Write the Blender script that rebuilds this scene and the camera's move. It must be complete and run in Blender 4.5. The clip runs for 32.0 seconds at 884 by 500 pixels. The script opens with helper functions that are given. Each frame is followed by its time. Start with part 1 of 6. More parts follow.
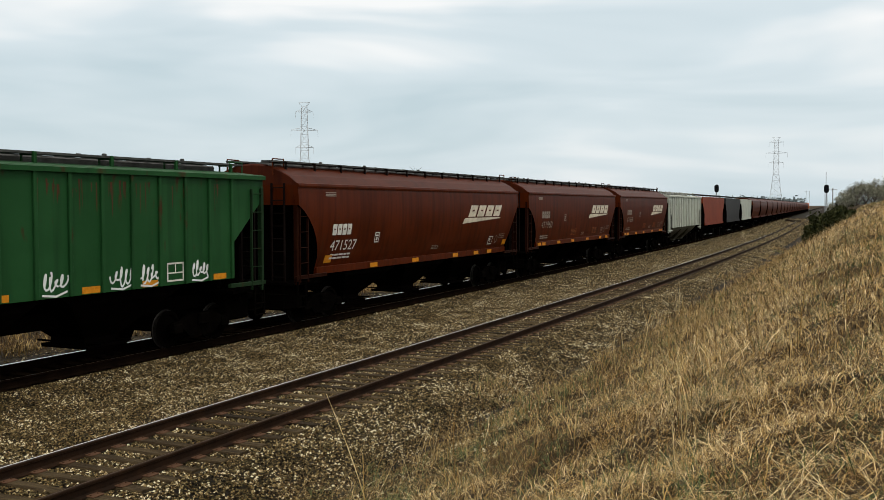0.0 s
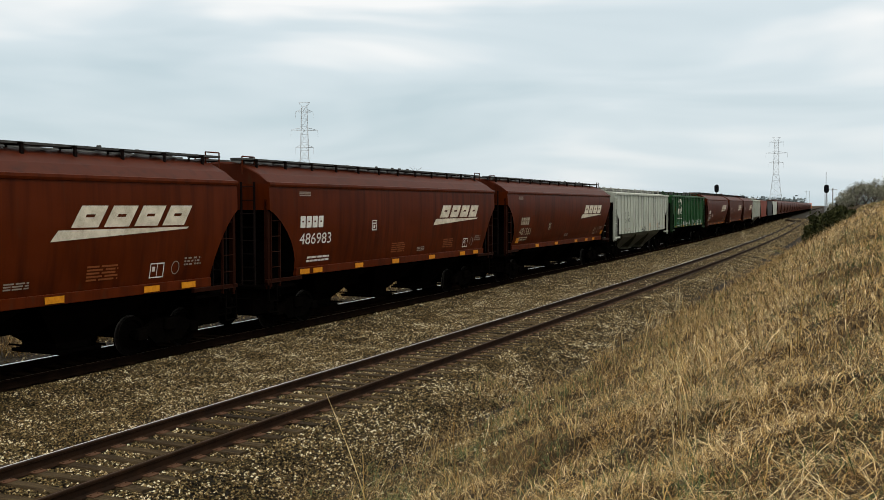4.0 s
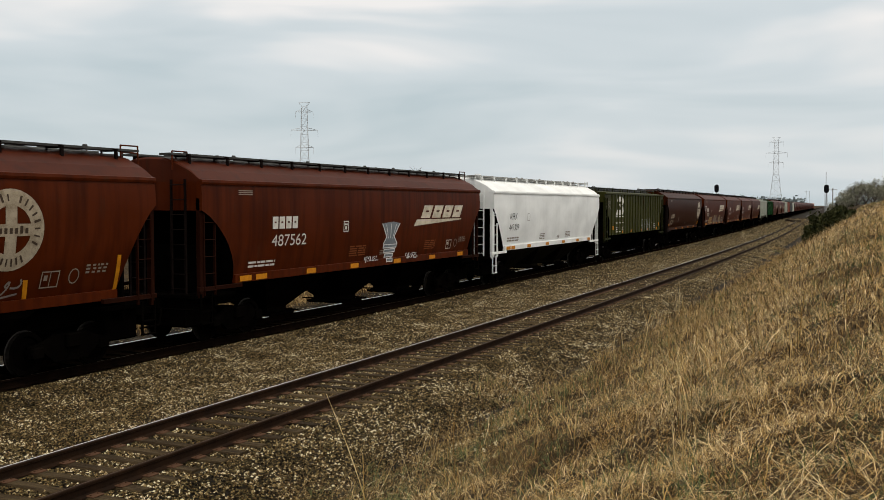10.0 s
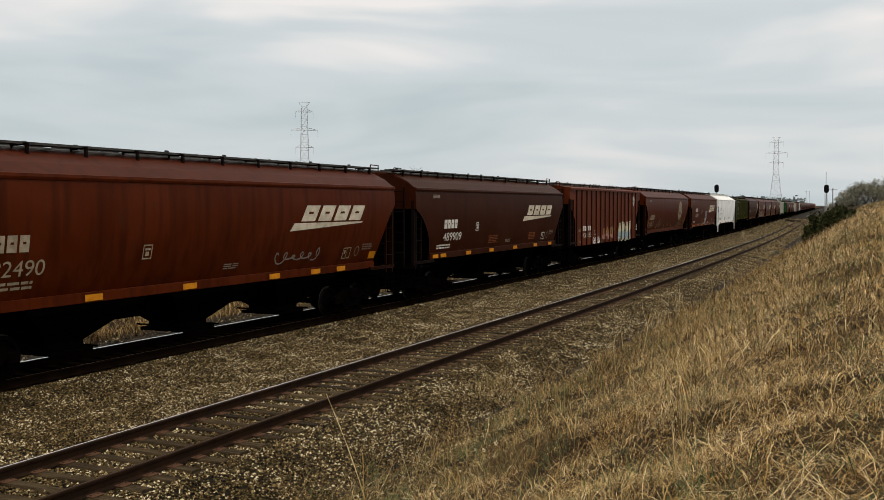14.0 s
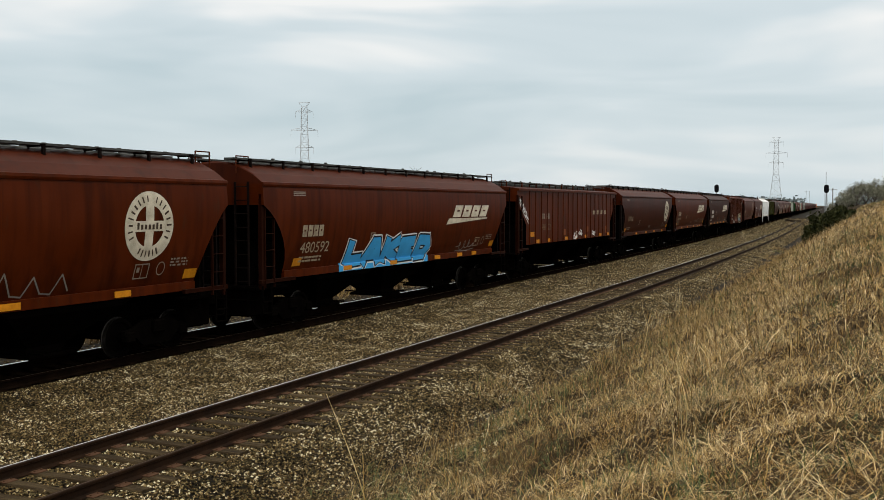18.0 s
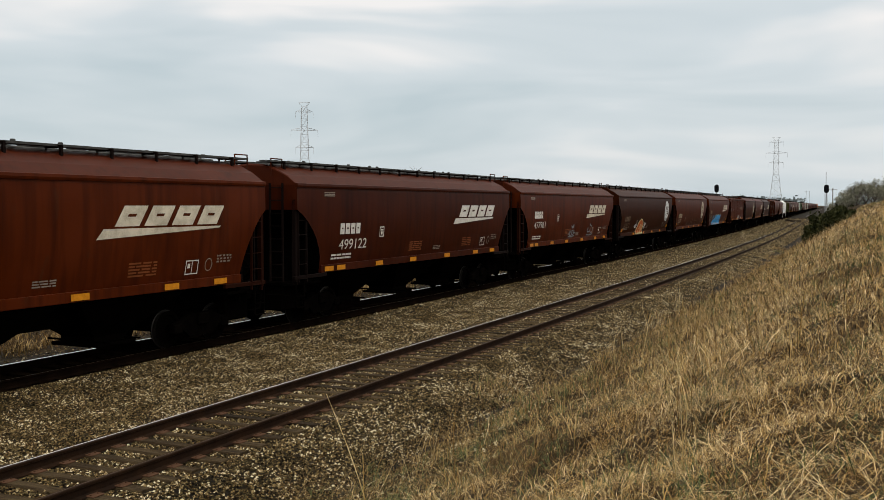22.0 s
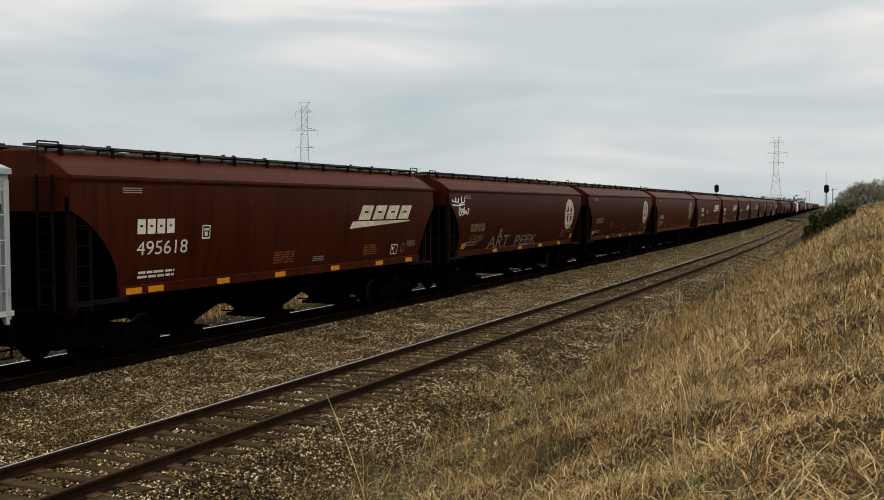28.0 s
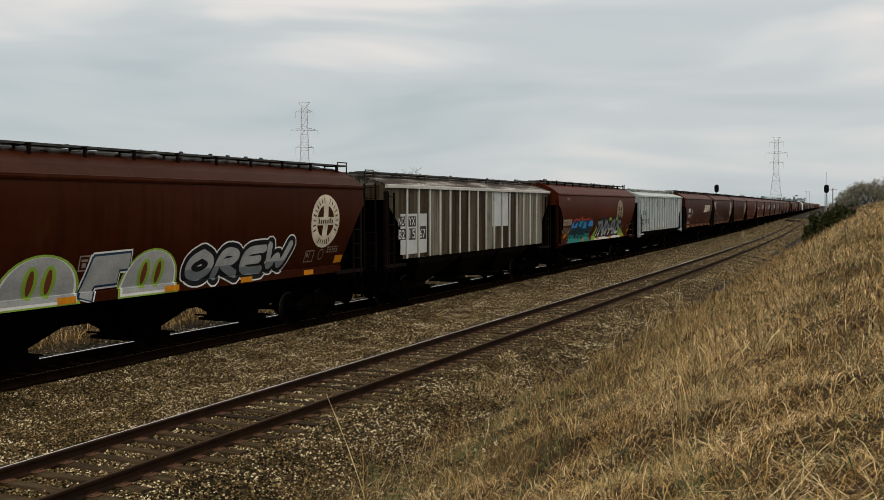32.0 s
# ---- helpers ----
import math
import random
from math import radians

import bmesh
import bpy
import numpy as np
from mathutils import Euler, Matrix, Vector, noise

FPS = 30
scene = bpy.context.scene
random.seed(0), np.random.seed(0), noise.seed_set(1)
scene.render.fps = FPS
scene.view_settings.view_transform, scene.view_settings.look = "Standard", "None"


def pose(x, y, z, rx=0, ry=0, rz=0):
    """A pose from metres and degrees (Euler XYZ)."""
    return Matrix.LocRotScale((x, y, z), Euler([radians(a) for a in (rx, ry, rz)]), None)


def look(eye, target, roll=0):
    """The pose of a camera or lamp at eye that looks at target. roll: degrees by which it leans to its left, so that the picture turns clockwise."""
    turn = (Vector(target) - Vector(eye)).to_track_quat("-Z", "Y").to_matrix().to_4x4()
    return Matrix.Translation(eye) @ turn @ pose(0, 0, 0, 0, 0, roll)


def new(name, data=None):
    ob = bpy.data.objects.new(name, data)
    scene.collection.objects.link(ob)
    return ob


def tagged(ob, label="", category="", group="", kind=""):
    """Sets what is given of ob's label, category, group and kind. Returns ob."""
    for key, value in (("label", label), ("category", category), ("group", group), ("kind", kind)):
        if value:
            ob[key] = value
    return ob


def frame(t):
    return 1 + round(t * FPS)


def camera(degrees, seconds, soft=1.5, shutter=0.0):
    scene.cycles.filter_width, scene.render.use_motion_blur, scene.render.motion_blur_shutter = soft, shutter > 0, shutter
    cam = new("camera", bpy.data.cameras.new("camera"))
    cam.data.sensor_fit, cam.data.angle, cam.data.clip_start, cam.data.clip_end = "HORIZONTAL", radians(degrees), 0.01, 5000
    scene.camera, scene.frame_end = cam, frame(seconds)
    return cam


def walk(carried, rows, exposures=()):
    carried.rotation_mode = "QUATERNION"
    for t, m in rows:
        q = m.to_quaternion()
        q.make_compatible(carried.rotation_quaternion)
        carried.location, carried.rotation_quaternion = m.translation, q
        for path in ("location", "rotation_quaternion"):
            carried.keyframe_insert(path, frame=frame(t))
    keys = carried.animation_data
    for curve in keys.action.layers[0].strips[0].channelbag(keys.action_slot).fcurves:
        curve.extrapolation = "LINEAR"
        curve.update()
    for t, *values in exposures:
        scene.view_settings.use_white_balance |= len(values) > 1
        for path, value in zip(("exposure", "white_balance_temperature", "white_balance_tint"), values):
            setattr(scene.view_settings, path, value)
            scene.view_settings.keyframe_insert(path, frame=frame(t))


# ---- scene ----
import collections
cam = camera(49.49, 32.0, soft=0.65)
EYE = Vector((0.0, 0.0, 3.478))
YAW, PITCH = 0.4284, -0.0467
AIM = EYE + Vector((math.cos(YAW) * math.cos(PITCH), math.sin(YAW) * math.cos(PITCH), math.sin(PITCH)))
EXPOSURES = [(0.0, 0.13, 6690, 7), (7.0, 0.10, 6740, 7), (9.0, 0.02, 6860, 9), (14.0, -0.06, 7040, 11), (17.0, 0.04, 6760, 7), (20.0, 0.05, 6740, 7), (23.0, -0.01, 6960, 11), (28.0, -0.08, 7040, 11), (32.0, -0.19, 7100, 11)]
walk(cam, [(0.0, look(EYE, AIM)), (32.0, look(EYE, AIM))], EXPOSURES)

# ---- world: high overcast with soft cloud streaks, weak wide sun ----
SUN_EL, SUN_AZ = 62.0, 245.0
world = bpy.data.worlds.new("overcast_sky")
scene.world = world
world.use_nodes = True
wn, wl = world.node_tree.nodes, world.node_tree.links
wn.clear()
w_out = wn.new("ShaderNodeOutputWorld")
w_bg = wn.new("ShaderNodeBackground")
w_sky = wn.new("ShaderNodeTexSky")
w_sky.sky_type = "NISHITA"
w_sky.sun_disc = False
w_sky.sun_elevation = radians(SUN_EL)
w_sky.sun_rotation = radians(90.0 - SUN_AZ)
w_sky.air_density = 1.0
w_sky.dust_density = 3.0
w_dim = wn.new("ShaderNodeVectorMath")
w_dim.operation = "SCALE"
w_dim.inputs["Scale"].default_value = 0.10
wl.new(w_sky.outputs["Color"], w_dim.inputs[0])
w_co = wn.new("ShaderNodeTexCoord")
w_map = wn.new("ShaderNodeMapping")
w_map.inputs["Rotation"].default_value = (0.0, radians(7.0), radians(-28.0))
w_map.inputs["Scale"].default_value = (1.2, 1.2, 6.5)
wl.new(w_co.outputs["Generated"], w_map.inputs["Vector"])
w_noise = wn.new("ShaderNodeTexNoise")
w_noise.inputs["Scale"].default_value = 2.2
w_noise.inputs["Detail"].default_value = 3.5
w_noise.inputs["Roughness"].default_value = 0.5
w_noise.inputs["Distortion"].default_value = 0.4
wl.new(w_map.outputs["Vector"], w_noise.inputs["Vector"])
w_sep = wn.new("ShaderNodeSeparateXYZ")
wl.new(w_co.outputs["Generated"], w_sep.inputs[0])
w_add = wn.new("ShaderNodeMath")
w_add.operation = "MULTIPLY_ADD"
w_add.inputs[1].default_value = 0.62
w_off = wn.new("ShaderNodeMath")
w_off.operation = "SUBTRACT"
w_off.inputs[1].default_value = 0.30
# the cloud is a little thinner, and so brighter, towards the south-east
w_dot = wn.new("ShaderNodeVectorMath")
w_dot.operation = "DOT_PRODUCT"
w_dot.inputs[1].default_value = (0.030, -0.066, 0.0)
wl.new(w_co.outputs["Generated"], w_dot.inputs[0])
w_tilt = wn.new("ShaderNodeMath")
w_tilt.operation = "ADD"
wl.new(w_sep.outputs["Z"], w_tilt.inputs[0])
wl.new(w_dot.outputs["Value"], w_tilt.inputs[1])
wl.new(w_tilt.outputs[0], w_off.inputs[0])
wl.new(w_noise.outputs["Fac"], w_add.inputs[0])
wl.new(w_off.outputs[0], w_add.inputs[2])
w_ramp = wn.new("ShaderNodeValToRGB")
els = w_ramp.color_ramp.elements
els[0].position, els[0].color = 0.0, (0.53, 0.64, 0.715, 1)
els[1].position, els[1].color = 0.13, (0.67, 0.755, 0.825, 1)
e = els.new(0.235)
e.color = (0.92, 0.93, 0.96, 1)
for at, col in ((0.45, (0.99, 0.99, 0.99)), (0.62, (1.10, 1.10, 1.09)), (1.0, (1.45, 1.43, 1.38))):
    e = els.new(at)
    e.color = (*col, 1)
wl.new(w_add.outputs[0], w_ramp.inputs["Fac"])
w_mix = wn.new("ShaderNodeMix")
w_mix.data_type = "RGBA"
w_mix.inputs["Factor"].default_value = 0.9
wl.new(w_dim.outputs["Vector"], w_mix.inputs["A"])
wl.new(w_ramp.outputs["Color"], w_mix.inputs["B"])
wl.new(w_mix.outputs["Result"], w_bg.inputs["Color"])
w_bg.inputs["Strength"].default_value = 1.0
wl.new(w_bg.outputs["Background"], w_out.inputs["Surface"])

sun_data = bpy.data.lights.new("sun", "SUN")
sun_data.energy = 0.80
sun_data.angle = radians(14.0)
sun_data.color = (1.0, 0.95, 0.88)
sun = new("sun", sun_data)
az, el = radians(SUN_AZ), radians(SUN_EL)
sun.matrix_basis = look(Vector((math.cos(az) * math.cos(el), math.sin(az) * math.cos(el), math.sin(el))) * 50, (0, 0, 0))


# ---- materials ----
def ramp_stops(node, stops):
    els = node.color_ramp.elements
    while len(els) < len(stops):
        els.new(0.5)
    for e, (p, c) in zip(els, stops):
        e.position, e.color = p, (*c, 1)


def surface(name, stops, scale=4.0, rough=0.7, metal=0.0, bump=0.2, fine=40.0, island=0.0, stretch=(1, 1, 1), per_object=0.0, bump_dist=0.02, coords="Object", spec=0.12):
    """A two-scale material: broad colour patches, fine grain and relief."""
    m = bpy.data.materials.new(name)
    m.use_nodes = True
    n, l = m.node_tree.nodes, m.node_tree.links
    b = n["Principled BSDF"]
    b.inputs["Roughness"].default_value = rough
    b.inputs["Metallic"].default_value = metal
    b.inputs["Specular IOR Level"].default_value = spec
    co = n.new("ShaderNodeTexCoord")
    mp = n.new("ShaderNodeMapping")
    mp.inputs["Scale"].default_value = stretch
    l.new(co.outputs[coords], mp.inputs["Vector"])
    vec = mp.outputs["Vector"]
    if per_object:
        info = n.new("ShaderNodeObjectInfo")
        ad = n.new("ShaderNodeVectorMath")
        ad.operation = "MULTIPLY_ADD"
        ad.inputs[1].default_value = (1, 1, 1)
        sc = n.new("ShaderNodeMath")
        sc.operation = "MULTIPLY"
        sc.inputs[1].default_value = 60.0
        l.new(info.outputs["Random"], sc.inputs[0])
        l.new(vec, ad.inputs[0])
        l.new(sc.outputs[0], ad.inputs[2])
        vec = ad.outputs[0]
    a = n.new("ShaderNodeTexNoise")
    a.inputs["Scale"].default_value = scale
    a.inputs["Detail"].default_value = 5.0
    l.new(vec, a.inputs["Vector"])
    f = n.new("ShaderNodeTexNoise")
    f.inputs["Scale"].default_value = fine
    f.inputs["Detail"].default_value = 3.0
    l.new(vec, f.inputs["Vector"])
    mx = n.new("ShaderNodeMath")
    mx.operation = "MULTIPLY_ADD"
    mx.inputs[1].default_value = 0.35
    l.new(f.outputs["Fac"], mx.inputs[0])
    ms = n.new("ShaderNodeMath")
    ms.operation = "MULTIPLY"
    ms.inputs[1].default_value = 0.65
    l.new(a.outputs["Fac"], ms.inputs[0])
    l.new(ms.outputs[0], mx.inputs[2])
    val = mx.outputs[0]
    if island or per_object:
        g = n.new("ShaderNodeNewGeometry") if island else info
        k = n.new("ShaderNodeMath")
        k.operation = "MULTIPLY_ADD"
        k.inputs[1].default_value = island or per_object
        sub = n.new("ShaderNodeMath")
        sub.operation = "SUBTRACT"
        sub.inputs[1].default_value = 0.5
        l.new(g.outputs["Random Per Island" if island else "Random"], sub.inputs[0])
        l.new(sub.outputs[0], k.inputs[0])
        l.new(val, k.inputs[2])
        val = k.outputs[0]
    r = n.new("ShaderNodeValToRGB")
    ramp_stops(r, stops)
    l.new(val, r.inputs["Fac"])
    l.new(r.outputs["Color"], b.inputs["Base Color"])
    if bump:
        bp = n.new("ShaderNodeBump")
        bp.inputs["Strength"].default_value = bump
        bp.inputs["Distance"].default_value = bump_dist
        l.new(f.outputs["Fac"], bp.inputs["Height"])
        l.new(bp.outputs["Normal"], b.inputs["Normal"])
    return m


def paint(name, c, rust=(0.045, 0.015, 0.006), wear=0.5, rough=0.55, grime=0.35, sheen=0.07, dirt=None, run=(0.5, 0.78)):
    """Car paint: base colour with a chalky fade, vertical streaks of grime and specks of rust."""
    m = bpy.data.materials.new(name)
    m.use_nodes = True
    n, l = m.node_tree.nodes, m.node_tree.links
    b = n["Principled BSDF"]
    b.inputs["Roughness"].default_value = rough
    b.inputs["Specular IOR Level"].default_value = sheen
    co = n.new("ShaderNodeTexCoord")
    info = n.new("ShaderNodeObjectInfo")
    sc = n.new("ShaderNodeMath")
    sc.operation = "MULTIPLY"
    sc.inputs[1].default_value = 90.0
    l.new(info.outputs["Random"], sc.inputs[0])
    ad = n.new("ShaderNodeVectorMath")
    ad.operation = "ADD"
    l.new(co.outputs["Object"], ad.inputs[0])
    l.new(sc.outputs[0], ad.inputs[1])

    def noise_tex(scale, stretch, detail=4.0):
        mp = n.new("ShaderNodeMapping")
        mp.inputs["Scale"].default_value = stretch
        l.new(ad.outputs[0], mp.inputs["Vector"])
        t = n.new("ShaderNodeTexNoise")
        t.inputs["Scale"].default_value = scale
        t.inputs["Detail"].default_value = detail
        l.new(mp.outputs[0], t.inputs["Vector"])
        return t

    def step(src, lo, hi, top):
        t = n.new("ShaderNodeMapRange")
        t.inputs["From Min"].default_value, t.inputs["From Max"].default_value = lo, hi
        t.inputs["To Min"].default_value, t.inputs["To Max"].default_value = 0.0, top
        l.new(src, t.inputs["Value"])
        return t.outputs[0]

    def blend(fac, a_col, b_col):
        t = n.new("ShaderNodeMix")
        t.data_type = "RGBA"
        if isinstance(fac, float):
            t.inputs["Factor"].default_value = fac
        else:
            l.new(fac, t.inputs["Factor"])
        for key, v in (("A", a_col), ("B", b_col)):
            if isinstance(v, tuple):
                t.inputs[key].default_value = (*v, 1)
            else:
                l.new(v, t.inputs[key])
        return t.outputs["Result"]

    fade = tuple(min(1.0, v * 1.3 + 0.003) for v in c)
    dirt = dirt or tuple(v * 0.42 + 0.0006 for v in c)
    broad = noise_tex(0.55, (1, 1, 1.6))
    col = blend(step(broad.outputs["Fac"], 0.35, 0.7, 0.8), c, fade)
    streak = noise_tex(1.6, (2.6, 2.6, 0.16), 5.0)
    col = blend(step(streak.outputs["Fac"], run[0], run[1], grime), col, dirt)
    speck = noise_tex(2.2, (1.6, 1.6, 0.5), 9.0)
    col = blend(step(speck.outputs["Fac"], 0.62, 0.72, wear), col, rust)
    l.new(col, b.inputs["Base Color"])
    bp = n.new("ShaderNodeBump")
    bp.inputs["Strength"].default_value = 0.12
    bp.inputs["Distance"].default_value = 0.01
    big = noise_tex(1.1, (1, 1, 1), 2.0)
    l.new(big.outputs["Fac"], bp.inputs["Height"])
    l.new(bp.outputs["Normal"], b.inputs["Normal"])
    return m


M = {}
M["brown"] = paint("oxide_brown_paint", (0.060, 0.0092, 0.0006), grime=0.8, wear=0.6, run=(0.44, 0.72), sheen=0.04, rough=0.45)
# brown darkened to hold the shade on end posts and ladders
M["end_brown"] = paint("shaded_brown_ironwork", (0.014, 0.0030, 0.0008), wear=0.3, sheen=0.02)
M["roof_brown"] = paint("dirty_brown_roof_paint", (0.050, 0.0082, 0.0016), grime=0.85, wear=0.8, rough=0.5, sheen=0.06)
M["dark_brown"] = paint("dull_dark_brown_paint", (0.029, 0.0056, 0.0007), wear=0.5, grime=0.7, sheen=0.03, rough=0.45)
M["rust_red"] = paint("rust_red_paint", (0.080, 0.0128, 0.0014), grime=0.85, wear=0.7, sheen=0.08)
M["green"] = paint("mid_green_paint", (0.0105, 0.052, 0.0145), wear=0.9, grime=0.6)
M["brown_deep"] = paint("sooty_oxide_brown_paint", (0.037, 0.0056, 0.0005), grime=0.8, wear=0.6, run=(0.44, 0.72), sheen=0.04, rough=0.45)
# ironwork tones, darker than the green and olive body paint
M["green_iron"] = paint("dark_green_ironwork", (0.010, 0.024, 0.010), wear=0.6, sheen=0.03)
M["olive_iron"] = paint("dark_olive_ironwork", (0.016, 0.018, 0.005), wear=0.6, sheen=0.03)
M["olive"] = paint("grimy_olive_green_paint", (0.031, 0.032, 0.0055), rust=(0.030, 0.015, 0.004), wear=0.95, grime=0.5)
M["grey"] = paint("chalky_light_grey_paint", (0.345, 0.362, 0.305), grime=0.45, wear=0.4, sheen=0.2)
M["pale_blue"] = paint("pale_blue_grey_paint", (0.33, 0.375, 0.375), grime=0.5, wear=0.45, rust=(0.018, 0.010, 0.006), sheen=0.2)
M["weathered"] = paint("rain_streaked_grey_paint", (0.066, 0.057, 0.037), rust=(0.026, 0.014, 0.006), grime=0.95, wear=0.8, sheen=0.05, dirt=(0.028, 0.017, 0.006), run=(0.42, 0.62))
M["weathered_dark"] = paint("rain_streaked_brown_paint", (0.048, 0.034, 0.016), rust=(0.016, 0.009, 0.003), grime=0.95, wear=0.8, sheen=0.05, dirt=(0.016, 0.009, 0.003), run=(0.40, 0.60))
M["weathered_pale"] = paint("rain_streaked_pale_paint", (0.145, 0.14, 0.108), rust=(0.035, 0.019, 0.007), grime=0.9, wear=1.0, sheen=0.05, dirt=(0.055, 0.038, 0.017), run=(0.46, 0.68))
M["weathered_roof"] = surface("flaking_dirty_roof_paint", [(0.36, (0.014, 0.009, 0.006)), (0.48, (0.045, 0.036, 0.028)), (0.56, (0.16, 0.15, 0.135)), (0.66, (0.42, 0.41, 0.39))], scale=0.9, rough=0.8, bump=0.1, fine=9, stretch=(0.7, 2.5, 2.5))
# red raised above the near car's tone to take in distance haze
M["far_red"] = paint("haze_lightened_red_paint", (0.16, 0.030, 0.012))
M["dirty_grey"] = paint("dirt_coated_grey_sheet", (0.058, 0.055, 0.034), grime=0.9, wear=0.8)
M["rib_grey"] = paint("faded_pale_grey_rib_paint", (0.42, 0.42, 0.39), grime=0.5, wear=0.5, sheen=0.2)
M["white"] = paint("clean_white_paint", (0.72, 0.735, 0.72), grime=0.12, wear=0.05, sheen=0.2)
M["black_car"] = paint("sooty_black_paint", (0.022, 0.022, 0.022))
M["dark_steel"] = paint("grimy_shaded_brown_ironwork", (0.005, 0.0022, 0.0016), wear=0.2, rough=0.8, sheen=0.05)
M["orange"] = paint("orange_engine_paint", (0.55, 0.13, 0.02))
# near-black colour carries the deep shade beneath the cars
M["under"] = surface("shade_black_underframe_steel", [(0.3, (0.0012, 0.001, 0.001)), (0.7, (0.0035, 0.0028, 0.0022))], scale=3, rough=0.95, bump=0.3, spec=0.0)
# very dark brown-black for the bays of light and streaked cars
M["dark_sheet"] = surface("near_black_hopper_sheet", [(0.3, (0.005, 0.0045, 0.003)), (0.7, (0.013, 0.011, 0.007))], scale=1.2, rough=0.95, bump=0.2, spec=0.0)
M["tread"] = surface("polished_wheel_steel", [(0.3, (0.010, 0.009, 0.008)), (0.7, (0.045, 0.040, 0.036))], scale=6, rough=0.5, metal=0.5, bump=0.05)
M["galv"] = surface("weathered_galvanised_grating", [(0.3, (0.030, 0.030, 0.028)), (0.7, (0.10, 0.10, 0.095))], scale=5, rough=0.6, metal=0.6, bump=0.2)
M["galv_light"] = surface("pale_dusty_grating", [(0.3, (0.16, 0.16, 0.15)), (0.7, (0.38, 0.38, 0.36))], scale=5, rough=0.7, bump=0.2)
M["mark_white"] = surface("weathered_white_lettering", [(0.25, (0.42, 0.40, 0.35)), (0.6, (0.66, 0.64, 0.58))], scale=5, rough=0.7, bump=0)
M["mark_cream"] = surface("dusty_cream_lettering", [(0.25, (0.30, 0.26, 0.19)), (0.6, (0.62, 0.56, 0.44))], scale=4, rough=0.7, bump=0)
M["mark_faded"] = surface("faded_tan_lettering", [(0.35, (0.075, 0.040, 0.022)), (0.6, (0.20, 0.135, 0.085))], scale=6, rough=0.7, bump=0)
M["mark_mid"] = surface("dulled_cream_lettering", [(0.3, (0.17, 0.13, 0.085)), (0.6, (0.36, 0.30, 0.215))], scale=6, rough=0.7, bump=0)
M["mark_grey"] = surface("grimy_grey_cream_emblem", [(0.3, (0.15, 0.14, 0.105)), (0.6, (0.34, 0.325, 0.25))], scale=5, rough=0.7, bump=0)
M["mark_black"] = surface("flat_black_lettering", [(0.3, (0.02, 0.02, 0.02)), (0.7, (0.05, 0.05, 0.05))], scale=6, rough=0.7, bump=0)
M["reflector"] = surface("amber_reflective_tape", [(0.25, (0.36, 0.125, 0.006)), (0.6, (0.60, 0.235, 0.012))], scale=8, rough=0.45, bump=0)


# ---- small building tools ----
def box(bm, x0, x1, y0, y1, z0, z1, bev=0.0):
    vs = [bm.verts.new((x, y, z)) for x in (x0, x1) for y in (y0, y1) for z in (z0, z1)]
    fs = [(0, 1, 3, 2), (4, 6, 7, 5), (0, 4, 5, 1), (2, 3, 7, 6), (0, 2, 6, 4), (1, 5, 7, 3)]
    faces = [bm.faces.new([vs[i] for i in f]) for f in fs]
    if bev:
        edges = list({e for f in faces for e in f.edges})
        bmesh.ops.bevel(bm, geom=edges, offset=bev, segments=1, affect="EDGES")


def rod(bm, a, b, r, n=6, cap=True):
    a, b = Vector(a), Vector(b)
    d = (b - a).normalized()
    u = d.orthogonal().normalized()
    w = d.cross(u)
    rings = []
    for p in (a, b):
        rings.append([bm.verts.new(p + u * (r * math.cos(2 * math.pi * i / n)) + w * (r * math.sin(2 * math.pi * i / n))) for i in range(n)])
    for i in range(n):
        j = (i + 1) % n
        bm.faces.new((rings[0][i], rings[0][j], rings[1][j], rings[1][i]))
    if cap:
        bm.faces.new(rings[0][::-1])
        bm.faces.new(rings[1])


def loft(bm, rings, closed=True, caps=True):
    vs = [[bm.verts.new(p) for p in ring] for ring in rings]
    n = len(vs[0])
    for a, b in zip(vs, vs[1:]):
        for i in range(n if closed else n - 1):
            j = (i + 1) % n
            bm.faces.new((a[i], a[j], b[j], b[i]))
    if caps:
        bm.faces.new(vs[0][::-1])
        bm.faces.new(vs[-1])


def mesh_of(name, bm, material, smooth=False):
    bmesh.ops.remove_doubles(bm, verts=bm.verts, dist=1e-5)
    bmesh.ops.recalc_face_normals(bm, faces=bm.faces)
    me = bpy.data.meshes.new(name)
    bm.to_mesh(me)
    bm.free()
    me.materials.append(material)
    if smooth:
        for p in me.polygons:
            p.use_smooth = True
    return me


def part(name, bm, material, parent, label="", smooth=False):
    """Links a bmesh (or a shared mesh) as one mesh object under a thing or part."""
    me = mesh_of(name, bm, material, smooth) if isinstance(bm, bmesh.types.BMesh) else bm
    ob = new(name, me)
    ob.parent = parent
    if label:
        ob["label"] = label
    return ob


def thing(name, label, category, group="", kind="", at=None):
    ob = new(name)
    tagged(ob, label, category, group, kind)
    if at is not None:
        ob.matrix_basis = at
    return ob


def np_mesh(name, verts, faces, material):
    me = bpy.data.meshes.new(name)
    verts = np.asarray(verts, np.float32)
    faces = np.asarray(faces, np.int32)
    k = faces.shape[1]
    me.vertices.add(len(verts))
    me.vertices.foreach_set("co", verts.ravel())
    me.loops.add(faces.size)
    me.loops.foreach_set("vertex_index", faces.ravel())
    me.polygons.add(len(faces))
    me.polygons.foreach_set("loop_start", np.arange(0, faces.size, k, dtype=np.int32))
    me.update(calc_edges=True)
    me.materials.append(material)
    return me


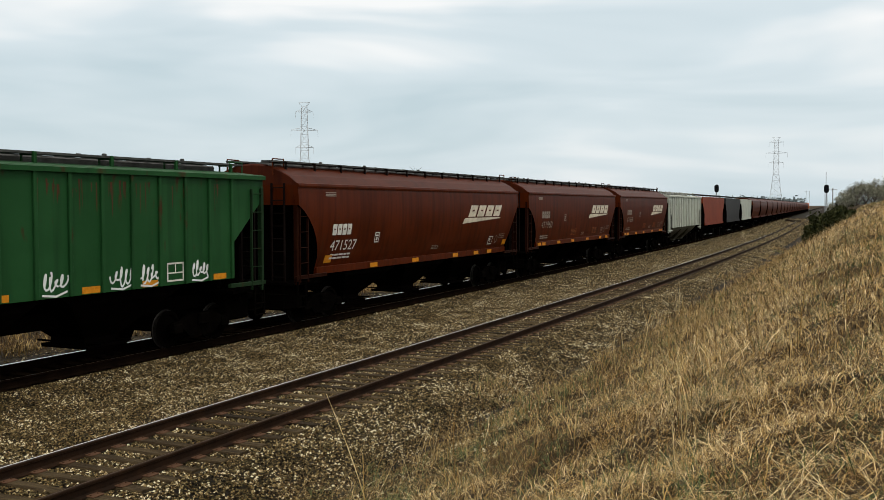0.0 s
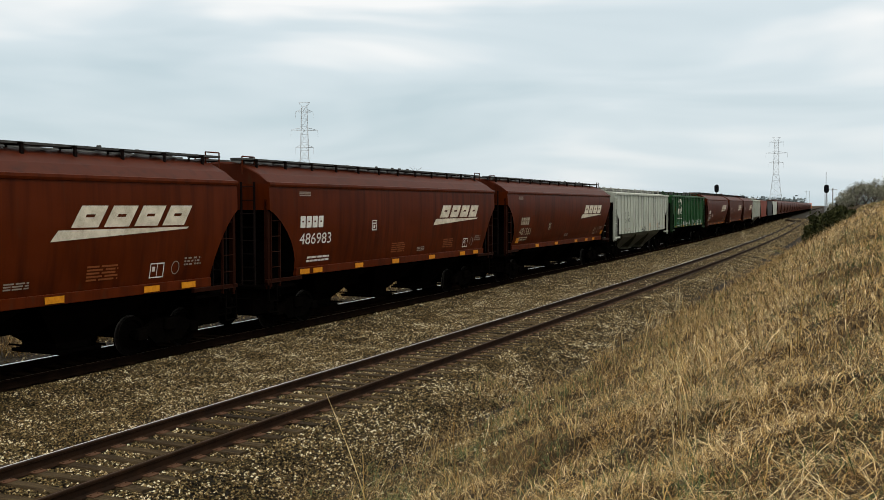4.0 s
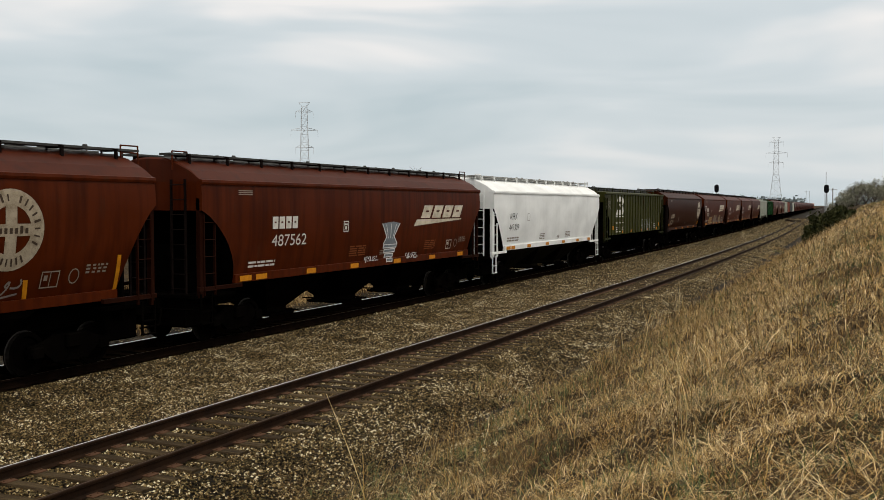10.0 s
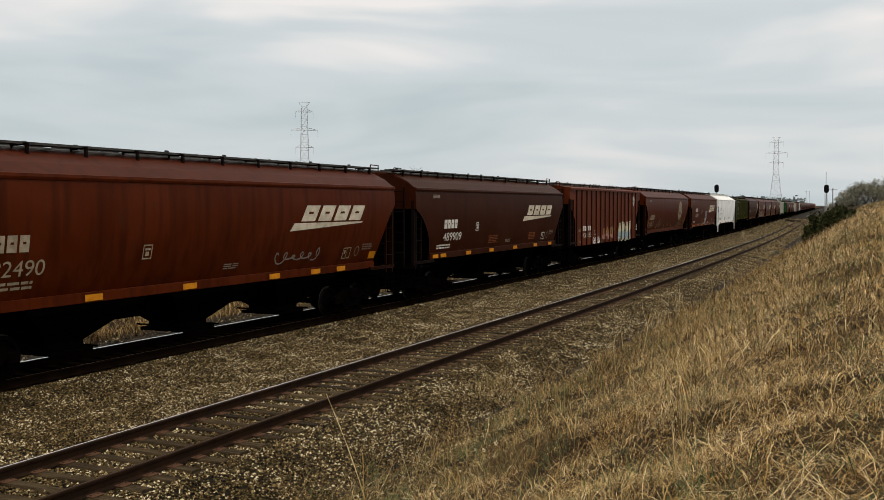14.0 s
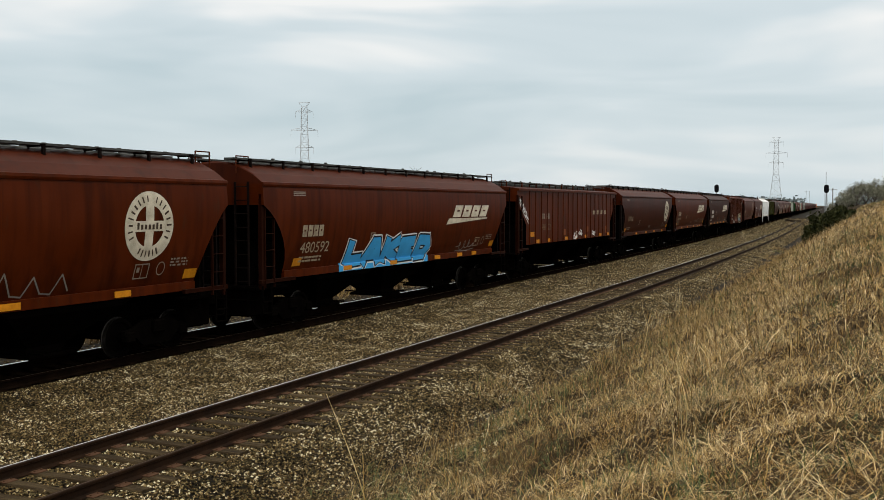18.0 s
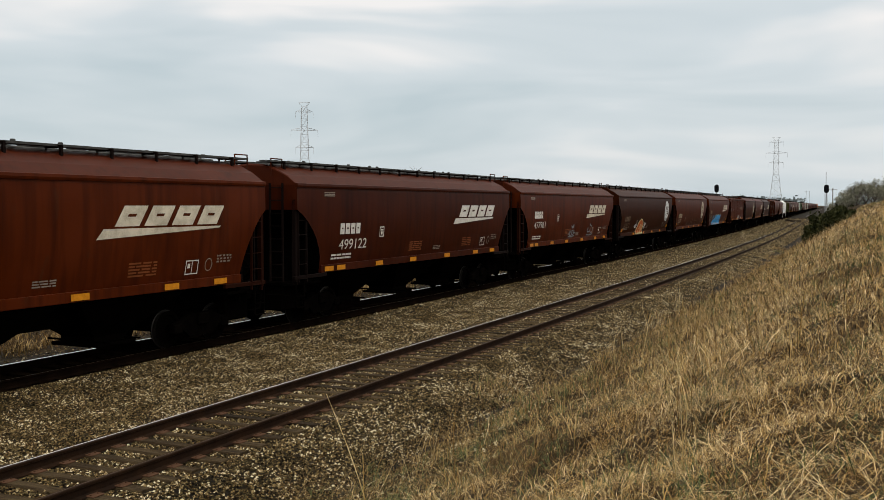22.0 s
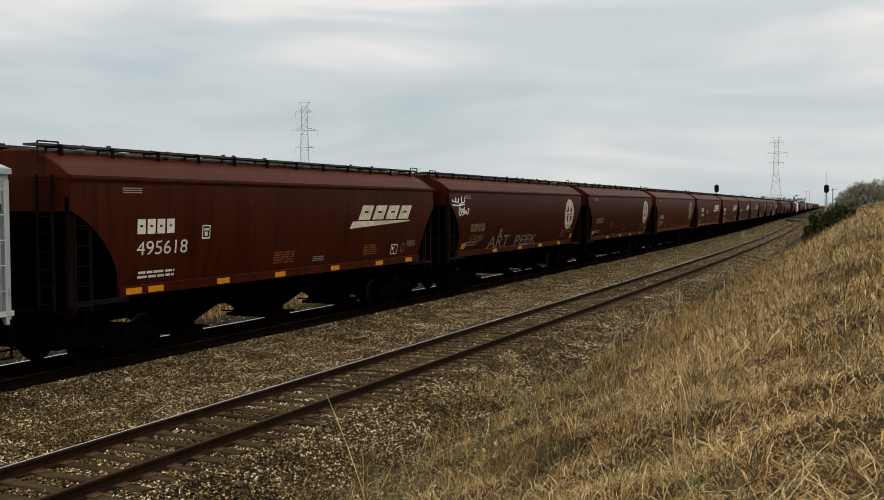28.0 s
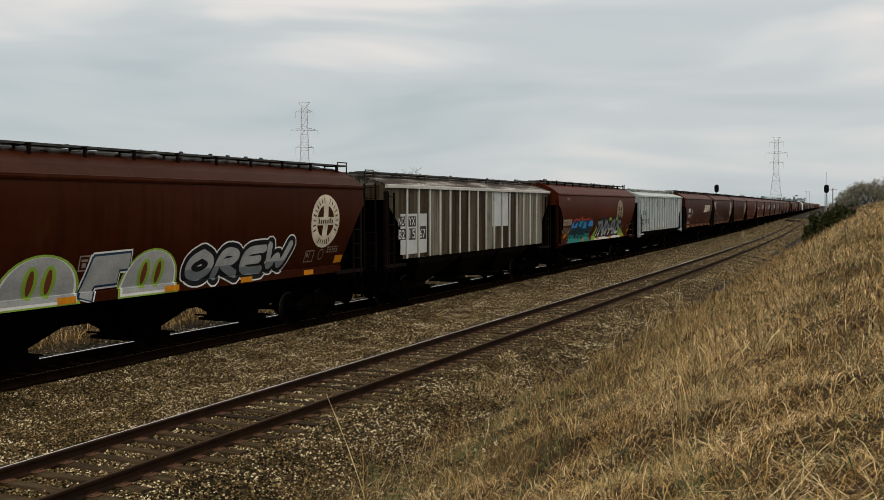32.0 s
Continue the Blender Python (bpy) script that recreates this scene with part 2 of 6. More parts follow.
# ---- plan of the two tracks: straight, then a long bend to the left, then straight again ----
NEAR_Y, MAIN_Y, MAIN_Z, HALF = 9.757, 16.39, 0.03, 0.7535


def bend(s):
    if s <= 30.0:
        return 0.0
    if s <= 150.0:
        return 0.000185 * (s - 30.0) ** 2
    return 2.664 + 0.0444 * (s - 150.0)


def bend_turn(s):
    return math.degrees(math.atan(0.0 if s <= 30.0 else 0.00037 * (min(s, 150.0) - 30.0)))


def crest(x):
    return 1.86 + 1.62 * min(1.0, max(0.0, (x - 4.0) / 46.0)) - 0.4 * min(1.0, max(0.0, (x - 90) / 150.0))


def ground_z(x, y):
    v = y - bend(x)
    if v > 20.6:
        return -0.34 - 0.35 * min(1.0, (v - 20.6) / 2.0) + 1.2 * min(1.0, max(0.0, (v - 23.0) / 12.0))
    if v > 18.2:
        return -0.20 - 0.14 * (v - 18.2) / 2.4
    if 14.5 < v < 15.45:
        return -0.125 - 0.10 * max(0.0, (14.95 - v) / 0.45)
    if v > 8.2:
        mid = 0.5 - 0.5 * math.cos(2 * math.pi * min(1.0, max(0.0, (v - 11.4) / 3.6)))
        return -0.20 - 0.07 * mid
    if v > 6.6:
        return -0.20 - 0.30 * (8.2 - v) / 1.6
    u = min(1.0, (6.6 - v) / 6.6)
    g = u * u * (3 - 2 * u) * 0.35 + u * 0.65
    top = crest(x)
    z = -0.50 + (top + 0.50) * g
    if v < 0.0:
        z += 0.9 * (1 - math.exp(v / 6.0))
    if -60 < v < 6 and -20 < x < 300:
        z += min(1.0, 6 - v) * (0.13 * noise.noise((x * 0.45, y * 0.45, 3)) + 0.15 * noise.noise((x * 1.1, y * 1.1, 7)))
    return z


# base sheet kept near black to hold the shade in gaps between stones
M["ballast"] = surface("gap_shaded_crushed_ballast", [(0.34, (0.002, 0.0013, 0.0007)), (0.47, (0.008, 0.0055, 0.003)), (0.56, (0.022, 0.016, 0.008)), (0.68, (0.075, 0.056, 0.030))], scale=0.7, rough=0.9, bump=0.9, fine=24, bump_dist=0.05)
# the train's shade is painted into oily main-line ballast, rail webs and ties
M["train_shade"] = surface("train_shaded_oily_ballast", [(0.3, (0.003, 0.002, 0.0015)), (0.55, (0.009, 0.006, 0.004)), (0.8, (0.020, 0.014, 0.007))], scale=0.9, rough=0.95, bump=0.9, fine=24, bump_dist=0.05, spec=0.0)
M["stone"] = surface("grey_brown_ballast_stone", [(0.02, (0.003, 0.002, 0.0008)), (0.22, (0.015, 0.009, 0.0033)), (0.38, (0.034, 0.027, 0.012)), (0.52, (0.068, 0.038, 0.013)), (0.66, (0.080, 0.066, 0.031)), (0.79, (0.155, 0.104, 0.040)), (0.92, (0.30, 0.225, 0.115)), (1.0, (0.68, 0.60, 0.42))], scale=1.2, rough=0.85, bump=0.3, fine=60, island=1.0, spec=0.05)
M["turf"] = surface("matted_dead_grass_soil", [(0.3, (0.008, 0.005, 0.0013)), (0.5, (0.030, 0.018, 0.005)), (0.75, (0.095, 0.056, 0.017))], scale=0.6, rough=0.95, bump=0.9, fine=26, bump_dist=0.06)
M["rail"] = surface("rusted_rail_web", [(0.3, (0.007, 0.0033, 0.0014)), (0.7, (0.030, 0.0135, 0.0055))], scale=3, rough=0.9, bump=0.2)
M["rail_shade"] = surface("train_shaded_rail_web", [(0.3, (0.003, 0.002, 0.0015)), (0.7, (0.010, 0.006, 0.004))], scale=3, rough=0.95, bump=0.2, spec=0.0)
M["rail_main"] = surface("polished_main_railhead", [(0.3, (0.60, 0.61, 0.63)), (0.7, (0.80, 0.81, 0.83))], scale=2, rough=0.30, metal=1.0, bump=0.02, stretch=(0.2, 4, 1))
# pale non-metal colour paints the bright sheen onto the worn railhead
M["rail_top"] = surface("worn_railhead_painted_shine", [(0.3, (0.55, 0.57, 0.62)), (0.7, (0.80, 0.82, 0.86))], scale=2, rough=0.45, metal=0.0, bump=0.03, stretch=(0.2, 4, 1))
M["rail_dull"] = surface("dull_brown_railhead", [(0.3, (0.035, 0.020, 0.012)), (0.7, (0.075, 0.045, 0.03))], scale=2, rough=0.6, metal=0.3, bump=0.03, stretch=(0.2, 4, 1))
M["tie"] = surface("weathered_timber_tie", [(0.28, (0.010, 0.006, 0.0025)), (0.5, (0.034, 0.022, 0.010)), (0.75, (0.10, 0.070, 0.034))], scale=3, rough=0.9, bump=0.6, fine=30, stretch=(6, 0.6, 2), per_object=0.3)
M["tie_dark"] = surface("train_shaded_oily_tie", [(0.28, (0.003, 0.002, 0.0015)), (0.5, (0.008, 0.005, 0.003)), (0.75, (0.02, 0.013, 0.008))], scale=3, rough=0.95, bump=0.5, fine=30, spec=0.0)
M["plate"] = surface("rusty_tie_plate", [(0.3, (0.05, 0.025, 0.014)), (0.7, (0.11, 0.055, 0.03))], scale=9, rough=0.85, bump=0.2)


# ---- ground: one sheet to the horizon, ballast strip and turf by where they lie ----
def axis(stops):
    out = []
    for a, b, n in stops:
        out += list(np.linspace(a, b, n, endpoint=False))
    return out + [stops[-1][1]]


GX = axis([(-3000, -700, 6), (-700, -30, 20), (-30, 0, 30), (0, 40, 150), (40, 80, 66), (80, 300, 90), (300, 1200, 60), (1200, 4500, 8)])
GV = axis([(-3000, -80, 8), (-80, -12, 18), (-12, 8.2, 70), (8.2, 14.2, 14), (14.2, 18.6, 26), (18.6, 24, 10), (24, 60, 18), (60, 300, 12), (300, 3000, 8)])
verts = []
for x in GX:
    for v in GV:
        y = v + bend(x) * (1.0 if abs(v) < 300 else 0.0)
        z = ground_z(x, v + bend(x))
        verts.append((x, y, z))
nv = len(GV)
faces = [(i * nv + j, (i + 1) * nv + j, (i + 1) * nv + j + 1, i * nv + j + 1) for i in range(len(GX) - 1) for j in range(nv - 1)]
gme = np_mesh("ground", verts, faces, M["turf"])
gme.materials.append(M["ballast"])
gme.materials.append(M["train_shade"])
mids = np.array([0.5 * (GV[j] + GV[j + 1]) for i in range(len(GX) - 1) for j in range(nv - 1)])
# the strip below the train takes the ballast darkened for its shade
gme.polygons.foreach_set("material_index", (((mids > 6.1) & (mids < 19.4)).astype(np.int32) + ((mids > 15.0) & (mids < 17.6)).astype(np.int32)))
ground = tagged(new("ground", gme), "dry grassy embankment and crushed stone track bed", "ground", kind="structure")


# ---- rails ----
def rail_profile():
    half = [(0.000, 0.0), (0.033, 0.0), (0.037, -0.010), (0.034, -0.036), (0.010, -0.048), (0.009, -0.140), (0.060, -0.160), (0.070, -0.176), (0.0, -0.176)]
    return half + [(-a, b) for a, b in half[-2:0:-1]]


def rail(parent, y0, z0, stations, bright):
    bm = bmesh.new()
    rings = []
    for s in stations:
        t = math.radians(bend_turn(s))
        rings.append([(s - a * math.sin(t), y0 + bend(s) + a * math.cos(t), z0 + b) for a, b in rail_profile()])
    loft(bm, rings)
    part("rail", bm, M["rail_shade" if parent is mainline else "rail"], parent)
    bm = bmesh.new()
    rows = []
    for s in stations:
        rows.append([bm.verts.new((s, y0 + bend(s) + a, z0 + 0.003)) for a in ((-0.033, 0.034) if bright and parent is mainline else (0.014, 0.034) if bright else (-0.008, 0.012))])
    for a, b in zip(rows, rows[1:]):
        bm.faces.new((a[0], b[0], b[1], a[1]))
    part("running_surface", bm, M["rail_main" if bright and parent is mainline else "rail_top" if bright else "rail_dull"], parent, "rubbed bright strip on top of the rail")


STATIONS = [-600, -300, -100, -20] + list(range(0, 30, 10)) + list(range(30, 152, 4)) + [200, 300, 500, 800, 1100]
siding = thing("railway_track", "rusty siding track with worn timber ties in ballast", "railway track", kind="structure")
mainline = thing("railway_track", "main line track in crushed stone under the train", "railway track", kind="structure")
for th, y0, z0 in ((siding, NEAR_Y, 0.0), (mainline, MAIN_Y, MAIN_Z)):
    for side in (-HALF, HALF):
        rail(th, y0 + side, z0, STATIONS, side > 0)


# ---- hopper cars ----
class Style:
    """Side line, bead, sill and end cut of one kind of covered hopper."""

    def __init__(self, smooth, sill_z, cut_z, cut_x, top_z, bulge, foot_z=None, rise=0.38, board=0.59):
        self.foot_z, self.rise, self.board = sill_z if foot_z is None else foot_z, rise, board
        self.front_cut = 0.92 if bulge > 0.15 else cut_x
        self.smooth, self.sill_z, self.cut_z, self.cut_x, self.top_z, self.bulge = smooth, sill_z, cut_z, cut_x, top_z, bulge

    def out(self, z):
        """How far the side plate stands from the middle of the car at height z."""
        if not self.smooth:
            return 1.50
        k = (z - 3.4) / 1.8
        return 1.60 - self.bulge * (abs(k) ** 2.1 if k < 0 else k * k)


ROUND = Style(True, 1.50, 3.45, 1.38, 4.02, 0.36, rise=0.62, board=0.70)
SLOPED = Style(True, 1.56, 3.30, 1.50, 4.02, 0.14, rise=0.62, board=0.70)
STRAIGHT = Style(True, 1.56, 3.32, 1.45, 4.02, 0.20, rise=0.62, board=0.70)
RIBBED = Style(False, 1.60, 3.62, 1.25, 4.12, 0.0, 2.52, 0.36, 0.46)
DEEP = Style(False, 1.22, 3.50, 1.05, 4.36, 0.0, 2.66, 0.18, 0.30)

FLAT = Style(False, 1.60, 3.62, 1.25, 4.20, 0.0, 2.52, 0.15, 0.34)
CACHE = {}
LIGHT = ("white", "grey", "pale_blue")


def cached(key, build):
    if key not in CACHE:
        CACHE[key] = build()
    return CACHE[key]


def body_mesh(st, ln, matkey):
    def build():
        bm = bmesh.new()
        zs = [st.sill_z, st.sill_z + 0.2, 2.0, 2.25, 2.5, 2.75, 3.0, 3.2, 3.4, 3.6, 3.8, st.top_z]
        h = ln / 2

        def ring(x, zb):
            pts = [(x, -st.out(max(z, zb)), max(z, zb) + 1e-4 * i) for i, z in enumerate(zs)]
            pts += [(x, st.out(max(z, zb)), max(z, zb) + 1e-4 * i) for i, z in reversed(list(enumerate(zs)))]
            return pts
        stations = []
        for f in (0.0, 0.2, 0.4, 0.6, 0.75, 0.87, 0.95, 1.0):
            lift = 1 - (1 - f ** 1.2) ** 0.55 if st in (ROUND, STRAIGHT) else f
            stations.append((-h + st.cut_x * f, st.cut_z + (st.foot_z - st.cut_z) * lift))
        if st.foot_z > st.sill_z:
            stations.append((-h + st.cut_x + 0.002, st.sill_z))
        rings = [ring(x, zb) for x, zb in stations] + [ring(h - (x + h) * st.front_cut / st.cut_x, zb) for x, zb in reversed(stations)]
        loft(bm, rings)
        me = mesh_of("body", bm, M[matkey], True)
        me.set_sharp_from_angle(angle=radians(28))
        # slope sheets and floor get near-black, so their shade is in the colour
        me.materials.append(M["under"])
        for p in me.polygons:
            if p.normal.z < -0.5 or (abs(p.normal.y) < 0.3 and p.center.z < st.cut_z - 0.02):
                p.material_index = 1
        return me
    return cached(("body", st, ln, matkey), build)


def roof_mesh(st, ln, matkey):
    def build():
        bm = bmesh.new()
        h = ln / 2
        t = st.top_z
        prof = [(-1.57, t), (-1.56, t + 0.03), (-1.25, t + 0.27), (-0.85, t + 0.47), (-0.45, t + 0.59), (0, t + 0.62)]
        if not st.smooth:
            prof = [(-1.53, t), (-1.53, t + 0.03), (-1.2, t + st.rise * 0.42), (-0.8, t + st.rise * 0.74), (-0.4, t + st.rise * 0.95), (0, t + st.rise)]
        prof = prof + [(-a, b) for a, b in prof[-2::-1]]
        rings = []
        for x, k in ((-h, 0.0), (-h + 0.04, 1.0), (h - 0.04, 1.0), (h, 0.0)):
            rings.append([(x, a, b if k else min(b, t + (b - t) * 0.92)) for a, b in prof])
        loft(bm, rings)
        return mesh_of("roof", bm, M[{"weathered": "weathered_roof", "brown": "roof_brown", "brown_deep": "roof_brown"}.get(matkey, matkey)])
    return cached(("roof", st, ln, matkey), build)


def bar_mesh(name, matkey, *size, bev=0.0):
    def build():
        bm = bmesh.new()
        box(bm, *size, bev=bev)
        return mesh_of(name, bm, M[matkey])
    return cached((name, matkey, size), build)


def bead_mesh(st, ln, matkey):
    def build():
        bm = bmesh.new()
        h, t, o = ln / 2, st.top_z, st.out(st.top_z)
        prof = [(-o + 0.02, t - 0.09), (-o - 0.035, t - 0.075), (-o - 0.05, t - 0.02), (-o - 0.035, t + 0.04), (-o + 0.03, t + 0.055)]
        if not st.smooth:
            prof = [(-o + 0.02, t - 0.10), (-o - 0.09, t - 0.09), (-o - 0.09, t + 0.01), (-o + 0.02, t + 0.04)]
        loft(bm, [[(x, a, b) for a, b in prof] for x in (-h - 0.01, h + 0.01)])
        return mesh_of("eave_bead", bm, M[{"weathered": "rib_grey"}.get(matkey, matkey)])
    return cached(("bead", st, ln, matkey), build)


def bay_mesh(st, wide, key="dark_sheet"):
    def build():
        bm = bmesh.new()
        z = st.sill_z + 0.05
        loft(bm, [[(-2.05, -1.30, z), (2.05, -1.30, z), (2.05, 1.30, z), (-2.05, 1.30, z)],
                  [(-1.55, -1.20, z - 0.30), (1.55, -1.20, z - 0.30), (1.55, 1.20, z - 0.30), (-1.55, 1.20, z - 0.30)],
                  [(-0.50, -0.5, 0.50), (0.50, -0.5, 0.50), (0.50, 0.5, 0.50), (-0.50, 0.5, 0.50)],
                  [(-0.50, -0.5, 0.36), (0.50, -0.5, 0.36), (0.50, 0.5, 0.36), (-0.50, 0.5, 0.36)]])
        if wide:
            for v in bm.verts:
                if v.co.z > 1.0:
                    v.co.x *= 1.12
                    v.co.y *= 1.10
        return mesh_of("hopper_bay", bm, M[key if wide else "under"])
    return cached(("bay", st, wide, key), build)


def gate_mesh():
    def build():
        bm = bmesh.new()
        box(bm, -0.60, 0.60, -0.7, 0.7, 0.28, 0.36, 0.01)
        rod(bm, (-0.45, -0.95, 0.40), (-0.45, 0.95, 0.40), 0.025)
        rod(bm, (0.45, -0.95, 0.40), (0.45, 0.95, 0.40), 0.025)
        return mesh_of("outlet_gate", bm, M["under"])
    return cached("gate", build)


def wheelset_mesh():
    def build():
        bm = bmesh.new()
        rod(bm, (0, -0.95, 0), (0, 0.95, 0), 0.08, 10)
        for s in (-1, 1):
            n = 28
            prof = [(0.10, 0.800), (0.10, 0.665), (0.33, 0.690), (0.36, 0.675), (0.475, 0.675), (0.475, 0.700), (0.452, 0.715), (0.448, 0.805), (0.36, 0.81), (0.33, 0.745), (0.14, 0.80)]
            rings = []
            for i in range(n):
                a = 2 * math.pi * i / n
                rings.append([(r * math.cos(a), s * y, r * math.sin(a)) for r, y in prof])
            vs = [[bm.verts.new(p) for p in ring] for ring in rings]
            for i in range(n):
                for j in range(len(prof)):
                    k = (j + 1) % len(prof)
                    bm.faces.new((vs[i][j], vs[(i + 1) % n][j], vs[(i + 1) % n][k], vs[i][k]))
            for a in range(3):
                rod(bm, (0.05 * math.cos(a * 2.1), s * 0.98, 0.05 * math.sin(a * 2.1)), (0.05 * math.cos(a * 2.1), s * 1.14, 0.05 * math.sin(a * 2.1)), 0.018, 5)
        me = mesh_of("wheelset", bm, M["under"])
        me.materials.append(M["tread"])
        for p in me.polygons:
            c = p.center
            if 0.43 < math.hypot(c.x, c.z) < 0.465 and 0.70 < abs(c.y) < 0.815:
                p.material_index = 1
        return me
    return cached("wheelset", build)


def sideframe_mesh():
    def build():
        bm = bmesh.new()
        y0, y1 = -1.10, -0.98
        outline = [(-1.05, 0.50), (-1.05, 0.62), (-0.75, 0.66), (-0.40, 0.80), (0.40, 0.80), (0.75, 0.66), (1.05, 0.62), (1.05, 0.50), (0.72, 0.46), (0.45, 0.24), (-0.45, 0.24), (-0.72, 0.46)]
        loft(bm, [[(x, y, z) for x, z in outline] for y in (y0, y1)])
        for x in (-0.895, 0.895):
            box(bm, x - 0.14, x + 0.14, -1.16, -0.95, 0.36, 0.60, 0.03)
        for x in (-0.16, 0.0, 0.16):
            rod(bm, (x, -1.05, 0.30), (x, -1.05, 0.52), 0.07, 8)
        return mesh_of("sideframe", bm, M["under"])
    return cached("sideframe", build)


def truck(parent, x, detail):
    bm = None

    def build():
        b = bmesh.new()
        box(b, -0.20, 0.20, -1.2, 1.2, 0.50, 0.80, 0.03)
        rod(b, (0, 0, 0.75), (0, 0, 1.0), 0.2, 12)
        return mesh_of("truck", b, M["under"])
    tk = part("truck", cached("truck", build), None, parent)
    tk.location = (x, 0, 0)
    for s in (1, -1):
        f = part("sideframe", sideframe_mesh(), None, tk)
        if s < 0:
            f.rotation_euler = (0, 0, math.pi)
    for dx in (-0.895, 0.895):
        w = part("wheelset", wheelset_mesh(), None, tk)
        w.location = (dx, 0, 0.452)
        WHEELSETS[dx].append(w)
    return tk


WHEELSETS = {-0.895: [], 0.895: []}


def ladder_mesh(matkey, z0, z1, w, n):
    def build():
        bm = bmesh.new()
        for x in (-w / 2, w / 2):
            box(bm, x - 0.02, x + 0.02, -0.03, 0.03, z0, z1)
        for i in range(n):
            z = z0 + 0.12 + (z1 - z0 - 0.25) * i / (n - 1)
            rod(bm, (-w / 2, -0.03, z), (w / 2, -0.03, z), 0.013, 5)
        return mesh_of("ladder", bm, M[matkey])
    return cached(("ladder", matkey, z0, z1, w, n), build)


def end_frame(parent, st, ln, sgn, matkey):
    """Platform, corner posts, ladders, coupler and brake gear at one end."""
    h = ln / 2
    # brown, red and weathered cars: end ironwork colours darkened to carry the shade there
    matkey = {"brown": "end_brown", "brown_deep": "dark_steel", "green": "green_iron", "olive": "olive_iron", "dark_brown": "dark_steel", "rust_red": "dark_steel", "weathered": "dark_steel"}.get(matkey, matkey)
    x_in, x_out = sgn * (h - st.cut_x), sgn * (h + 0.05)
    bm = bmesh.new()
    a, b = sorted((x_in, x_out))
    box(bm, a, b, -1.45, 1.45, 1.18, 1.26, 0.01)
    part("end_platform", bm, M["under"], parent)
    for s in (-1, 1):
        bm = bmesh.new()
        xo = sgn * (h - 0.06)
        box(bm, xo - 0.06, xo + 0.06, s * 1.47 - 0.06, s * 1.47 + 0.06, 1.20, st.cut_z + 0.3, 0.008)
        part("corner_post", bm, M[matkey], parent)
        # side sill runs on past the cut to the corner
        bm = bmesh.new()
        a, b = sorted((x_in - sgn * 0.2, x_out))
        box(bm, a, b, s * 1.50 - 0.05, s * 1.50 + 0.05, 1.36, 1.46, 0.008)
        part("end_sill", bm, M[matkey], parent)
        bm = bmesh.new()
        for k in range(2):
            xx = sgn * (h - 0.42 + 0.40 * k)
            box(bm, xx - 0.02, xx + 0.02, s * 1.53 - 0.02, s * 1.53 + 0.02, 0.55, 1.3)
        for z in (0.56, 0.86):
            a, b = sorted((sgn * (h - 0.44), sgn * (h)))
            box(bm, a, b, s * 1.53 - 0.05, s * 1.53 + 0.03, z, z + 0.025)
        part("sill_step", bm, M[matkey if matkey == "white" else "under"], parent)
        ld = part("ladder", ladder_mesh(matkey, 1.25, st.cut_z + 0.25, 0.42, 6), None, parent)
        ld.location = (sgn * (h - 0.34), s * 1.53, 0)
        if s > 0:
            ld.rotation_euler = (0, 0, math.pi)
    part("crossbearer", bar_mesh("crossbearer", "under", sgn * (h - 0.80) - 0.03, sgn * (h - 0.80) + 0.03, -1.35, 1.35, 0.95, 2.45), None, parent)
    ld = part("ladder", ladder_mesh(matkey if matkey in LIGHT else "dark_steel", 1.3, st.top_z + 0.05, 0.42, 8), None, parent, "end ladder")
    ld.location = (sgn * (h + 0.08), -0.95, 0)
    ld.rotation_euler = (0, 0, math.pi / 2 * sgn)
    bm = bmesh.new()
    a, b = sorted((sgn * (h - 0.3), sgn * (h + 0.55)))
    box(bm, a, b, -0.10, 0.10, 0.78, 0.98, 0.02)
    a, b = sorted((sgn * (h + 0.5), sgn * (h + 0.78)))
    box(bm, a, b, -0.17, 0.14, 0.72, 1.04, 0.05)
    part("coupler", bm, M["under"], parent)
    bm = bmesh.new()
    rod(bm, (sgn * (h + 0.2), -0.5, 0.95), (sgn * (h + 0.35), -0.55, 0.55), 0.025)
    rod(bm, (sgn * (h + 0.35), -0.55, 0.55), (sgn * (h + 0.75), -0.3, 0.50), 0.025)
    part("brake_hose", bm, M["under"], parent)
    bm = bmesh.new()
    a, b = sorted((sgn * (h - 1.0), sgn * (h - 0.05)))
    box(bm, a, b, -1.05, 1.05, 0.45, 1.18, 0.04)
    rod(bm, (sgn * (h + 0.1), -1.4, 0.92), (sgn * (h + 0.1), 0.0, 0.92), 0.022, 5)
    part("draft_gear", bm, M["under"], parent)
    bm = bmesh.new()
    xx = sgn * (h - 0.75)
    rod(bm, (xx - 0.45, 0.55, 1.62), (xx + 0.45, 0.55, 1.62), 0.26, 12)
    part("air_reservoir", bm, M["under"], parent)
    bm = bmesh.new()
    box(bm, xx - 0.2, xx + 0.2, -0.75, -0.35, 1.26, 1.75, 0.02)
    part("brake_valve", bm, M["under"], parent)


RIBS = {3.07: (-7.36, 0.885), -16.22: (-6.97, 0.84), -129.45: (-7.27, 0.83), -205.41: (-7.18, 1.02), -282.37: (-7.3, 0.89), -510.63: (-6.77, 0.96), -548.17: (-7.09, 0.92), 76.90: (-7.0, 0.885)}


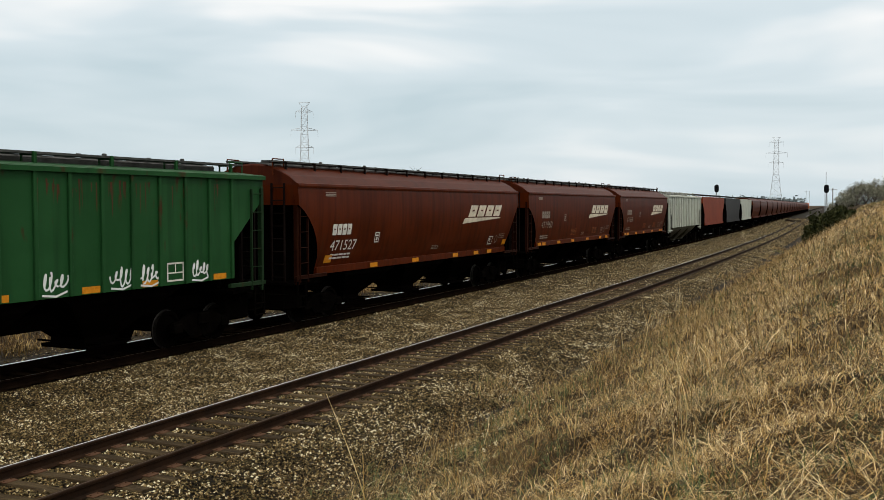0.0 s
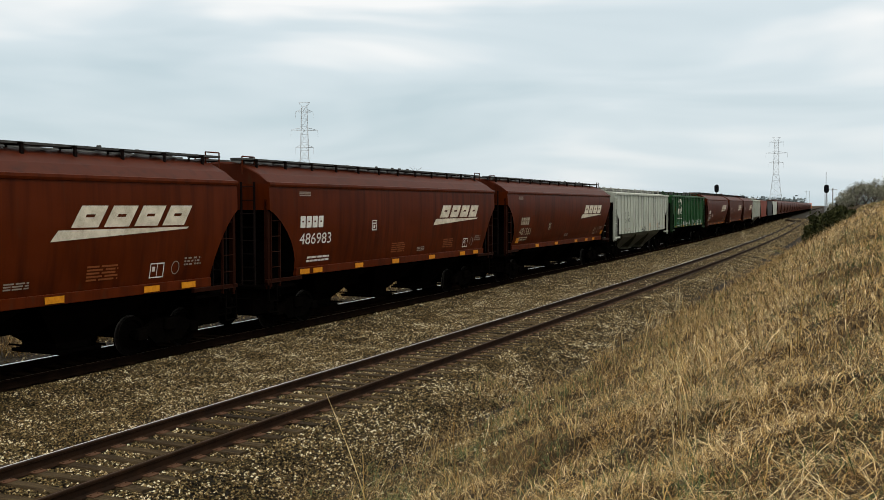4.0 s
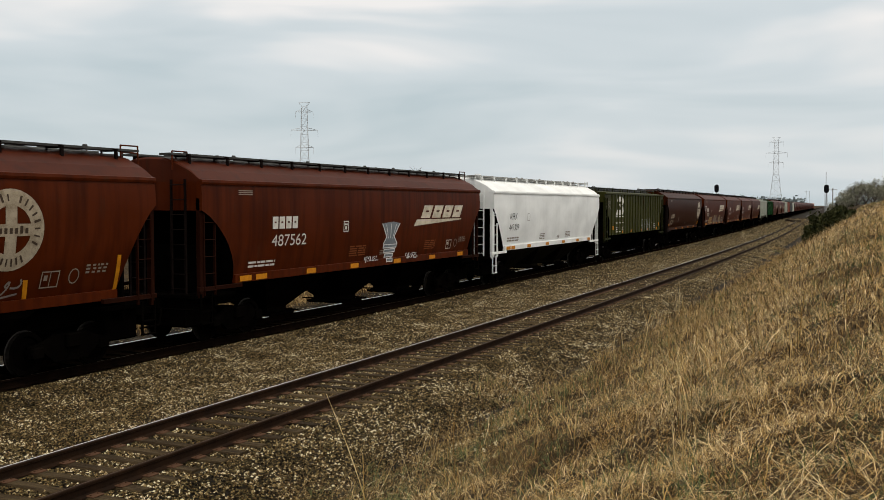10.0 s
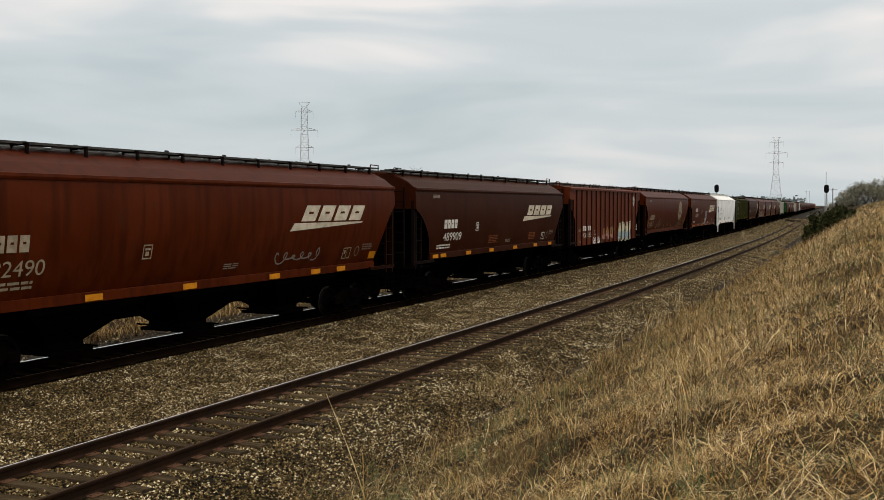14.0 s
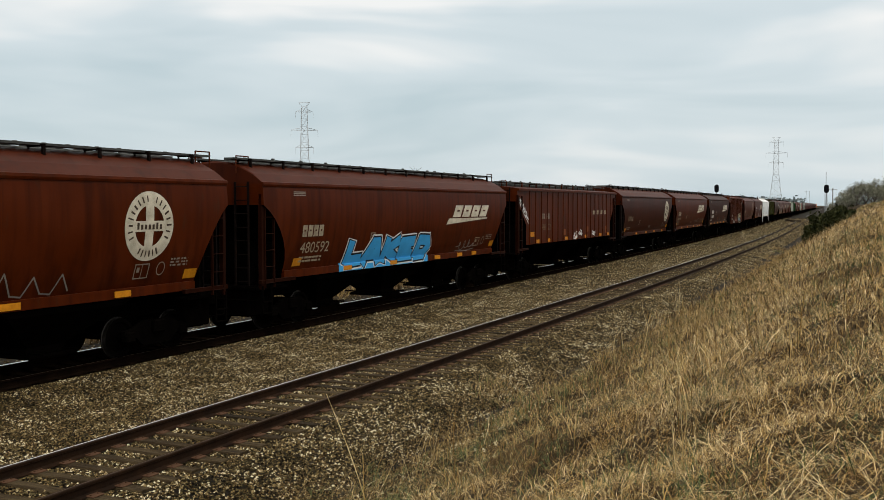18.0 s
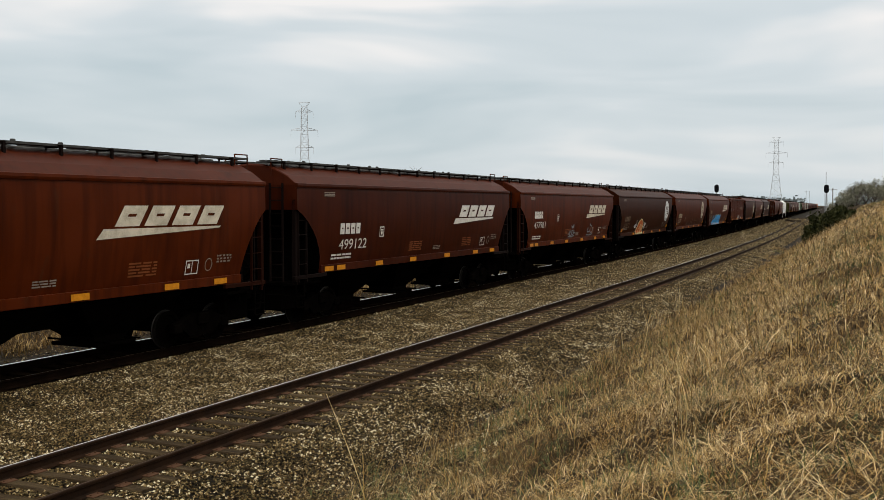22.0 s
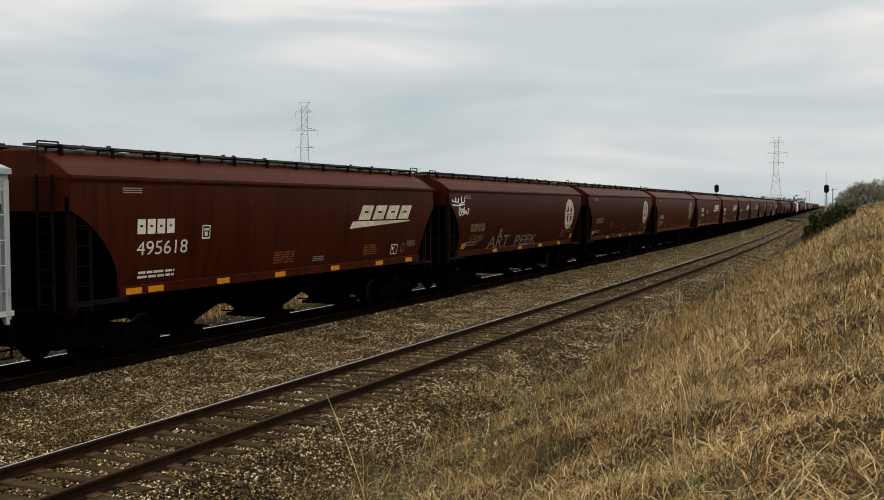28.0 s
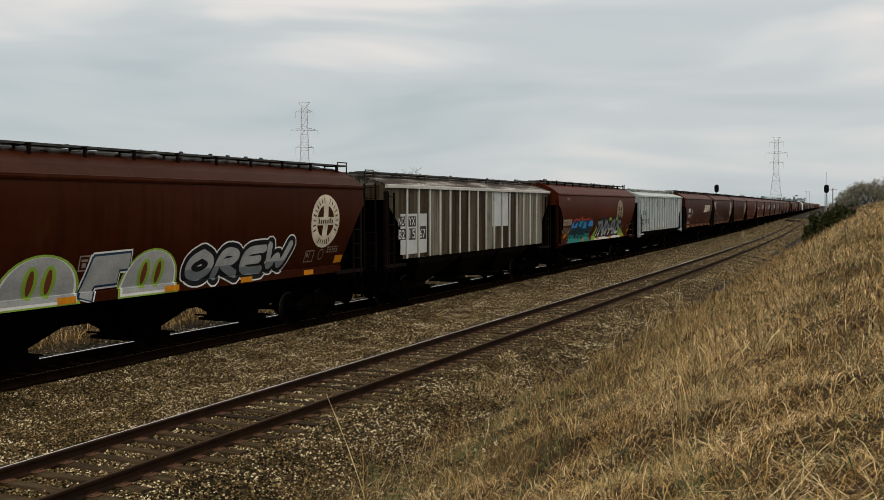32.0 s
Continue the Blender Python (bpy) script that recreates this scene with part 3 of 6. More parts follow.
def hopper_car(label, st, ln, matkey, ribs=(-7.1, 0.885), group="cars of the freight train"):
    car = thing("hopper_car", label, "rail car", group)
    h = ln / 2
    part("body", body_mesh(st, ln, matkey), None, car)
    part("roof", roof_mesh(st, ln, matkey), None, car)
    for s in (1, -1):
        b = part("eave_bead", bead_mesh(st, ln, matkey), None, car)
        b.scale = (1, s, 1)
    sx = h - st.cut_x
    so = st.out(st.sill_z + 0.1)
    if st.smooth:
        for s in (1, -1):
            b = part("side_sill", bar_mesh("side_sill", matkey, -sx, h - st.front_cut, -so - 0.06, -so + 0.05, st.sill_z - 0.10, st.sill_z + 0.12, bev=0.01), None, car)
            b.scale = (1, s, 1)
    else:
        first, pitch = ribs
        lo = st.sill_z
        for i in range(int((h - 1.1 - first) / pitch) + 1):
            x = first + i * pitch
            lo_z = lo
            d = abs(x) - (h - st.cut_x)
            if d > 0:
                lo_z = st.foot_z + (st.cut_z - st.foot_z) * d / st.cut_x
            lo_z = round(lo_z, 2)
            for s in (1, -1):
                r = part("rib", bar_mesh("rib", {"weathered": "rib_grey", "rust_red": "dark_brown"}.get(matkey, matkey), -0.05, 0.05, -st.out(2) - (0.03 if matkey == "brown" else 0.06), -st.out(2) + 0.01, lo_z, st.top_z - 0.06, bev=0.015), None, car)
                r.location = (x, 0, 0)
                r.rotation_euler = (0, 0, 0 if s > 0 else math.pi)
            if matkey == "weathered" and lo_z == lo:
                key = ("weathered_dark", "weathered", "weathered_dark", "weathered_dark", "weathered", "weathered_pale")[(i * 5 + 1) % 6] if x < 3.4 else "weathered_pale"
                r = part("panel", bar_mesh("panel", key, 0.055, pitch - 0.055, -st.out(2) - 0.003, -st.out(2) + 0.01, lo + 0.02, st.top_z - 0.07), None, car)
                r.location = (x, 0, 0)
            if matkey in ("pale_blue", "weathered"):
                r = part("seam", bar_mesh("seam", "under", -0.068, -0.052, -st.out(2) - 0.006, -st.out(2) + 0.01, lo_z, st.top_z - 0.08), None, car)
                r.location = (x, 0, 0)
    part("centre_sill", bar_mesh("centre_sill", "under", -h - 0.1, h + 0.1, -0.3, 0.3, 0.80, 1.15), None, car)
    step = 0.262 * (ln - 2.0)
    for x in (-step, 0.0, step):
        b = part("hopper_bay", bay_mesh(st, matkey in ("grey", "white", "pale_blue", "weathered"), "dirty_grey" if matkey == "grey" else "dark_sheet"), None, car)
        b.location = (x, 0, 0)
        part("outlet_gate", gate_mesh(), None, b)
    # running boards on brackets, trough hatch between them
    rb = st.top_z + st.board
    for s in (1, -1):
        b = part("running_board", bar_mesh("running_board", "galv_light" if matkey in LIGHT else "galv", -h - 0.12, h + (0.36 if st.smooth else 0.12), -0.80, -0.42, rb - 0.05, rb), None, car)
        b.scale = (1, s, 1)
    n = 12 if st.smooth else 9
    for i in range(n):
        x = (i - (n - 1) / 2) * (ln - 0.9) / (n - 1)
        for s in (1, -1):
            def build():
                bm = bmesh.new()
                zt = st.top_z
                if st.smooth:
                    box(bm, -0.03, 0.03, -0.90, -0.84, zt + 0.30, rb - 0.02)
                    box(bm, -0.03, 0.03, -0.90, -0.78, rb - 0.06, rb - 0.02)
                else:
                    box(bm, -0.04, 0.04, -0.84, -0.78, zt + st.rise * 0.5, rb)
                rod(bm, (0, -0.80, rb - 0.05), (0, -0.42, rb - 0.05), 0.03, 5)
                rod(bm, (0, -0.45, rb - 0.05), (0, -0.45, zt + (0.3 if st.smooth else st.rise * 0.8)), 0.025, 5)
                return mesh_of("bracket", bm, M["dark_steel" if st.smooth and matkey not in LIGHT else matkey])
            b = part("bracket", cached(("bracket", st, matkey), build), None, car)
            b.location = (x, 0, 0)
            b.rotation_euler = (0, 0, 0 if s > 0 else math.pi)
    def trough():
        bm = bmesh.new()
        box(bm, -h + 0.5, h - 0.5, -0.33, 0.33, st.top_z + (0.3 if st.smooth else st.rise * 0.6), rb - 0.06, 0.03)
        lug = random.Random(int(ln * 100))
        for i in range(23):
            x = (i - 11) * (ln - 1.8) / 22 + lug.uniform(-0.15, 0.15)
            box(bm, x - 0.04, x + 0.04, -0.36, 0.36, rb - 0.04, rb + 0.02, 0.01)
            box(bm, x - 0.05, x + 0.05, -0.36, -0.28, rb - 0.02, rb + lug.choice((0.0, 0.03, 0.05, 0.08)), 0.015)
        return mesh_of("hatch", bm, M["galv_light" if matkey in LIGHT else "galv"])
    part("hatch", cached(("trough", st, ln, matkey in LIGHT), trough), None, car)
    for sgn in (-1, 1):
        end_frame(car, st, ln, sgn, matkey)
        truck(car, sgn * (h - 2.05), True)
        e = sgn * (h + (0.34 if st.smooth and sgn > 0 else 0.08))
        for y in (-0.78, 0.78):
            bm = bmesh.new()
            up = rb + (0.08 if st.smooth and sgn > 0 else 0.04)
            rod(bm, (e, y, rb - 0.42), (e, y, up), 0.02, 5)
            rod(bm, (e - sgn * 0.55, y, rb - 0.2), (e - sgn * 0.55, y, up), 0.02, 5)
            rod(bm, (e, y, up), (e - sgn * 0.55, y, up), 0.018, 5)
            part("grab_rail", bm, M[matkey], car)
    return car


def far_car(label, st, ln, matkey):
    """Rail cars far up the line, with the parts that can be told apart from here."""
    car = thing("hopper_car", label, "rail car", "cars of the freight train")
    h = ln / 2
    part("body", body_mesh(st, ln, matkey), None, car)
    part("roof", roof_mesh(st, ln, matkey), None, car)
    rb = st.top_z + st.board
    part("running_board", bar_mesh("running_board", "galv", -h, h, -0.8, 0.8, rb - 0.05, rb), None, car)
    sx = h - st.cut_x
    part("side_sill", bar_mesh("side_sill", matkey, -sx, sx, -1.58, -1.45, 1.46, 1.7), None, car)
    part("centre_sill", bar_mesh("centre_sill", "under", -h - 0.75, h + 0.75, -0.3, 0.3, 0.80, 1.15), None, car)
    for x in (-4.1, 0.0, 4.1):
        b = part("hopper_bay", bay_mesh(st, False), None, car)
        b.location = (x, 0, 0)
    for sgn in (-1, 1):
        truck(car, sgn * (h - 2.05), False)
        part("end_platform", bar_mesh("end_platform", "under", min(sgn * (h - 1.4), sgn * h), max(sgn * (h - 1.4), sgn * h), -1.45, 1.45, 1.18, 1.36), None, car)
    return car


# rear edge, front edge (metres along the line at the start), kind, paint, label
TRAIN = [
    (76.90, 93.73, FLAT, "grey", "light grey ribbed covered hopper car with chalky paint"),
    (59.89, 75.52, STRAIGHT, "brown", "oxide brown smooth-sided covered hopper car"),
    (42.10, 58.51, STRAIGHT, "brown", "oxide brown smooth-sided covered hopper car"),
    (22.75, 40.64, ROUND, "brown", "faded brown round-sided hopper car numbered 471527"),
    (3.07, 21.17, FLAT, "green", "green ribbed hopper car with white emblem and scrawls"),
    (-16.22, 1.45, FLAT, "grey", "light grey ribbed hopper car with amber strips"),
    (-35.56, -17.65, ROUND, "brown", "brown round-sided hopper car numbered 481561"),
    (-53.50, -37.12, STRAIGHT, "brown", "brown smooth-sided hopper car numbered 486983"),
    (-71.16, -54.90, STRAIGHT, "brown", "brown smooth-sided hopper car numbered 486150"),
    (-90.19, -72.60, STRAIGHT, "brown", "brown hopper car numbered 489500 with outlined graffiti"),
    (-109.83, -91.87, ROUND, "dark_brown", "dark brown round-sided hopper car with round cream emblem"),
    (-129.45, -111.38, FLAT, "olive", "grimy olive green ribbed hopper car with white emblem"),
    (-148.02, -131.03, SLOPED, "white", "clean white hopper car with black number 447309"),
    (-167.13, -149.58, STRAIGHT, "brown", "brown hopper car numbered 487562 with pale torch drawing"),
    (-186.78, -168.73, ROUND, "brown", "brown hopper car numbered 479533 with amber strips"),
    (-205.41, -188.47, DEEP, "rust_red", "rust red ribbed hopper car with yellow and white graffiti"),
    (-224.20, -206.98, STRAIGHT, "dark_brown", "dark brown smooth hopper car numbered 489909"),
    (-243.91, -225.76, ROUND, "brown", "brown round-sided hopper car numbered 482490"),
    (-262.76, -245.49, ROUND, "brown_deep", "brown round-sided hopper car with round cream emblem"),
    (-282.37, -264.33, FLAT, "brown", "brown finely ribbed hopper car numbered 468122"),
    (-302.08, -284.04, ROUND, "brown", "brown hopper car with large bright blue graffiti"),
    (-321.50, -303.61, ROUND, "brown", "brown round-sided hopper car with tan round emblem"),
    (-341.26, -323.03, ROUND, "dark_brown", "dark brown hopper car with orange graffiti and white emblem"),
    (-359.80, -342.81, STRAIGHT, "brown", "brown hopper car numbered 477961 with small blue scrawls"),
    (-378.10, -361.28, STRAIGHT, "brown_deep", "dull brown smooth hopper car numbered 499122"),
    (-396.42, -379.62, STRAIGHT, "brown", "brown smooth hopper car numbered 495287"),
    (-415.81, -398.03, STRAIGHT, "brown", "brown smooth hopper car numbered 487444"),
    (-435.47, -417.32, ROUND, "brown", "brown hopper car numbered 479047 with upright amber strips"),
    (-454.30, -437.02, ROUND, "brown_deep", "brown round-sided hopper car with round cream emblem"),
    (-473.57, -455.80, ROUND, "brown_deep", "brown hopper car with thin white scrawled words"),
    (-492.19, -475.04, STRAIGHT, "brown_deep", "brown smooth hopper car numbered 495618"),
    (-510.63, -493.64, RIBBED, "pale_blue", "pale grey ribbed hopper car with black letters and rust"),
    (-529.51, -512.18, ROUND, "brown", "brown hopper car with large blue and silver graffiti"),
    (-548.17, -530.93, RIBBED, "weathered", "rain-streaked grey ribbed hopper car numbered 821567"),
    (-567.10, -549.80, ROUND, "dark_brown", "dark brown hopper car with silver and lime graffiti"),
]
CARS = []
for rear, front, st, key, label in TRAIN:
    c = hopper_car(label, st, round(front - rear, 2), key, RIBS.get(rear, (-7.1, 0.885)))
    CARS.append((c, (rear + front) / 2))
# cars far up the line, ahead of the grey one
edge = 95.2
far_keys = [("far_red", FLAT), ("black_car", FLAT), ("grey", FLAT)] + [("brown", ROUND)] * 22
for i, (key, st) in enumerate(far_keys):
    names = {"far_red": "rust red ribbed hopper car far up the line", "black_car": "black grimy hopper car far up the line", "grey": "pale grey hopper car far up the line", "brown": "brown hopper car far up the line"}
    c = far_car(names[key], st, 17.1, key)
    CARS.append((c, edge + 8.55))
    edge += 18.65
ENGINE_AT = edge + 11.0


# ---- ties and plates of the siding; the far ones and those under the train are joined ----
def tie_mesh(seed):
    rnd = random.Random(seed)
    bm = bmesh.new()
    n = 5
    rings = []
    for i in range(n + 1):
        y = -1.30 + 2.6 * i / n
        w = 0.112 + rnd.uniform(-0.008, 0.006)
        zt = -0.162 + rnd.uniform(-0.010, 0.003)
        rings.append([(-w, y, -0.33), (-w, y, zt - 0.02), (-w + 0.02, y, zt), (w - 0.025, y, zt + rnd.uniform(-0.006, 0)), (w, y, zt - 0.02), (w, y, -0.33)])
    loft(bm, rings)
    return mesh_of("tie", bm, M["tie"])


rnd = random.Random(5)
TIES = [tie_mesh(k) for k in range(8)]


def plate_mesh():
    bm = bmesh.new()
    box(bm, -0.10, 0.10, -0.17, 0.17, -0.168, -0.152, 0.004)
    for x, y in ((-0.06, -0.09), (0.06, 0.09), (0.06, -0.09)):
        box(bm, x - 0.012, x + 0.012, y - 0.02, y + 0.012, -0.17, -0.138, 0.004)
    return mesh_of("tie_plate", bm, M["plate"])


PLATE = plate_mesh()
x = -14.0
while x < 88.0:
    t = part("tie", TIES[rnd.randrange(8)], None, siding)
    t.location = (x, NEAR_Y + bend(x) + rnd.uniform(-0.06, 0.06), rnd.uniform(-0.006, 0.006))
    t.rotation_euler = (0, 0, math.radians(bend_turn(x) + rnd.uniform(-1.5, 1.5)))
    if x < 45:
        for s in (-HALF, HALF):
            p = part("tie_plate", PLATE, None, siding)
            p.location = (x, NEAR_Y + bend(x) + s, 0)
    x = 3.0 + 0.50 * (round((x - 3.0) / 0.50) + 1) + rnd.uniform(-0.02, 0.02)


def joined_ties(th, y0, z0, x0, x1):
    bm = bmesh.new()
    xx = x0
    while xx < x1:
        yy = y0 + bend(xx)
        box(bm, xx - 0.11, xx + 0.11, yy - 1.3, yy + 1.3, z0 - 0.30, z0 - 0.18)
        xx += 0.51
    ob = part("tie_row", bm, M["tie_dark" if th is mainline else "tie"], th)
    ob["kind"] = "stuff"


joined_ties(siding, NEAR_Y, 0.0, 88.4, 260.0)
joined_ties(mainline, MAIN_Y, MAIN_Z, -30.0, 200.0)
joined_ties(siding, NEAR_Y, 0.0, -60.0, -14.5)

# turnout far along, where the siding swings over to the main line
turnout = thing("turnout", "rusty turnout rails between the two tracks", "railway track", kind="structure")
for k in (0.0, 1.5):
    bm = bmesh.new()
    rings = []
    for i in range(15):
        f = i / 14
        s = 205.0 + 75.0 * f
        y = NEAR_Y + bend(s) - HALF + k + (MAIN_Y - NEAR_Y) * (f * f * (3 - 2 * f))
        rings.append([(s, y - 0.05, -0.19), (s, y + 0.05, -0.19), (s, y + 0.05, 0.01), (s, y - 0.05, 0.01)])
    loft(bm, rings)
    part("rail", bm, M["rail"], turnout)

# ---- loose stones of the ballast ----
CY, SY = math.cos(YAW), math.sin(YAW)


def in_view(px, py, pz, margin=0.06):
    """True where a place lies inside the wedge that the eye looks into."""
    zf = px * CY + py * SY
    xr = px * SY - py * CY
    return (zf > 1.0) & (np.abs(xr) < zf * (0.461 + margin)) & ((3.478 - pz) < zf * 0.34 + 0.35)


rng = np.random.default_rng(11)
vbend = np.vectorize(bend)
vground = np.vectorize(ground_z)


def scatter(x0, x1, v0, v1, per_m2, around=False):
    """Random places on a stretch of ground; around: the thinner cover beside and behind the eye."""
    n = int((x1 - x0) * (v1 - v0) * per_m2)
    px = rng.uniform(x0, x1, n)
    py = rng.uniform(v0, v1, n) + vbend(px)
    if around:
        ok = ~in_view(px, py, 9.0)
        px, py = px[ok], py[ok]
        return px, py, vground(px, py)
    ok = in_view(px, py, 9.0)
    px, py = px[ok], py[ok]
    pz = vground(px, py)
    ok = in_view(px, py, pz + 0.2)
    return px[ok], py[ok], pz[ok]


def stones(px, py, pz, size):
    n = len(px)
    base = np.array([(1, 0, 0), (-1, 0, 0), (0, 1, 0), (0, -1, 0), (0, 0, 1), (0, 0, -1)], float)
    tri = np.array([(0, 2, 4), (2, 1, 4), (1, 3, 4), (3, 0, 4)])
    v = base[None] * rng.uniform(0.55, 1.25, (n, 6, 1))
    v = v + rng.uniform(-0.25, 0.25, (n, 6, 3))
    v *= (size * rng.uniform(0.55, 1.25, n))[:, None, None] * np.array([1.0, 0.8, 0.75])
    a = rng.uniform(0, 2 * np.pi, n)
    c, s = np.cos(a)[:, None], np.sin(a)[:, None]
    vx = v[:, :, 0] * c - v[:, :, 1] * s
    vy = v[:, :, 0] * s + v[:, :, 1] * c
    v = np.stack([vx + px[:, None], vy + py[:, None], v[:, :, 2] + pz[:, None] + 0.014], 2)
    f = tri[None] + (np.arange(n) * 6)[:, None, None]
    return v.reshape(-1, 3), f.reshape(-1, 3)


sv, sf, base = [], [], 0
for x0, x1, v0, v1, dens, size in ((0, 22, 6.5, 15.2, 1250, 0.0265), (0, 30, 5.4, 6.5, 820, 0.0265), (0, 20, 4.4, 5.4, 260, 0.025), (22, 40, 6.5, 15.2, 700, 0.029), (40, 70, 7.0, 15.3, 270, 0.036), (70, 110, 7.2, 15.4, 95, 0.048), (110, 170, 7.2, 15.4, 42, 0.07), (170, 280, 7.2, 15.4, 12, 0.10), (4, 60, 17.9, 19.6, 60, 0.035), (-16, 9, 6.5, 15.2, 130, 0.034)):
    px, py, pz = scatter(x0, x1, v0, v1, dens, x0 < 0)
    off = np.abs(py - vbend(px) - NEAR_Y)
    on_tie = (off < 1.32) & (np.abs((px - 3.0) / 0.5 - np.round((px - 3.0) / 0.5)) < 0.27) & (px < 60) & (rng.uniform(0, 1, len(px)) < 0.95)
    on_rail = np.abs(off - HALF) < 0.10
    keep = ~on_tie & ~on_rail
    v, f = stones(px[keep], py[keep], pz[keep], np.full(keep.sum(), size))
    sv.append(v)
    sf.append(f + base)
    base += len(v)
loose = tagged(new("ballast_stones", np_mesh("ballast_stones", np.concatenate(sv), np.concatenate(sf), M["stone"])), "loose crushed ballast stones, grey, tan and white", "ballast", kind="stuff")

# ---- dry grass on the embankment ----
M["straw"] = surface("dry_straw_grass", [(0.05, (0.020, 0.010, 0.0026)), (0.27, (0.115, 0.057, 0.013)), (0.46, (0.30, 0.166, 0.042)), (0.68, (0.55, 0.350, 0.115)), (1.0, (0.94, 0.74, 0.42))], scale=0.9, rough=0.7, bump=0, fine=3, island=1.15, coords="Object", spec=0.2)
M["thin_grass"] = surface("reddish_brown_dead_stems", [(0.05, (0.028, 0.015, 0.0045)), (0.32, (0.105, 0.056, 0.016)), (0.58, (0.25, 0.148, 0.045)), (0.95, (0.60, 0.42, 0.175))], scale=0.5, rough=0.8, bump=0, fine=3, island=1.0, spec=0.3)
M["green_grass"] = surface("fresh_spring_weeds", [(0.15, (0.030, 0.045, 0.012)), (0.5, (0.070, 0.10, 0.026)), (0.9, (0.13, 0.16, 0.055))], scale=0.8, rough=0.7, bump=0, fine=4, island=0.7, spec=0.3)


def blades(px, py, pz, length, width, lean, droop, az=None):
    """Curling strips of four spans each; lean is the first tilt from upright, droop the further bend."""
    n = len(px)
    az = rng.uniform(0, 2 * np.pi, n) if az is None else az
    p = np.stack([px, py, pz - 0.02], 1)
    ang, seg = lean.copy(), length / 4
    v = np.zeros((n, 10, 3))
    for k in range(5):
        d = np.stack([np.cos(az), np.sin(az)], 1)
        w = width * (1.0, 1.0, 0.85, 0.6, 0.15)[k] / 2
        for m, sgn in enumerate((-1, 1)):
            v[:, 2 * k + m, :] = p
            v[:, 2 * k + m, 0] -= sgn * d[:, 1] * w
            v[:, 2 * k + m, 1] += sgn * d[:, 0] * w
        p = p.copy()
        p[:, :2] += d * (np.sin(ang) * seg)[:, None]
        p[:, 2] += np.cos(ang) * seg
        ang = ang + droop / 3
        az = az + rng.normal(0, 0.32, n)
    f = np.array([(0, 1, 3, 2), (2, 3, 5, 4), (4, 5, 7, 6), (6, 7, 9, 8)])[None] + (np.arange(n) * 10)[:, None, None]
    return v.reshape(-1, 3), f.reshape(-1, 4)


def tufted(x0, x1, v0, v1, tufts_m2, per, spread, bare=0.0, chaos=0.9):
    px, py, _ = scatter(x0, x1, v0, v1, tufts_m2, x0 < 0)
    # the growth thins out in patches towards the stones
    thin = np.array([noise.noise((a * 0.55, b * 0.55, 8.5)) + 0.5 * noise.noise((a * 1.7, b * 1.7, 2.5)) for a, b in zip(px, py)])
    keep = thin > (py - vbend(px) - 6.2) * 0.50
    if v0 < 9.0:
        px, py = px[keep], py[keep]
    if bare:
        # worn hollows between the mats
        deep = np.array([noise.noise((a * 0.42, b * 0.6, 21.5)) + 0.6 * noise.noise((a * 1.2, b * 1.2, 4.5)) for a, b in zip(px, py)])
        keep = deep > bare
        px, py = px[keep], py[keep]
    k = rng.poisson(per, len(px)) + 1
    cx, cy = np.repeat(px, k), np.repeat(py, k)
    cx = cx + rng.normal(0, spread, len(cx))
    cy = cy + rng.normal(0, spread, len(cy))
    patch = np.array([0.5 + 0.5 * noise.noise((a * 0.7, b * 0.7, 1.5)) for a, b in zip(px, py)])
    big = np.repeat(rng.uniform(0.6, 1.3, len(px)) * (0.55 + 0.9 * patch), k)
    way = np.repeat(rng.uniform(0, 2 * np.pi, len(px)), k) + rng.normal(0, chaos, len(cx))
    return cx, cy, vground(cx, cy), big, way


def grass(name, label, matkey, beds, bare=0.0, chaos=0.9):
    gv, gf, b0 = [], [], 0
    for x0, x1, v0, v1, tufts, per, spread, ln, wd, lean, droop in beds:
        cx, cy, cz, big, way = tufted(x0, x1, v0, v1, tufts, per, spread, bare, chaos)
        n = len(cx)
        v, f = blades(cx, cy, cz, ln * big * rng.uniform(0.5, 1.3, n), wd * rng.uniform(0.6, 1.4, n), np.abs(rng.normal(lean, 0.35, n)), rng.uniform(0.2, droop, n), way)
        gv.append(v)
        gf.append(f + b0)
        b0 += len(v)
    return tagged(new(name, np_mesh(name, np.concatenate(gv), np.concatenate(gf), M[matkey])), label, "grass", kind="stuff")


grass("dry_grass", "thick matted straw-coloured dead grass on the bank", "straw", [
    (1.2, 11, -3.0, 2.5, 56, 32, 0.14, 0.34, 0.0042, 1.25, 4.6),
    (1.2, 11, 2.2, 4.6, 17, 16, 0.13, 0.34, 0.0040, 0.8, 4.0),
    (1.2, 12, -3.0, 2.6, 5, 40, 0.15, 0.40, 0.0044, 1.1, 5.0),
    (11, 22, -4.0, 2.5, 34, 26, 0.18, 0.36, 0.0054, 1.2, 4.4),
    (11, 22, 2.3, 4.4, 9, 14, 0.16, 0.34, 0.0052, 0.8, 3.2),
    (11, 24, -4.0, 2.6, 3.0, 36, 0.22, 0.50, 0.0075, 0.9, 4.2),
    (22, 45, -5.0, 3.0, 22, 15, 0.22, 0.36, 0.0082, 0.95, 2.8),
    (45, 110, -8.0, 3.2, 5.5, 12, 0.35, 0.24, 0.014, 0.8, 2.0),
    (-16, 12, -9.0, 2.6, 14, 12, 0.16, 0.38, 0.010, 1.1, 3.8)], -0.42, 1.7)
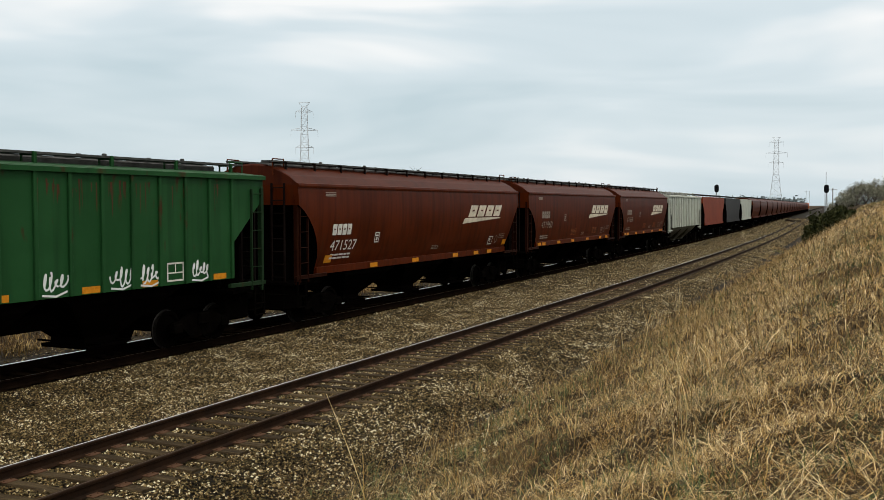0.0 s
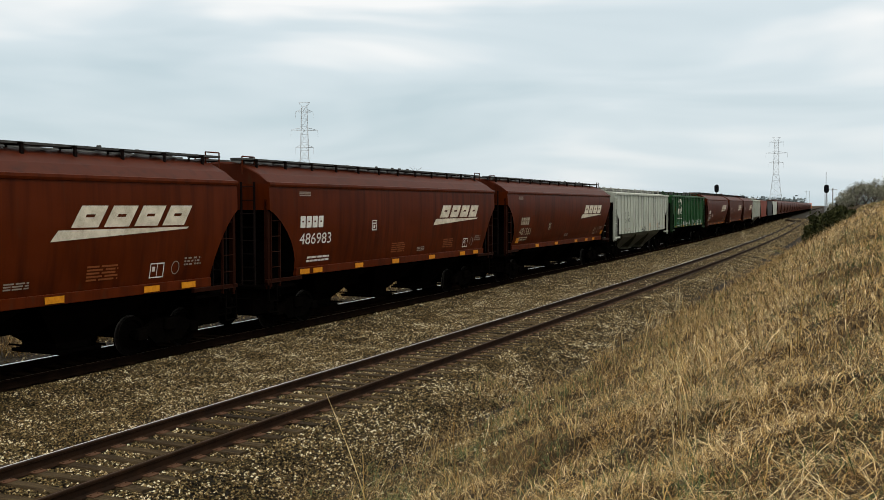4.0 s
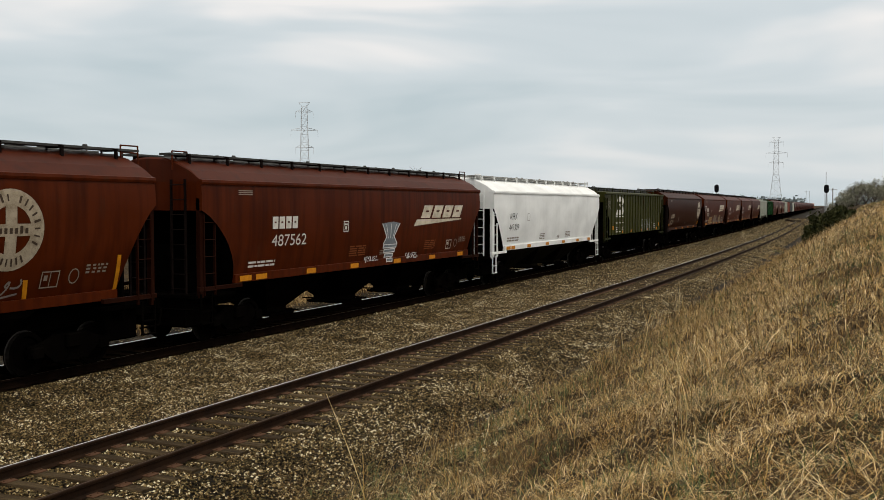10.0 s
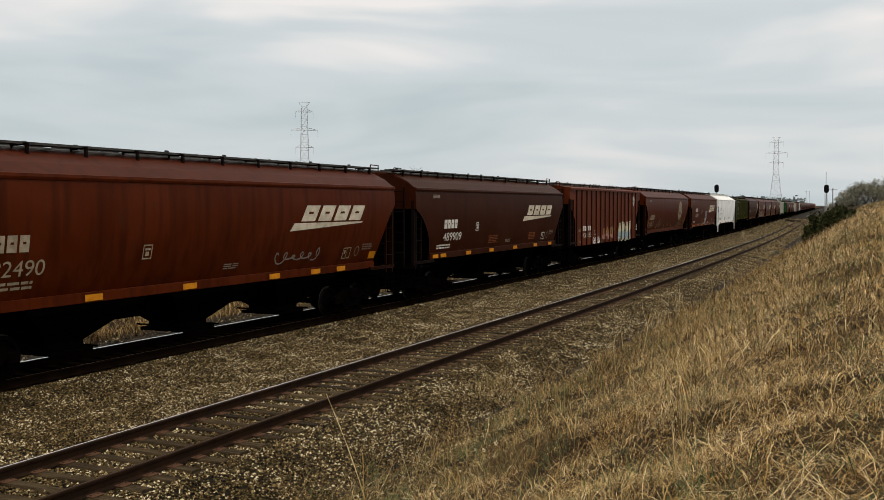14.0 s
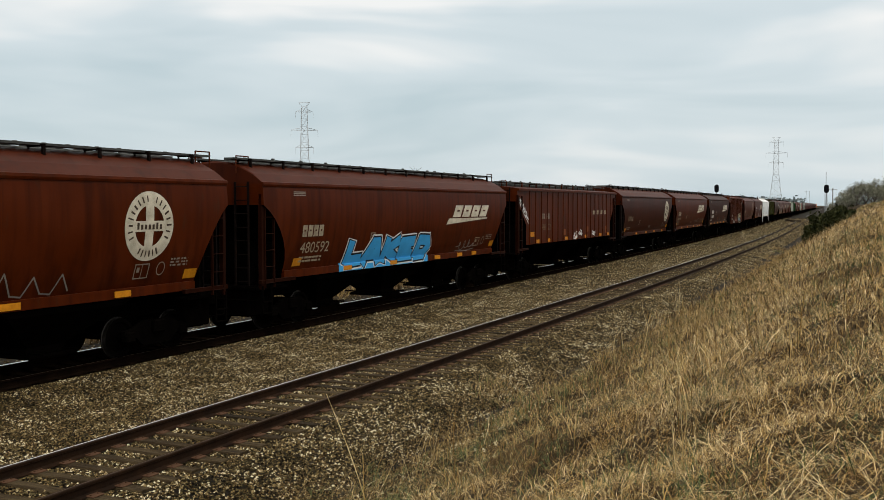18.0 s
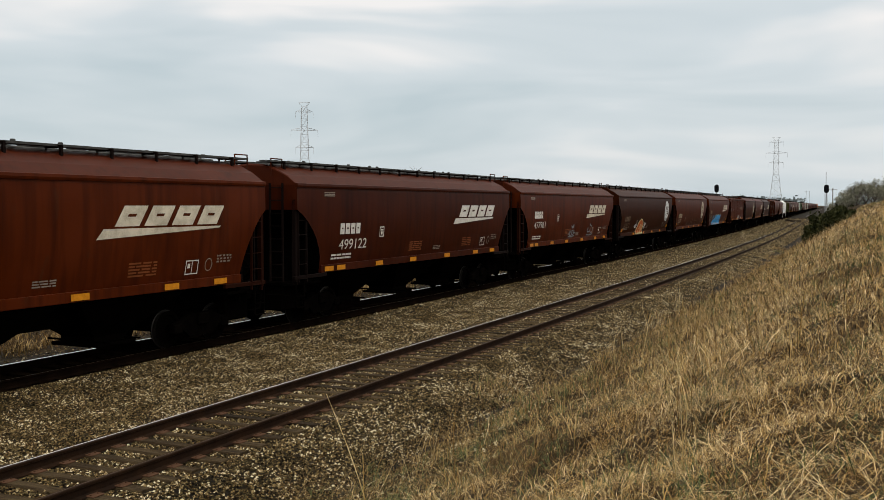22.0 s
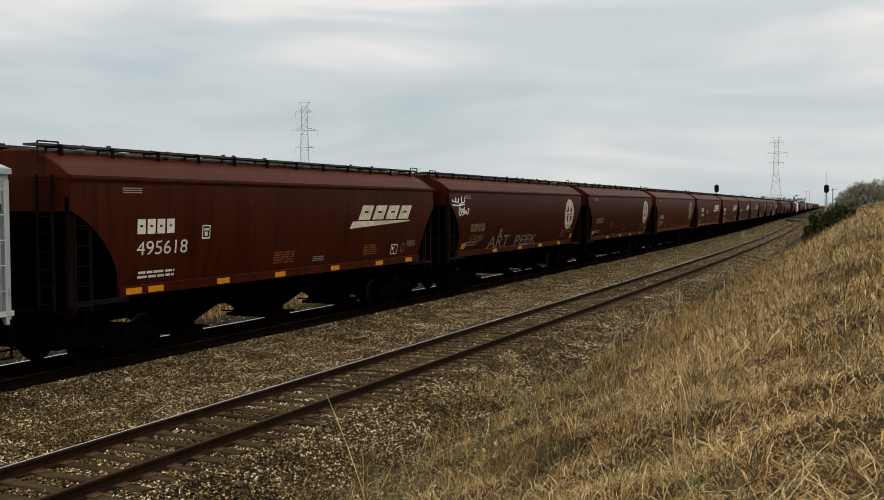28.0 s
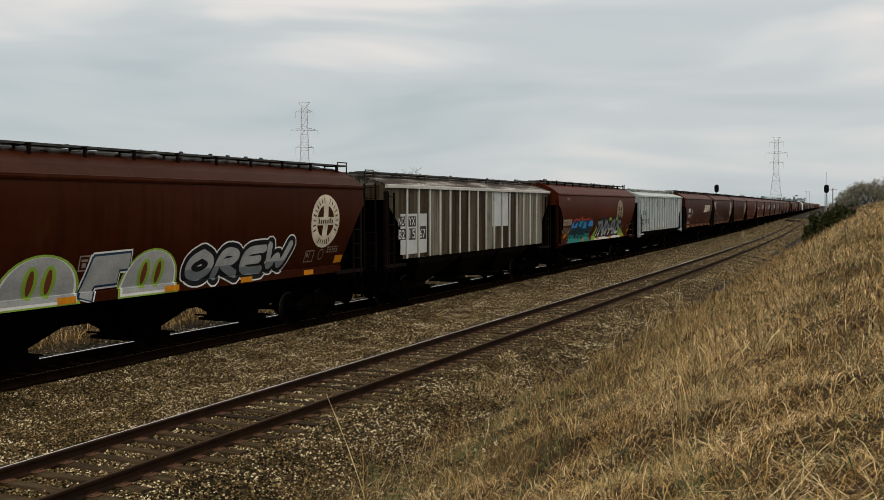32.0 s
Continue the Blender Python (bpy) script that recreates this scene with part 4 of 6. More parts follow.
grass("dead_stems", "brown dead grass stems on the lower part of the bank", "thin_grass", [
    (2, 14, 1.8, 7.2, 30, 11, 0.12, 0.33, 0.0030, 0.75, 2.8),
    (2, 12, -3.0, 1.8, 34, 14, 0.14, 0.26, 0.0034, 1.0, 3.5),
    (12, 30, -3.0, 2.0, 16, 12, 0.15, 0.32, 0.0052, 0.8, 2.6),
    (14, 32, 2.0, 7.9, 20, 12, 0.15, 0.36, 0.0050, 0.6, 2.2),
    (32, 90, 2.4, 8.0, 6, 12, 0.25, 0.34, 0.011, 0.5, 1.2),
    (-16, 9, 2.0, 7.2, 12, 10, 0.14, 0.34, 0.008, 0.7, 2.4)], 0.0, 1.3)
grass("green_weeds", "low fresh green weeds among the dead grass", "green_grass", [
    (1.5, 14, -2.0, 6.8, 6.5, 26, 0.12, 0.22, 0.0052, 0.8, 1.8),
    (14, 40, -1.0, 7.8, 2.6, 18, 0.16, 0.24, 0.011, 0.6, 1.2),
    (40, 90, 0.0, 7.8, 0.25, 14, 0.3, 0.3, 0.03, 0.6, 1.2)])
grass("tall_stalks", "thin tall bleached grass stalks standing above the rest", "straw", [
    (6.5, 14, 0.5, 6.4, 1.8, 1.0, 0.05, 0.80, 0.0040, 0.2, 0.7),
    (14, 40, 0.0, 6.8, 0.6, 1.2, 0.08, 0.8, 0.006, 0.2, 0.6)])
grass("far_side_grass", "olive and tan dead grass beyond the main track", "thin_grass", [
    (0, 40, 19.3, 30.0, 5, 10, 0.18, 0.40, 0.020, 0.4, 1.2),
    (40, 120, 19.4, 34.0, 1.2, 14, 0.3, 0.5, 0.03, 0.4, 1.2)])

# ---- lattice power towers ----
# pale tone mixes the distance haze into the tower steel
M["steel"] = surface("haze_pale_galvanised_tower_steel", [(0.3, (0.52, 0.55, 0.58)), (0.7, (0.66, 0.69, 0.71))], scale=2, rough=0.7, metal=0.0, bump=0)


def power_tower(px, py, top_z, turn, label, arms=((0.5975, 3.1), (0.75, 4.7), (0.9125, 3.1), (0.995, 2.0)), thin=1.0):
    tw = thing("power_tower", label, "power tower", "transmission towers", at=pose(px, py, ground_z(px, py) - 0.2, 0, 0, turn))
    hgt = top_z - ground_z(px, py)

    def half(z):
        f = z / hgt
        return 3.8 + (1.45 - 3.8) * min(1.0, f / 0.5) if f < 0.5 else 1.45 - 0.55 * (f - 0.5) / 0.5
    corners = [(-1, -1), (1, -1), (1, 1), (-1, 1)]
    for cx, cy in corners:
        bm = bmesh.new()
        for a, b in ((0, 0.5), (0.5, 0.96)):
            za, zb = a * hgt, b * hgt
            rod(bm, (cx * half(za), cy * half(za), za), (cx * half(zb), cy * half(zb), zb), 0.08 * thin, 4)
        part("leg", bm, M["steel"], tw)
    levels = [0, 0.12, 0.23, 0.33, 0.42, 0.5, 0.57, 0.64, 0.71, 0.78, 0.85, 0.91, 0.96]
    for k in range(4):
        bm = bmesh.new()
        (ax, ay), (bx, by) = corners[k], corners[(k + 1) % 4]
        for a, b in zip(levels, levels[1:]):
            za, zb = a * hgt, b * hgt
            ha, hb = half(za), half(zb)
            rod(bm, (ax * ha, ay * ha, za), (bx * hb, by * hb, zb), 0.05 * thin, 3)
            rod(bm, (bx * ha, by * ha, za), (ax * hb, ay * hb, zb), 0.05 * thin, 3)
            rod(bm, (ax * hb, ay * hb, zb), (bx * hb, by * hb, zb), 0.045 * thin, 3)
        part("lattice_face", bm, M["steel"], tw)
    for f, w in arms:
        bm = bmesh.new()
        z = f * hgt
        for s in (-1, 1):
            for e in (-1, 1):
                rod(bm, (s * 0.8, e * half(z), z + (0.9 if f < 0.95 else -1.2)), (s * w, 0, z), 0.06, 3)
                rod(bm, (s * 0.8, e * half(z), z - 0.1), (s * w, 0, z), 0.06, 3)
        rod(bm, (-w, 0, z), (w, 0, z), 0.10, 4)
        arm = part("cross_arm", bm, M["steel"], tw)
        if f < 0.95:
            for s in (-1, 1):
                bm = bmesh.new()
                rod(bm, (s * w, 0, z), (s * w, 0, z - 2.4), 0.05, 5)
                part("insulator", bm, M["steel"], arm)
    return tw


power_tower(289.1, 185.4, 40.0, -62.0, "tall grey lattice power tower behind the train")
power_tower(540.6, 51.0, 40.0, -88.0, "grey lattice power tower beside the distant tracks", ((0.655, 3.7), (0.785, 5.6), (0.93, 3.7), (0.995, 2.2)), 0.9)

# ---- signals ----
M["signal_black"] = surface("matt_black_signal_plate", [(0.3, (0.004, 0.004, 0.005)), (0.7, (0.012, 0.012, 0.014))], scale=4, rough=0.9, bump=0)
M["mast"] = surface("grey_painted_mast", [(0.3, (0.30, 0.32, 0.33)), (0.7, (0.42, 0.44, 0.45))], scale=4, rough=0.6, metal=0.2, bump=0)


def signal(px, py, top_z, label):
    gz = ground_z(px, py)
    sg = thing("railway_signal", label, "railway signal", "signals", at=pose(px, py, gz, 0, 0, 180 + 6))
    h = top_z - gz
    bm = bmesh.new()
    rod(bm, (0, 0, -0.1), (0, 0, h - 0.3), 0.075, 8)
    part("mast", bm, M["mast"], sg)
    bm = bmesh.new()
    rod(bm, (0, 0, -0.1), (0, 0, 0.5), 0.22, 10)
    part("mast_base", bm, M["mast"], sg)
    bm = bmesh.new()
    n = 24
    ring = []
    for i in range(n):
        a = 2 * math.pi * i / n
        ring.append((0.34 * math.cos(a), 0.34 * math.sin(a) + (0.27 if math.sin(a) > 0 else -0.27)))
    loft(bm, [[(x, u, h - 0.72 + w) for u, w in ring] for x in (0.10, 0.14)])
    bp = part("backplate", bm, M["signal_black"], sg)
    for k in range(3):
        bm = bmesh.new()
        z = h - 0.72 + (k - 1) * 0.36
        rod(bm, (0.14, 0, z), (0.36, 0, z - 0.02), 0.13, 12)
        part("lamp_hood", bm, M["signal_black"], bp)
    bm = bmesh.new()
    for s in (-0.2, 0.2):
        rod(bm, (-0.12, s, 0.0), (-0.12, s, h - 0.6), 0.02, 5)
    for i in range(12):
        rod(bm, (-0.12, -0.2, 0.4 + i * (h - 1.2) / 12), (-0.12, 0.2, 0.4 + i * (h - 1.2) / 12), 0.015, 5)
    part("ladder", bm, M["mast"], sg)
    return sg


signal(154.2, 23.3, 6.8, "black-plated colour light signal behind the main track")
signal(150.6, 7.2, 6.58, "black-plated colour light signal beside the siding")

# ---- poles by the line ----
M["wood_pole"] = surface("weathered_utility_pole_wood", [(0.3, (0.10, 0.085, 0.07)), (0.7, (0.19, 0.165, 0.14))], scale=5, rough=0.9, bump=0.3, stretch=(4, 4, 0.4))


def pole(px, py, top_z, arms, label):
    gz = ground_z(px, py)
    p = thing("utility_pole", label, "pole", "line poles", at=pose(px, py, gz - 0.1, 0, 0, 70))
    bm = bmesh.new()
    rod(bm, (0, 0, 0), (0, 0, top_z - gz), 0.14, 7)
    part("shaft", bm, M["wood_pole"], p)
    for a in range(arms):
        bm = bmesh.new()
        z = top_z - gz - 0.5 - 0.8 * a
        box(bm, -1.3, 1.3, -0.06, 0.06, z - 0.06, z + 0.06)
        part("crossarm", bm, M["wood_pole"], p)


pole(323.6, 13.6, 8.9, 1, "thin utility pole with a crossarm by the far tracks")
pole(960.0, 63.5, 17.0, 1, "distant utility pole beside the main track")
pole(964.0, 61.0, 16.5, 1, "distant utility pole beside the main track")
bm = bmesh.new()
rod(bm, (0, 0, 0), (0, 0, 8.4), 0.04, 6)
mast = thing("radio_mast", "thin grey radio mast near the signal", "mast", at=pose(170.0, 8.2, ground_z(170.0, 8.2)))
part("tube", bm, M["mast"], mast)

# ---- trees and bushes ----
M["bark"] = surface("grey_brown_bark", [(0.3, (0.055, 0.045, 0.036)), (0.7, (0.13, 0.11, 0.09))], scale=6, rough=0.9, bump=0.5, stretch=(3, 3, 0.6))
M["bud_leaf"] = surface("pale_spring_buds", [(0.2, (0.125, 0.125, 0.085)), (0.5, (0.21, 0.205, 0.150)), (0.9, (0.30, 0.29, 0.22))], scale=0.8, rough=0.8, bump=0, fine=5, island=0.6)
M["cedar"] = surface("dark_cedar_foliage", [(0.2, (0.012, 0.016, 0.005)), (0.5, (0.034, 0.040, 0.012)), (0.9, (0.085, 0.080, 0.028))], scale=1.2, rough=0.8, bump=0, fine=6, island=0.7)
# blue-grey of the distance haze is put into the woods' colour
M["far_wood"] = surface("haze_tinted_distant_woods", [(0.2, (0.12, 0.145, 0.15)), (0.6, (0.17, 0.20, 0.20)), (0.9, (0.23, 0.25, 0.24))], scale=0.05, rough=0.95, bump=0, fine=0.4, island=0.5)


def branch(bm, twigs, p, d, ln, r, depth, rnd):
    q = p + d * ln
    rod(bm, p, q, r, 5 if depth > 1 else 3, cap=False)
    if depth == 0:
        twigs.append(q)
        return
    for k in range(3 if depth > 1 else 4):
        f = rnd.uniform(0.45, 1.0)
        w = Vector((rnd.gauss(0, 1), rnd.gauss(0, 1), rnd.gauss(0.25, 0.7))).normalized()
        nd = (d * 0.75 + w * 0.75).normalized()
        branch(bm, twigs, p + d * ln * f, nd, ln * rnd.uniform(0.5, 0.75), r * 0.55, depth - 1, rnd)


def leaves(points, per, spread, size, material, rnd_np):
    pts = np.repeat(np.array([tuple(p) for p in points]), per, axis=0)
    n = len(pts)
    pts = pts + rnd_np.normal(0, spread, (n, 3))
    a = rnd_np.normal(0, 1, (n, 3))
    a /= np.linalg.norm(a, axis=1)[:, None]
    b = rnd_np.normal(0, 1, (n, 3))
    b -= a * (a * b).sum(1)[:, None]
    b /= np.linalg.norm(b, axis=1)[:, None]
    s = (size * rnd_np.uniform(0.5, 1.4, n))[:, None]
    v = np.stack([pts - a * s, pts + b * s * 0.45, pts + a * s, pts - b * s * 0.45], 1).reshape(-1, 3)
    f = np.arange(n * 4).reshape(-1, 4)
    return np_mesh("crown", v, f, material)


def spring_tree(px, py, hgt, seed, label, leafy=5, size=0.10, sink=0.1):
    rnd = random.Random(seed)
    gz = ground_z(px, py)
    tr = thing("tree", label, "tree", at=pose(px, py, gz - sink))
    bm, twigs = bmesh.new(), []
    top = Vector((0, 0, hgt * 0.26))
    rod(bm, (0, 0, 0), top, hgt * 0.022, 8)
    for k in range(5):
        a = k * 1.256 + rnd.uniform(-0.4, 0.4)
        d = Vector((math.cos(a) * 0.6, math.sin(a) * 0.6, rnd.uniform(0.7, 1.2))).normalized()
        branch(bm, twigs, top * rnd.uniform(0.6, 1.0), d, hgt * 0.30, hgt * 0.011, 3, rnd)
    part("trunk", bm, M["bark"], tr)
    if leafy:
        part("crown", leaves(twigs, leafy, hgt * 0.035, size, M["bud_leaf"], np.random.default_rng(seed)), None, tr, "sparse pale spring buds")
    return tr


for k, (px, py, hgt, leafy) in enumerate(((178.0, 5.4, 4.0, 14), (182.0, 3.8, 5.4, 14), (187.0, 2.4, 5.6, 14), (176.0, 1.2, 5.0, 14), (180.0, -0.6, 5.6, 12), (184.0, -3.2, 6.2, 10), (200.0, -6.0, 7.0, 10), (196.0, 7.2, 3.4, 14), (190.0, 4.6, 4.2, 14), (186.0, 0.6, 4.6, 14), (192.0, -2.0, 5.4, 12))):
    spring_tree(px, py, hgt + 1.6, 40 + k, "bushy bare tree with pale spring buds on the bank", leafy, 0.10, 1.3)
spring_tree(89.4, 45.1, 9.1, 71, "bare leafless tree standing behind the train", 0)


def cedar_bush(px, py, hgt, wid, seed):
    rnd_np = np.random.default_rng(seed)
    gz = ground_z(px, py)
    th = thing("cedar_bush", "dark green ragged cedar bush on the bank", "bush", "cedar bushes", at=pose(px, py, gz - 0.1))
    bm, tips = bmesh.new(), []
    rnd = random.Random(seed)
    for k in range(9):
        a = rnd.uniform(0, 6.28)
        d = Vector((math.cos(a) * rnd.uniform(0.1, 0.8) * wid, math.sin(a) * rnd.uniform(0.1, 0.8) * wid, hgt * rnd.uniform(0.5, 1.0)))
        rod(bm, (0, 0, 0), d, 0.03, 5, cap=False)
        for j in range(12):
            f = rnd.uniform(0.25, 1.0)
            tips.append(d * f + Vector((rnd.gauss(0, 0.16 * wid), rnd.gauss(0, 0.16 * wid), rnd.gauss(0, 0.08 * hgt))))
    part("stem", bm, M["bark"], th)
    part("foliage", leaves(tips, 34, 0.11, 0.085, M["cedar"], rnd_np), None, th)


cedar_bush(47.9, 2.92, 0.80, 0.26, 3)
cedar_bush(48.1, 2.60, 1.05, 0.32, 4)
cedar_bush(48.3, 2.15, 0.95, 0.32, 5)
cedar_bush(48.5, 1.72, 0.85, 0.30, 6)
cedar_bush(48.7, 1.42, 0.55, 0.24, 8)

# ---- distant woods along the horizon ----
rw = np.random.default_rng(3)
n = 4200
wx = rw.uniform(720, 1500, n)
wy = rw.uniform(-200, 1500, n)
keep = np.abs(wy - (vbend(wx) + 12)) > 24
wx, wy = wx[keep], wy[keep]
n = len(wx)
wh_ = rw.uniform(8.0, 13.0, n) * (0.85 + 0.2 * np.sin(wx * 0.011 + wy * 0.017)) * wx / 1000.0
pts = []
for k in range(18):
    pts.append(np.stack([wx + rw.normal(0, 2.6, n), wy + rw.normal(0, 2.6, n), 0.4 + np.clip(wh_, 4, 17) * rw.uniform(0.05, 1.0, n)], 1))
pts = np.concatenate(pts)
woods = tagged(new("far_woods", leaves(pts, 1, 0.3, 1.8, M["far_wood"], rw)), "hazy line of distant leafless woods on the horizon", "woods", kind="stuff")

# ---- orange engines at the head of the train ----
def engine(label, at):
    en = thing("locomotive", label, "locomotive", at=None)
    for name, size, key in (("hood", (-9.5, 6.5, -1.0, 1.0, 1.6, 4.5), "orange"), ("cab", (6.5, 9.0, -1.5, 1.5, 1.6, 4.7), "orange"), ("nose", (9.0, 10.4, -0.9, 0.9, 1.6, 3.4), "orange"), ("frame", (-10.8, 10.8, -1.5, 1.5, 1.2, 1.6), "black_car"), ("fuel_tank", (-3.0, 3.0, -1.3, 1.3, 0.35, 1.2), "black_car")):
        part(name, bar_mesh(name, key, *size, bev=0.06), None, en)
    for s in (-7, 7):
        truck(en, s, False)
    CARS.append((en, at))


engine("orange and black freight locomotive pulling the train", ENGINE_AT)


# ---- lettering, emblems, tape and spray paint on the car sides that face the embankment ----
def colour(name, c, var=0.25):
    M[name] = surface(name, [(0.25, tuple(v * (1 - var) for v in c)), (0.65, c)], scale=2.2, rough=0.6, bump=0, fine=18)


colour("spray_white", (0.74, 0.75, 0.74))
colour("spray_silver", (0.40, 0.42, 0.42), 0.45)
colour("spray_blue", (0.03, 0.26, 0.60))
colour("spray_sky", (0.05, 0.36, 0.72))
colour("spray_teal", (0.02, 0.24, 0.22))
colour("spray_navy", (0.015, 0.045, 0.09))
colour("spray_red", (0.42, 0.03, 0.025))
colour("spray_orange", (0.52, 0.11, 0.02))
colour("spray_yellow", (0.52, 0.36, 0.06))
colour("spray_pale_yellow", (0.60, 0.55, 0.30))
colour("spray_lime", (0.25, 0.42, 0.06))
colour("spray_pink", (0.40, 0.20, 0.16))
colour("spray_brown", (0.16, 0.045, 0.020))
colour("spray_black", (0.008, 0.008, 0.010), 0.1)
colour("spray_dim", (0.22, 0.19, 0.17), 0.4)
colour("spray_steel", (0.20, 0.23, 0.25), 0.4)
colour("spray_deep", (0.006, 0.05, 0.065), 0.3)
colour("patch_grey", (0.47, 0.50, 0.50))
colour("stencil_dim", (0.26, 0.215, 0.175), 0.4)
colour("stencil_orange", (0.20, 0.06, 0.018), 0.3)
colour("emblem_dark", (0.055, 0.035, 0.022), 0.3)
colour("spray_tan", (0.30, 0.13, 0.035), 0.4)
colour("spray_bone", (0.58, 0.56, 0.38), 0.4)
colour("spray_ice", (0.30, 0.42, 0.45), 0.4)
colour("teal_mark", (0.16, 0.40, 0.33))


def decal(car, st, name, polys, matkey, lift=0.006, label="", parent=None):
    """Flat paint on the near side plate, laid along its curve."""
    bm = bmesh.new()
    sprayed = name in ("graffiti", "spray_layer")
    for i, poly in enumerate(polys):
        vs = [bm.verts.new((x, -0.0001 * (i % 24) if sprayed else 0, z)) for x, z in poly]
        try:
            bm.faces.new(vs)
        except ValueError:
            pass
    over_sill = st.smooth and sprayed
    cuts = [1.75 + 0.27 * k for k in range(9)] if st.bulge > 0.02 else []
    if over_sill:
        cuts += [st.sill_z + 0.124, st.sill_z + 0.134]
    for z in cuts:
        bmesh.ops.bisect_plane(bm, geom=list(bm.verts) + list(bm.edges) + list(bm.faces), plane_co=(0, 0, z), plane_no=(0, 0, 1))
    if over_sill:
        bmesh.ops.bisect_plane(bm, geom=list(bm.verts) + list(bm.edges) + list(bm.faces), plane_co=(0, 0, st.sill_z - 0.095), plane_no=(0, 0, 1), clear_inner=True)
    step = st.out(st.sill_z + 0.1) + 0.06
    for v in bm.verts:
        on_sill = over_sill and v.co.z < st.sill_z + 0.129
        v.co.y += -(max(step, st.out(v.co.z)) if on_sill else st.out(v.co.z)) - lift
    bmesh.ops.remove_doubles(bm, verts=bm.verts, dist=1e-4)
    me = bpy.data.meshes.new(name)
    for f in bm.faces:
        f.normal_update()
        if f.normal.y > 0:
            f.normal_flip()
    bm.to_mesh(me)
    bm.free()
    me.materials.append(M[matkey])
    ob = part(name, me, None, parent or car, label)
    if name in ("stencil", "warning_text", "emblem_bars", "rust_streak") or sprayed and len(polys) > 3:
        ob["kind"] = "stuff"
    return ob


def rect(x0, z0, x1, z1, slant=0.0):
    return [(x0, z0), (x1, z0), (x1 + slant, z1), (x0 + slant, z1)]


def letters(car, st, name, text, x0, z0, x1, z1, matkey, lift=0.008):
    """Painted number in the built-in font, fitted to its box."""
    cu = bpy.data.curves.new("lettering", "FONT")
    cu.body = text
    tmp = new("lettering", cu)
    me = bpy.data.meshes.new_from_object(tmp.evaluated_get(bpy.context.evaluated_depsgraph_get()))
    bpy.data.objects.remove(tmp)
    co = np.array([v.co[:] for v in me.vertices])
    lo, hi = co.min(0), co.max(0)
    polys = []
    for p in me.polygons:
        polys.append([(x0 + (co[i][0] - lo[0]) / (hi[0] - lo[0]) * (x1 - x0), z0 + (co[i][1] - lo[1]) / (hi[1] - lo[1]) * (z1 - z0)) for i in p.vertices])
    bpy.data.meshes.remove(me)
    return decal(car, st, name, polys, matkey, lift)


def blocks(x0, z0, x1, z1, n, slant=0.0):
    """A row of plain blocks, each with a slot, that stand in for a name."""
    out = []
    w = (x1 - x0) / n
    h = z1 - z0
    for k in range(n):
        a, b = x0 + k * w, x0 + (k + 0.84) * w
        t = (b - a) * 0.33

        def sl(z):
            return slant * (z - z0) / h

        def quad(p, q, lo, hi):
            out.append([(p + sl(lo), lo), (q + sl(lo), lo), (q + sl(hi), hi), (p + sl(hi), hi)])
        quad(a, a + t, z0, z1)
        quad(b - t, b, z0, z1)
        quad(a + t, b - t, z0 + h * 0.60, z1)
        quad(a + t, b - t, z0, z0 + h * 0.46)
    return out


def block_row(car, st, x0, z0, x1, z1, n, key, label=""):
    """A short row of blocks, each a piece of its own under the first."""
    w, root = (x1 - x0) / n, None
    for k in range(n):
        ob = decal(car, st, "mark_block" if root else "owner_mark", blocks(x0 + k * w, z0, x0 + (k + 0.96) * w, z1, 1), key, 0.007, "" if root else label, root)
        root = root or ob
    return root


def stripes(x0, z0, x1, z1, rows, cols, rnd, fill=0.85):
    """Lines of unreadable small print."""
    out = []
    h = (z1 - z0) / rows
    for r in range(rows):
        x = x0
        while x < x1:
            w = (x1 - x0) / cols * rnd.uniform(0.5, 1.3)
            out.append(rect(x, z0 + r * h + h * 0.2, min(x1, x + w * fill), z0 + r * h + h * 0.75))
            x += w
    return out


def stroke(pts, w):
    out = []
    for (ax, az_), (bx, bz) in zip(pts, pts[1:]):
        d = math.hypot(bx - ax, bz - az_) or 1e-6
        nx, nz = -(bz - az_) / d * w / 2, (bx - ax) / d * w / 2
        ex, ez = (bx - ax) / d * w * 0.3, (bz - az_) / d * w * 0.3
        out.append([(ax - ex + nx, az_ - ez + nz), (ax - ex - nx, az_ - ez - nz), (bx + ex - nx, bz + ez - nz), (bx + ex + nx, bz + ez + nz)])
    return out


def scrawl(x0, z0, x1, z1, n, w, rnd, lean=0.15):
    """Loops and ticks of a quick hand-drawn tag."""
    h = z1 - z0
    m = n * 9
    ph, fr = rnd.uniform(0, 6), rnd.uniform(0.75, 1.25)
    pts = []
    for i in range(m + 1):
        f = i / m
        a = ph + f * n * 2 * math.pi * fr
        amp = 0.5 * (0.55 + 0.45 * math.sin(f * 11 + ph * 2) * math.sin(f * 5 + ph))
        pts.append((x0 + (x1 - x0) * f + math.cos(a) * (x1 - x0) / n * 0.42 + lean * h * 0.4 * math.sin(a), z0 + h * (0.5 + amp * math.sin(a))))
    out = stroke(pts, w)
    cut = rnd.randrange(3, 8)
    out = [q for i, q in enumerate(out) if i % (cut * 3) != 0]
    if rnd.random() < 0.5:
        out += stroke([(x0, z0 + h * 0.02), (x0 + (x1 - x0) * 0.55, z0 - h * 0.06), (x1, z0 + h * 0.10)], w)
    return out


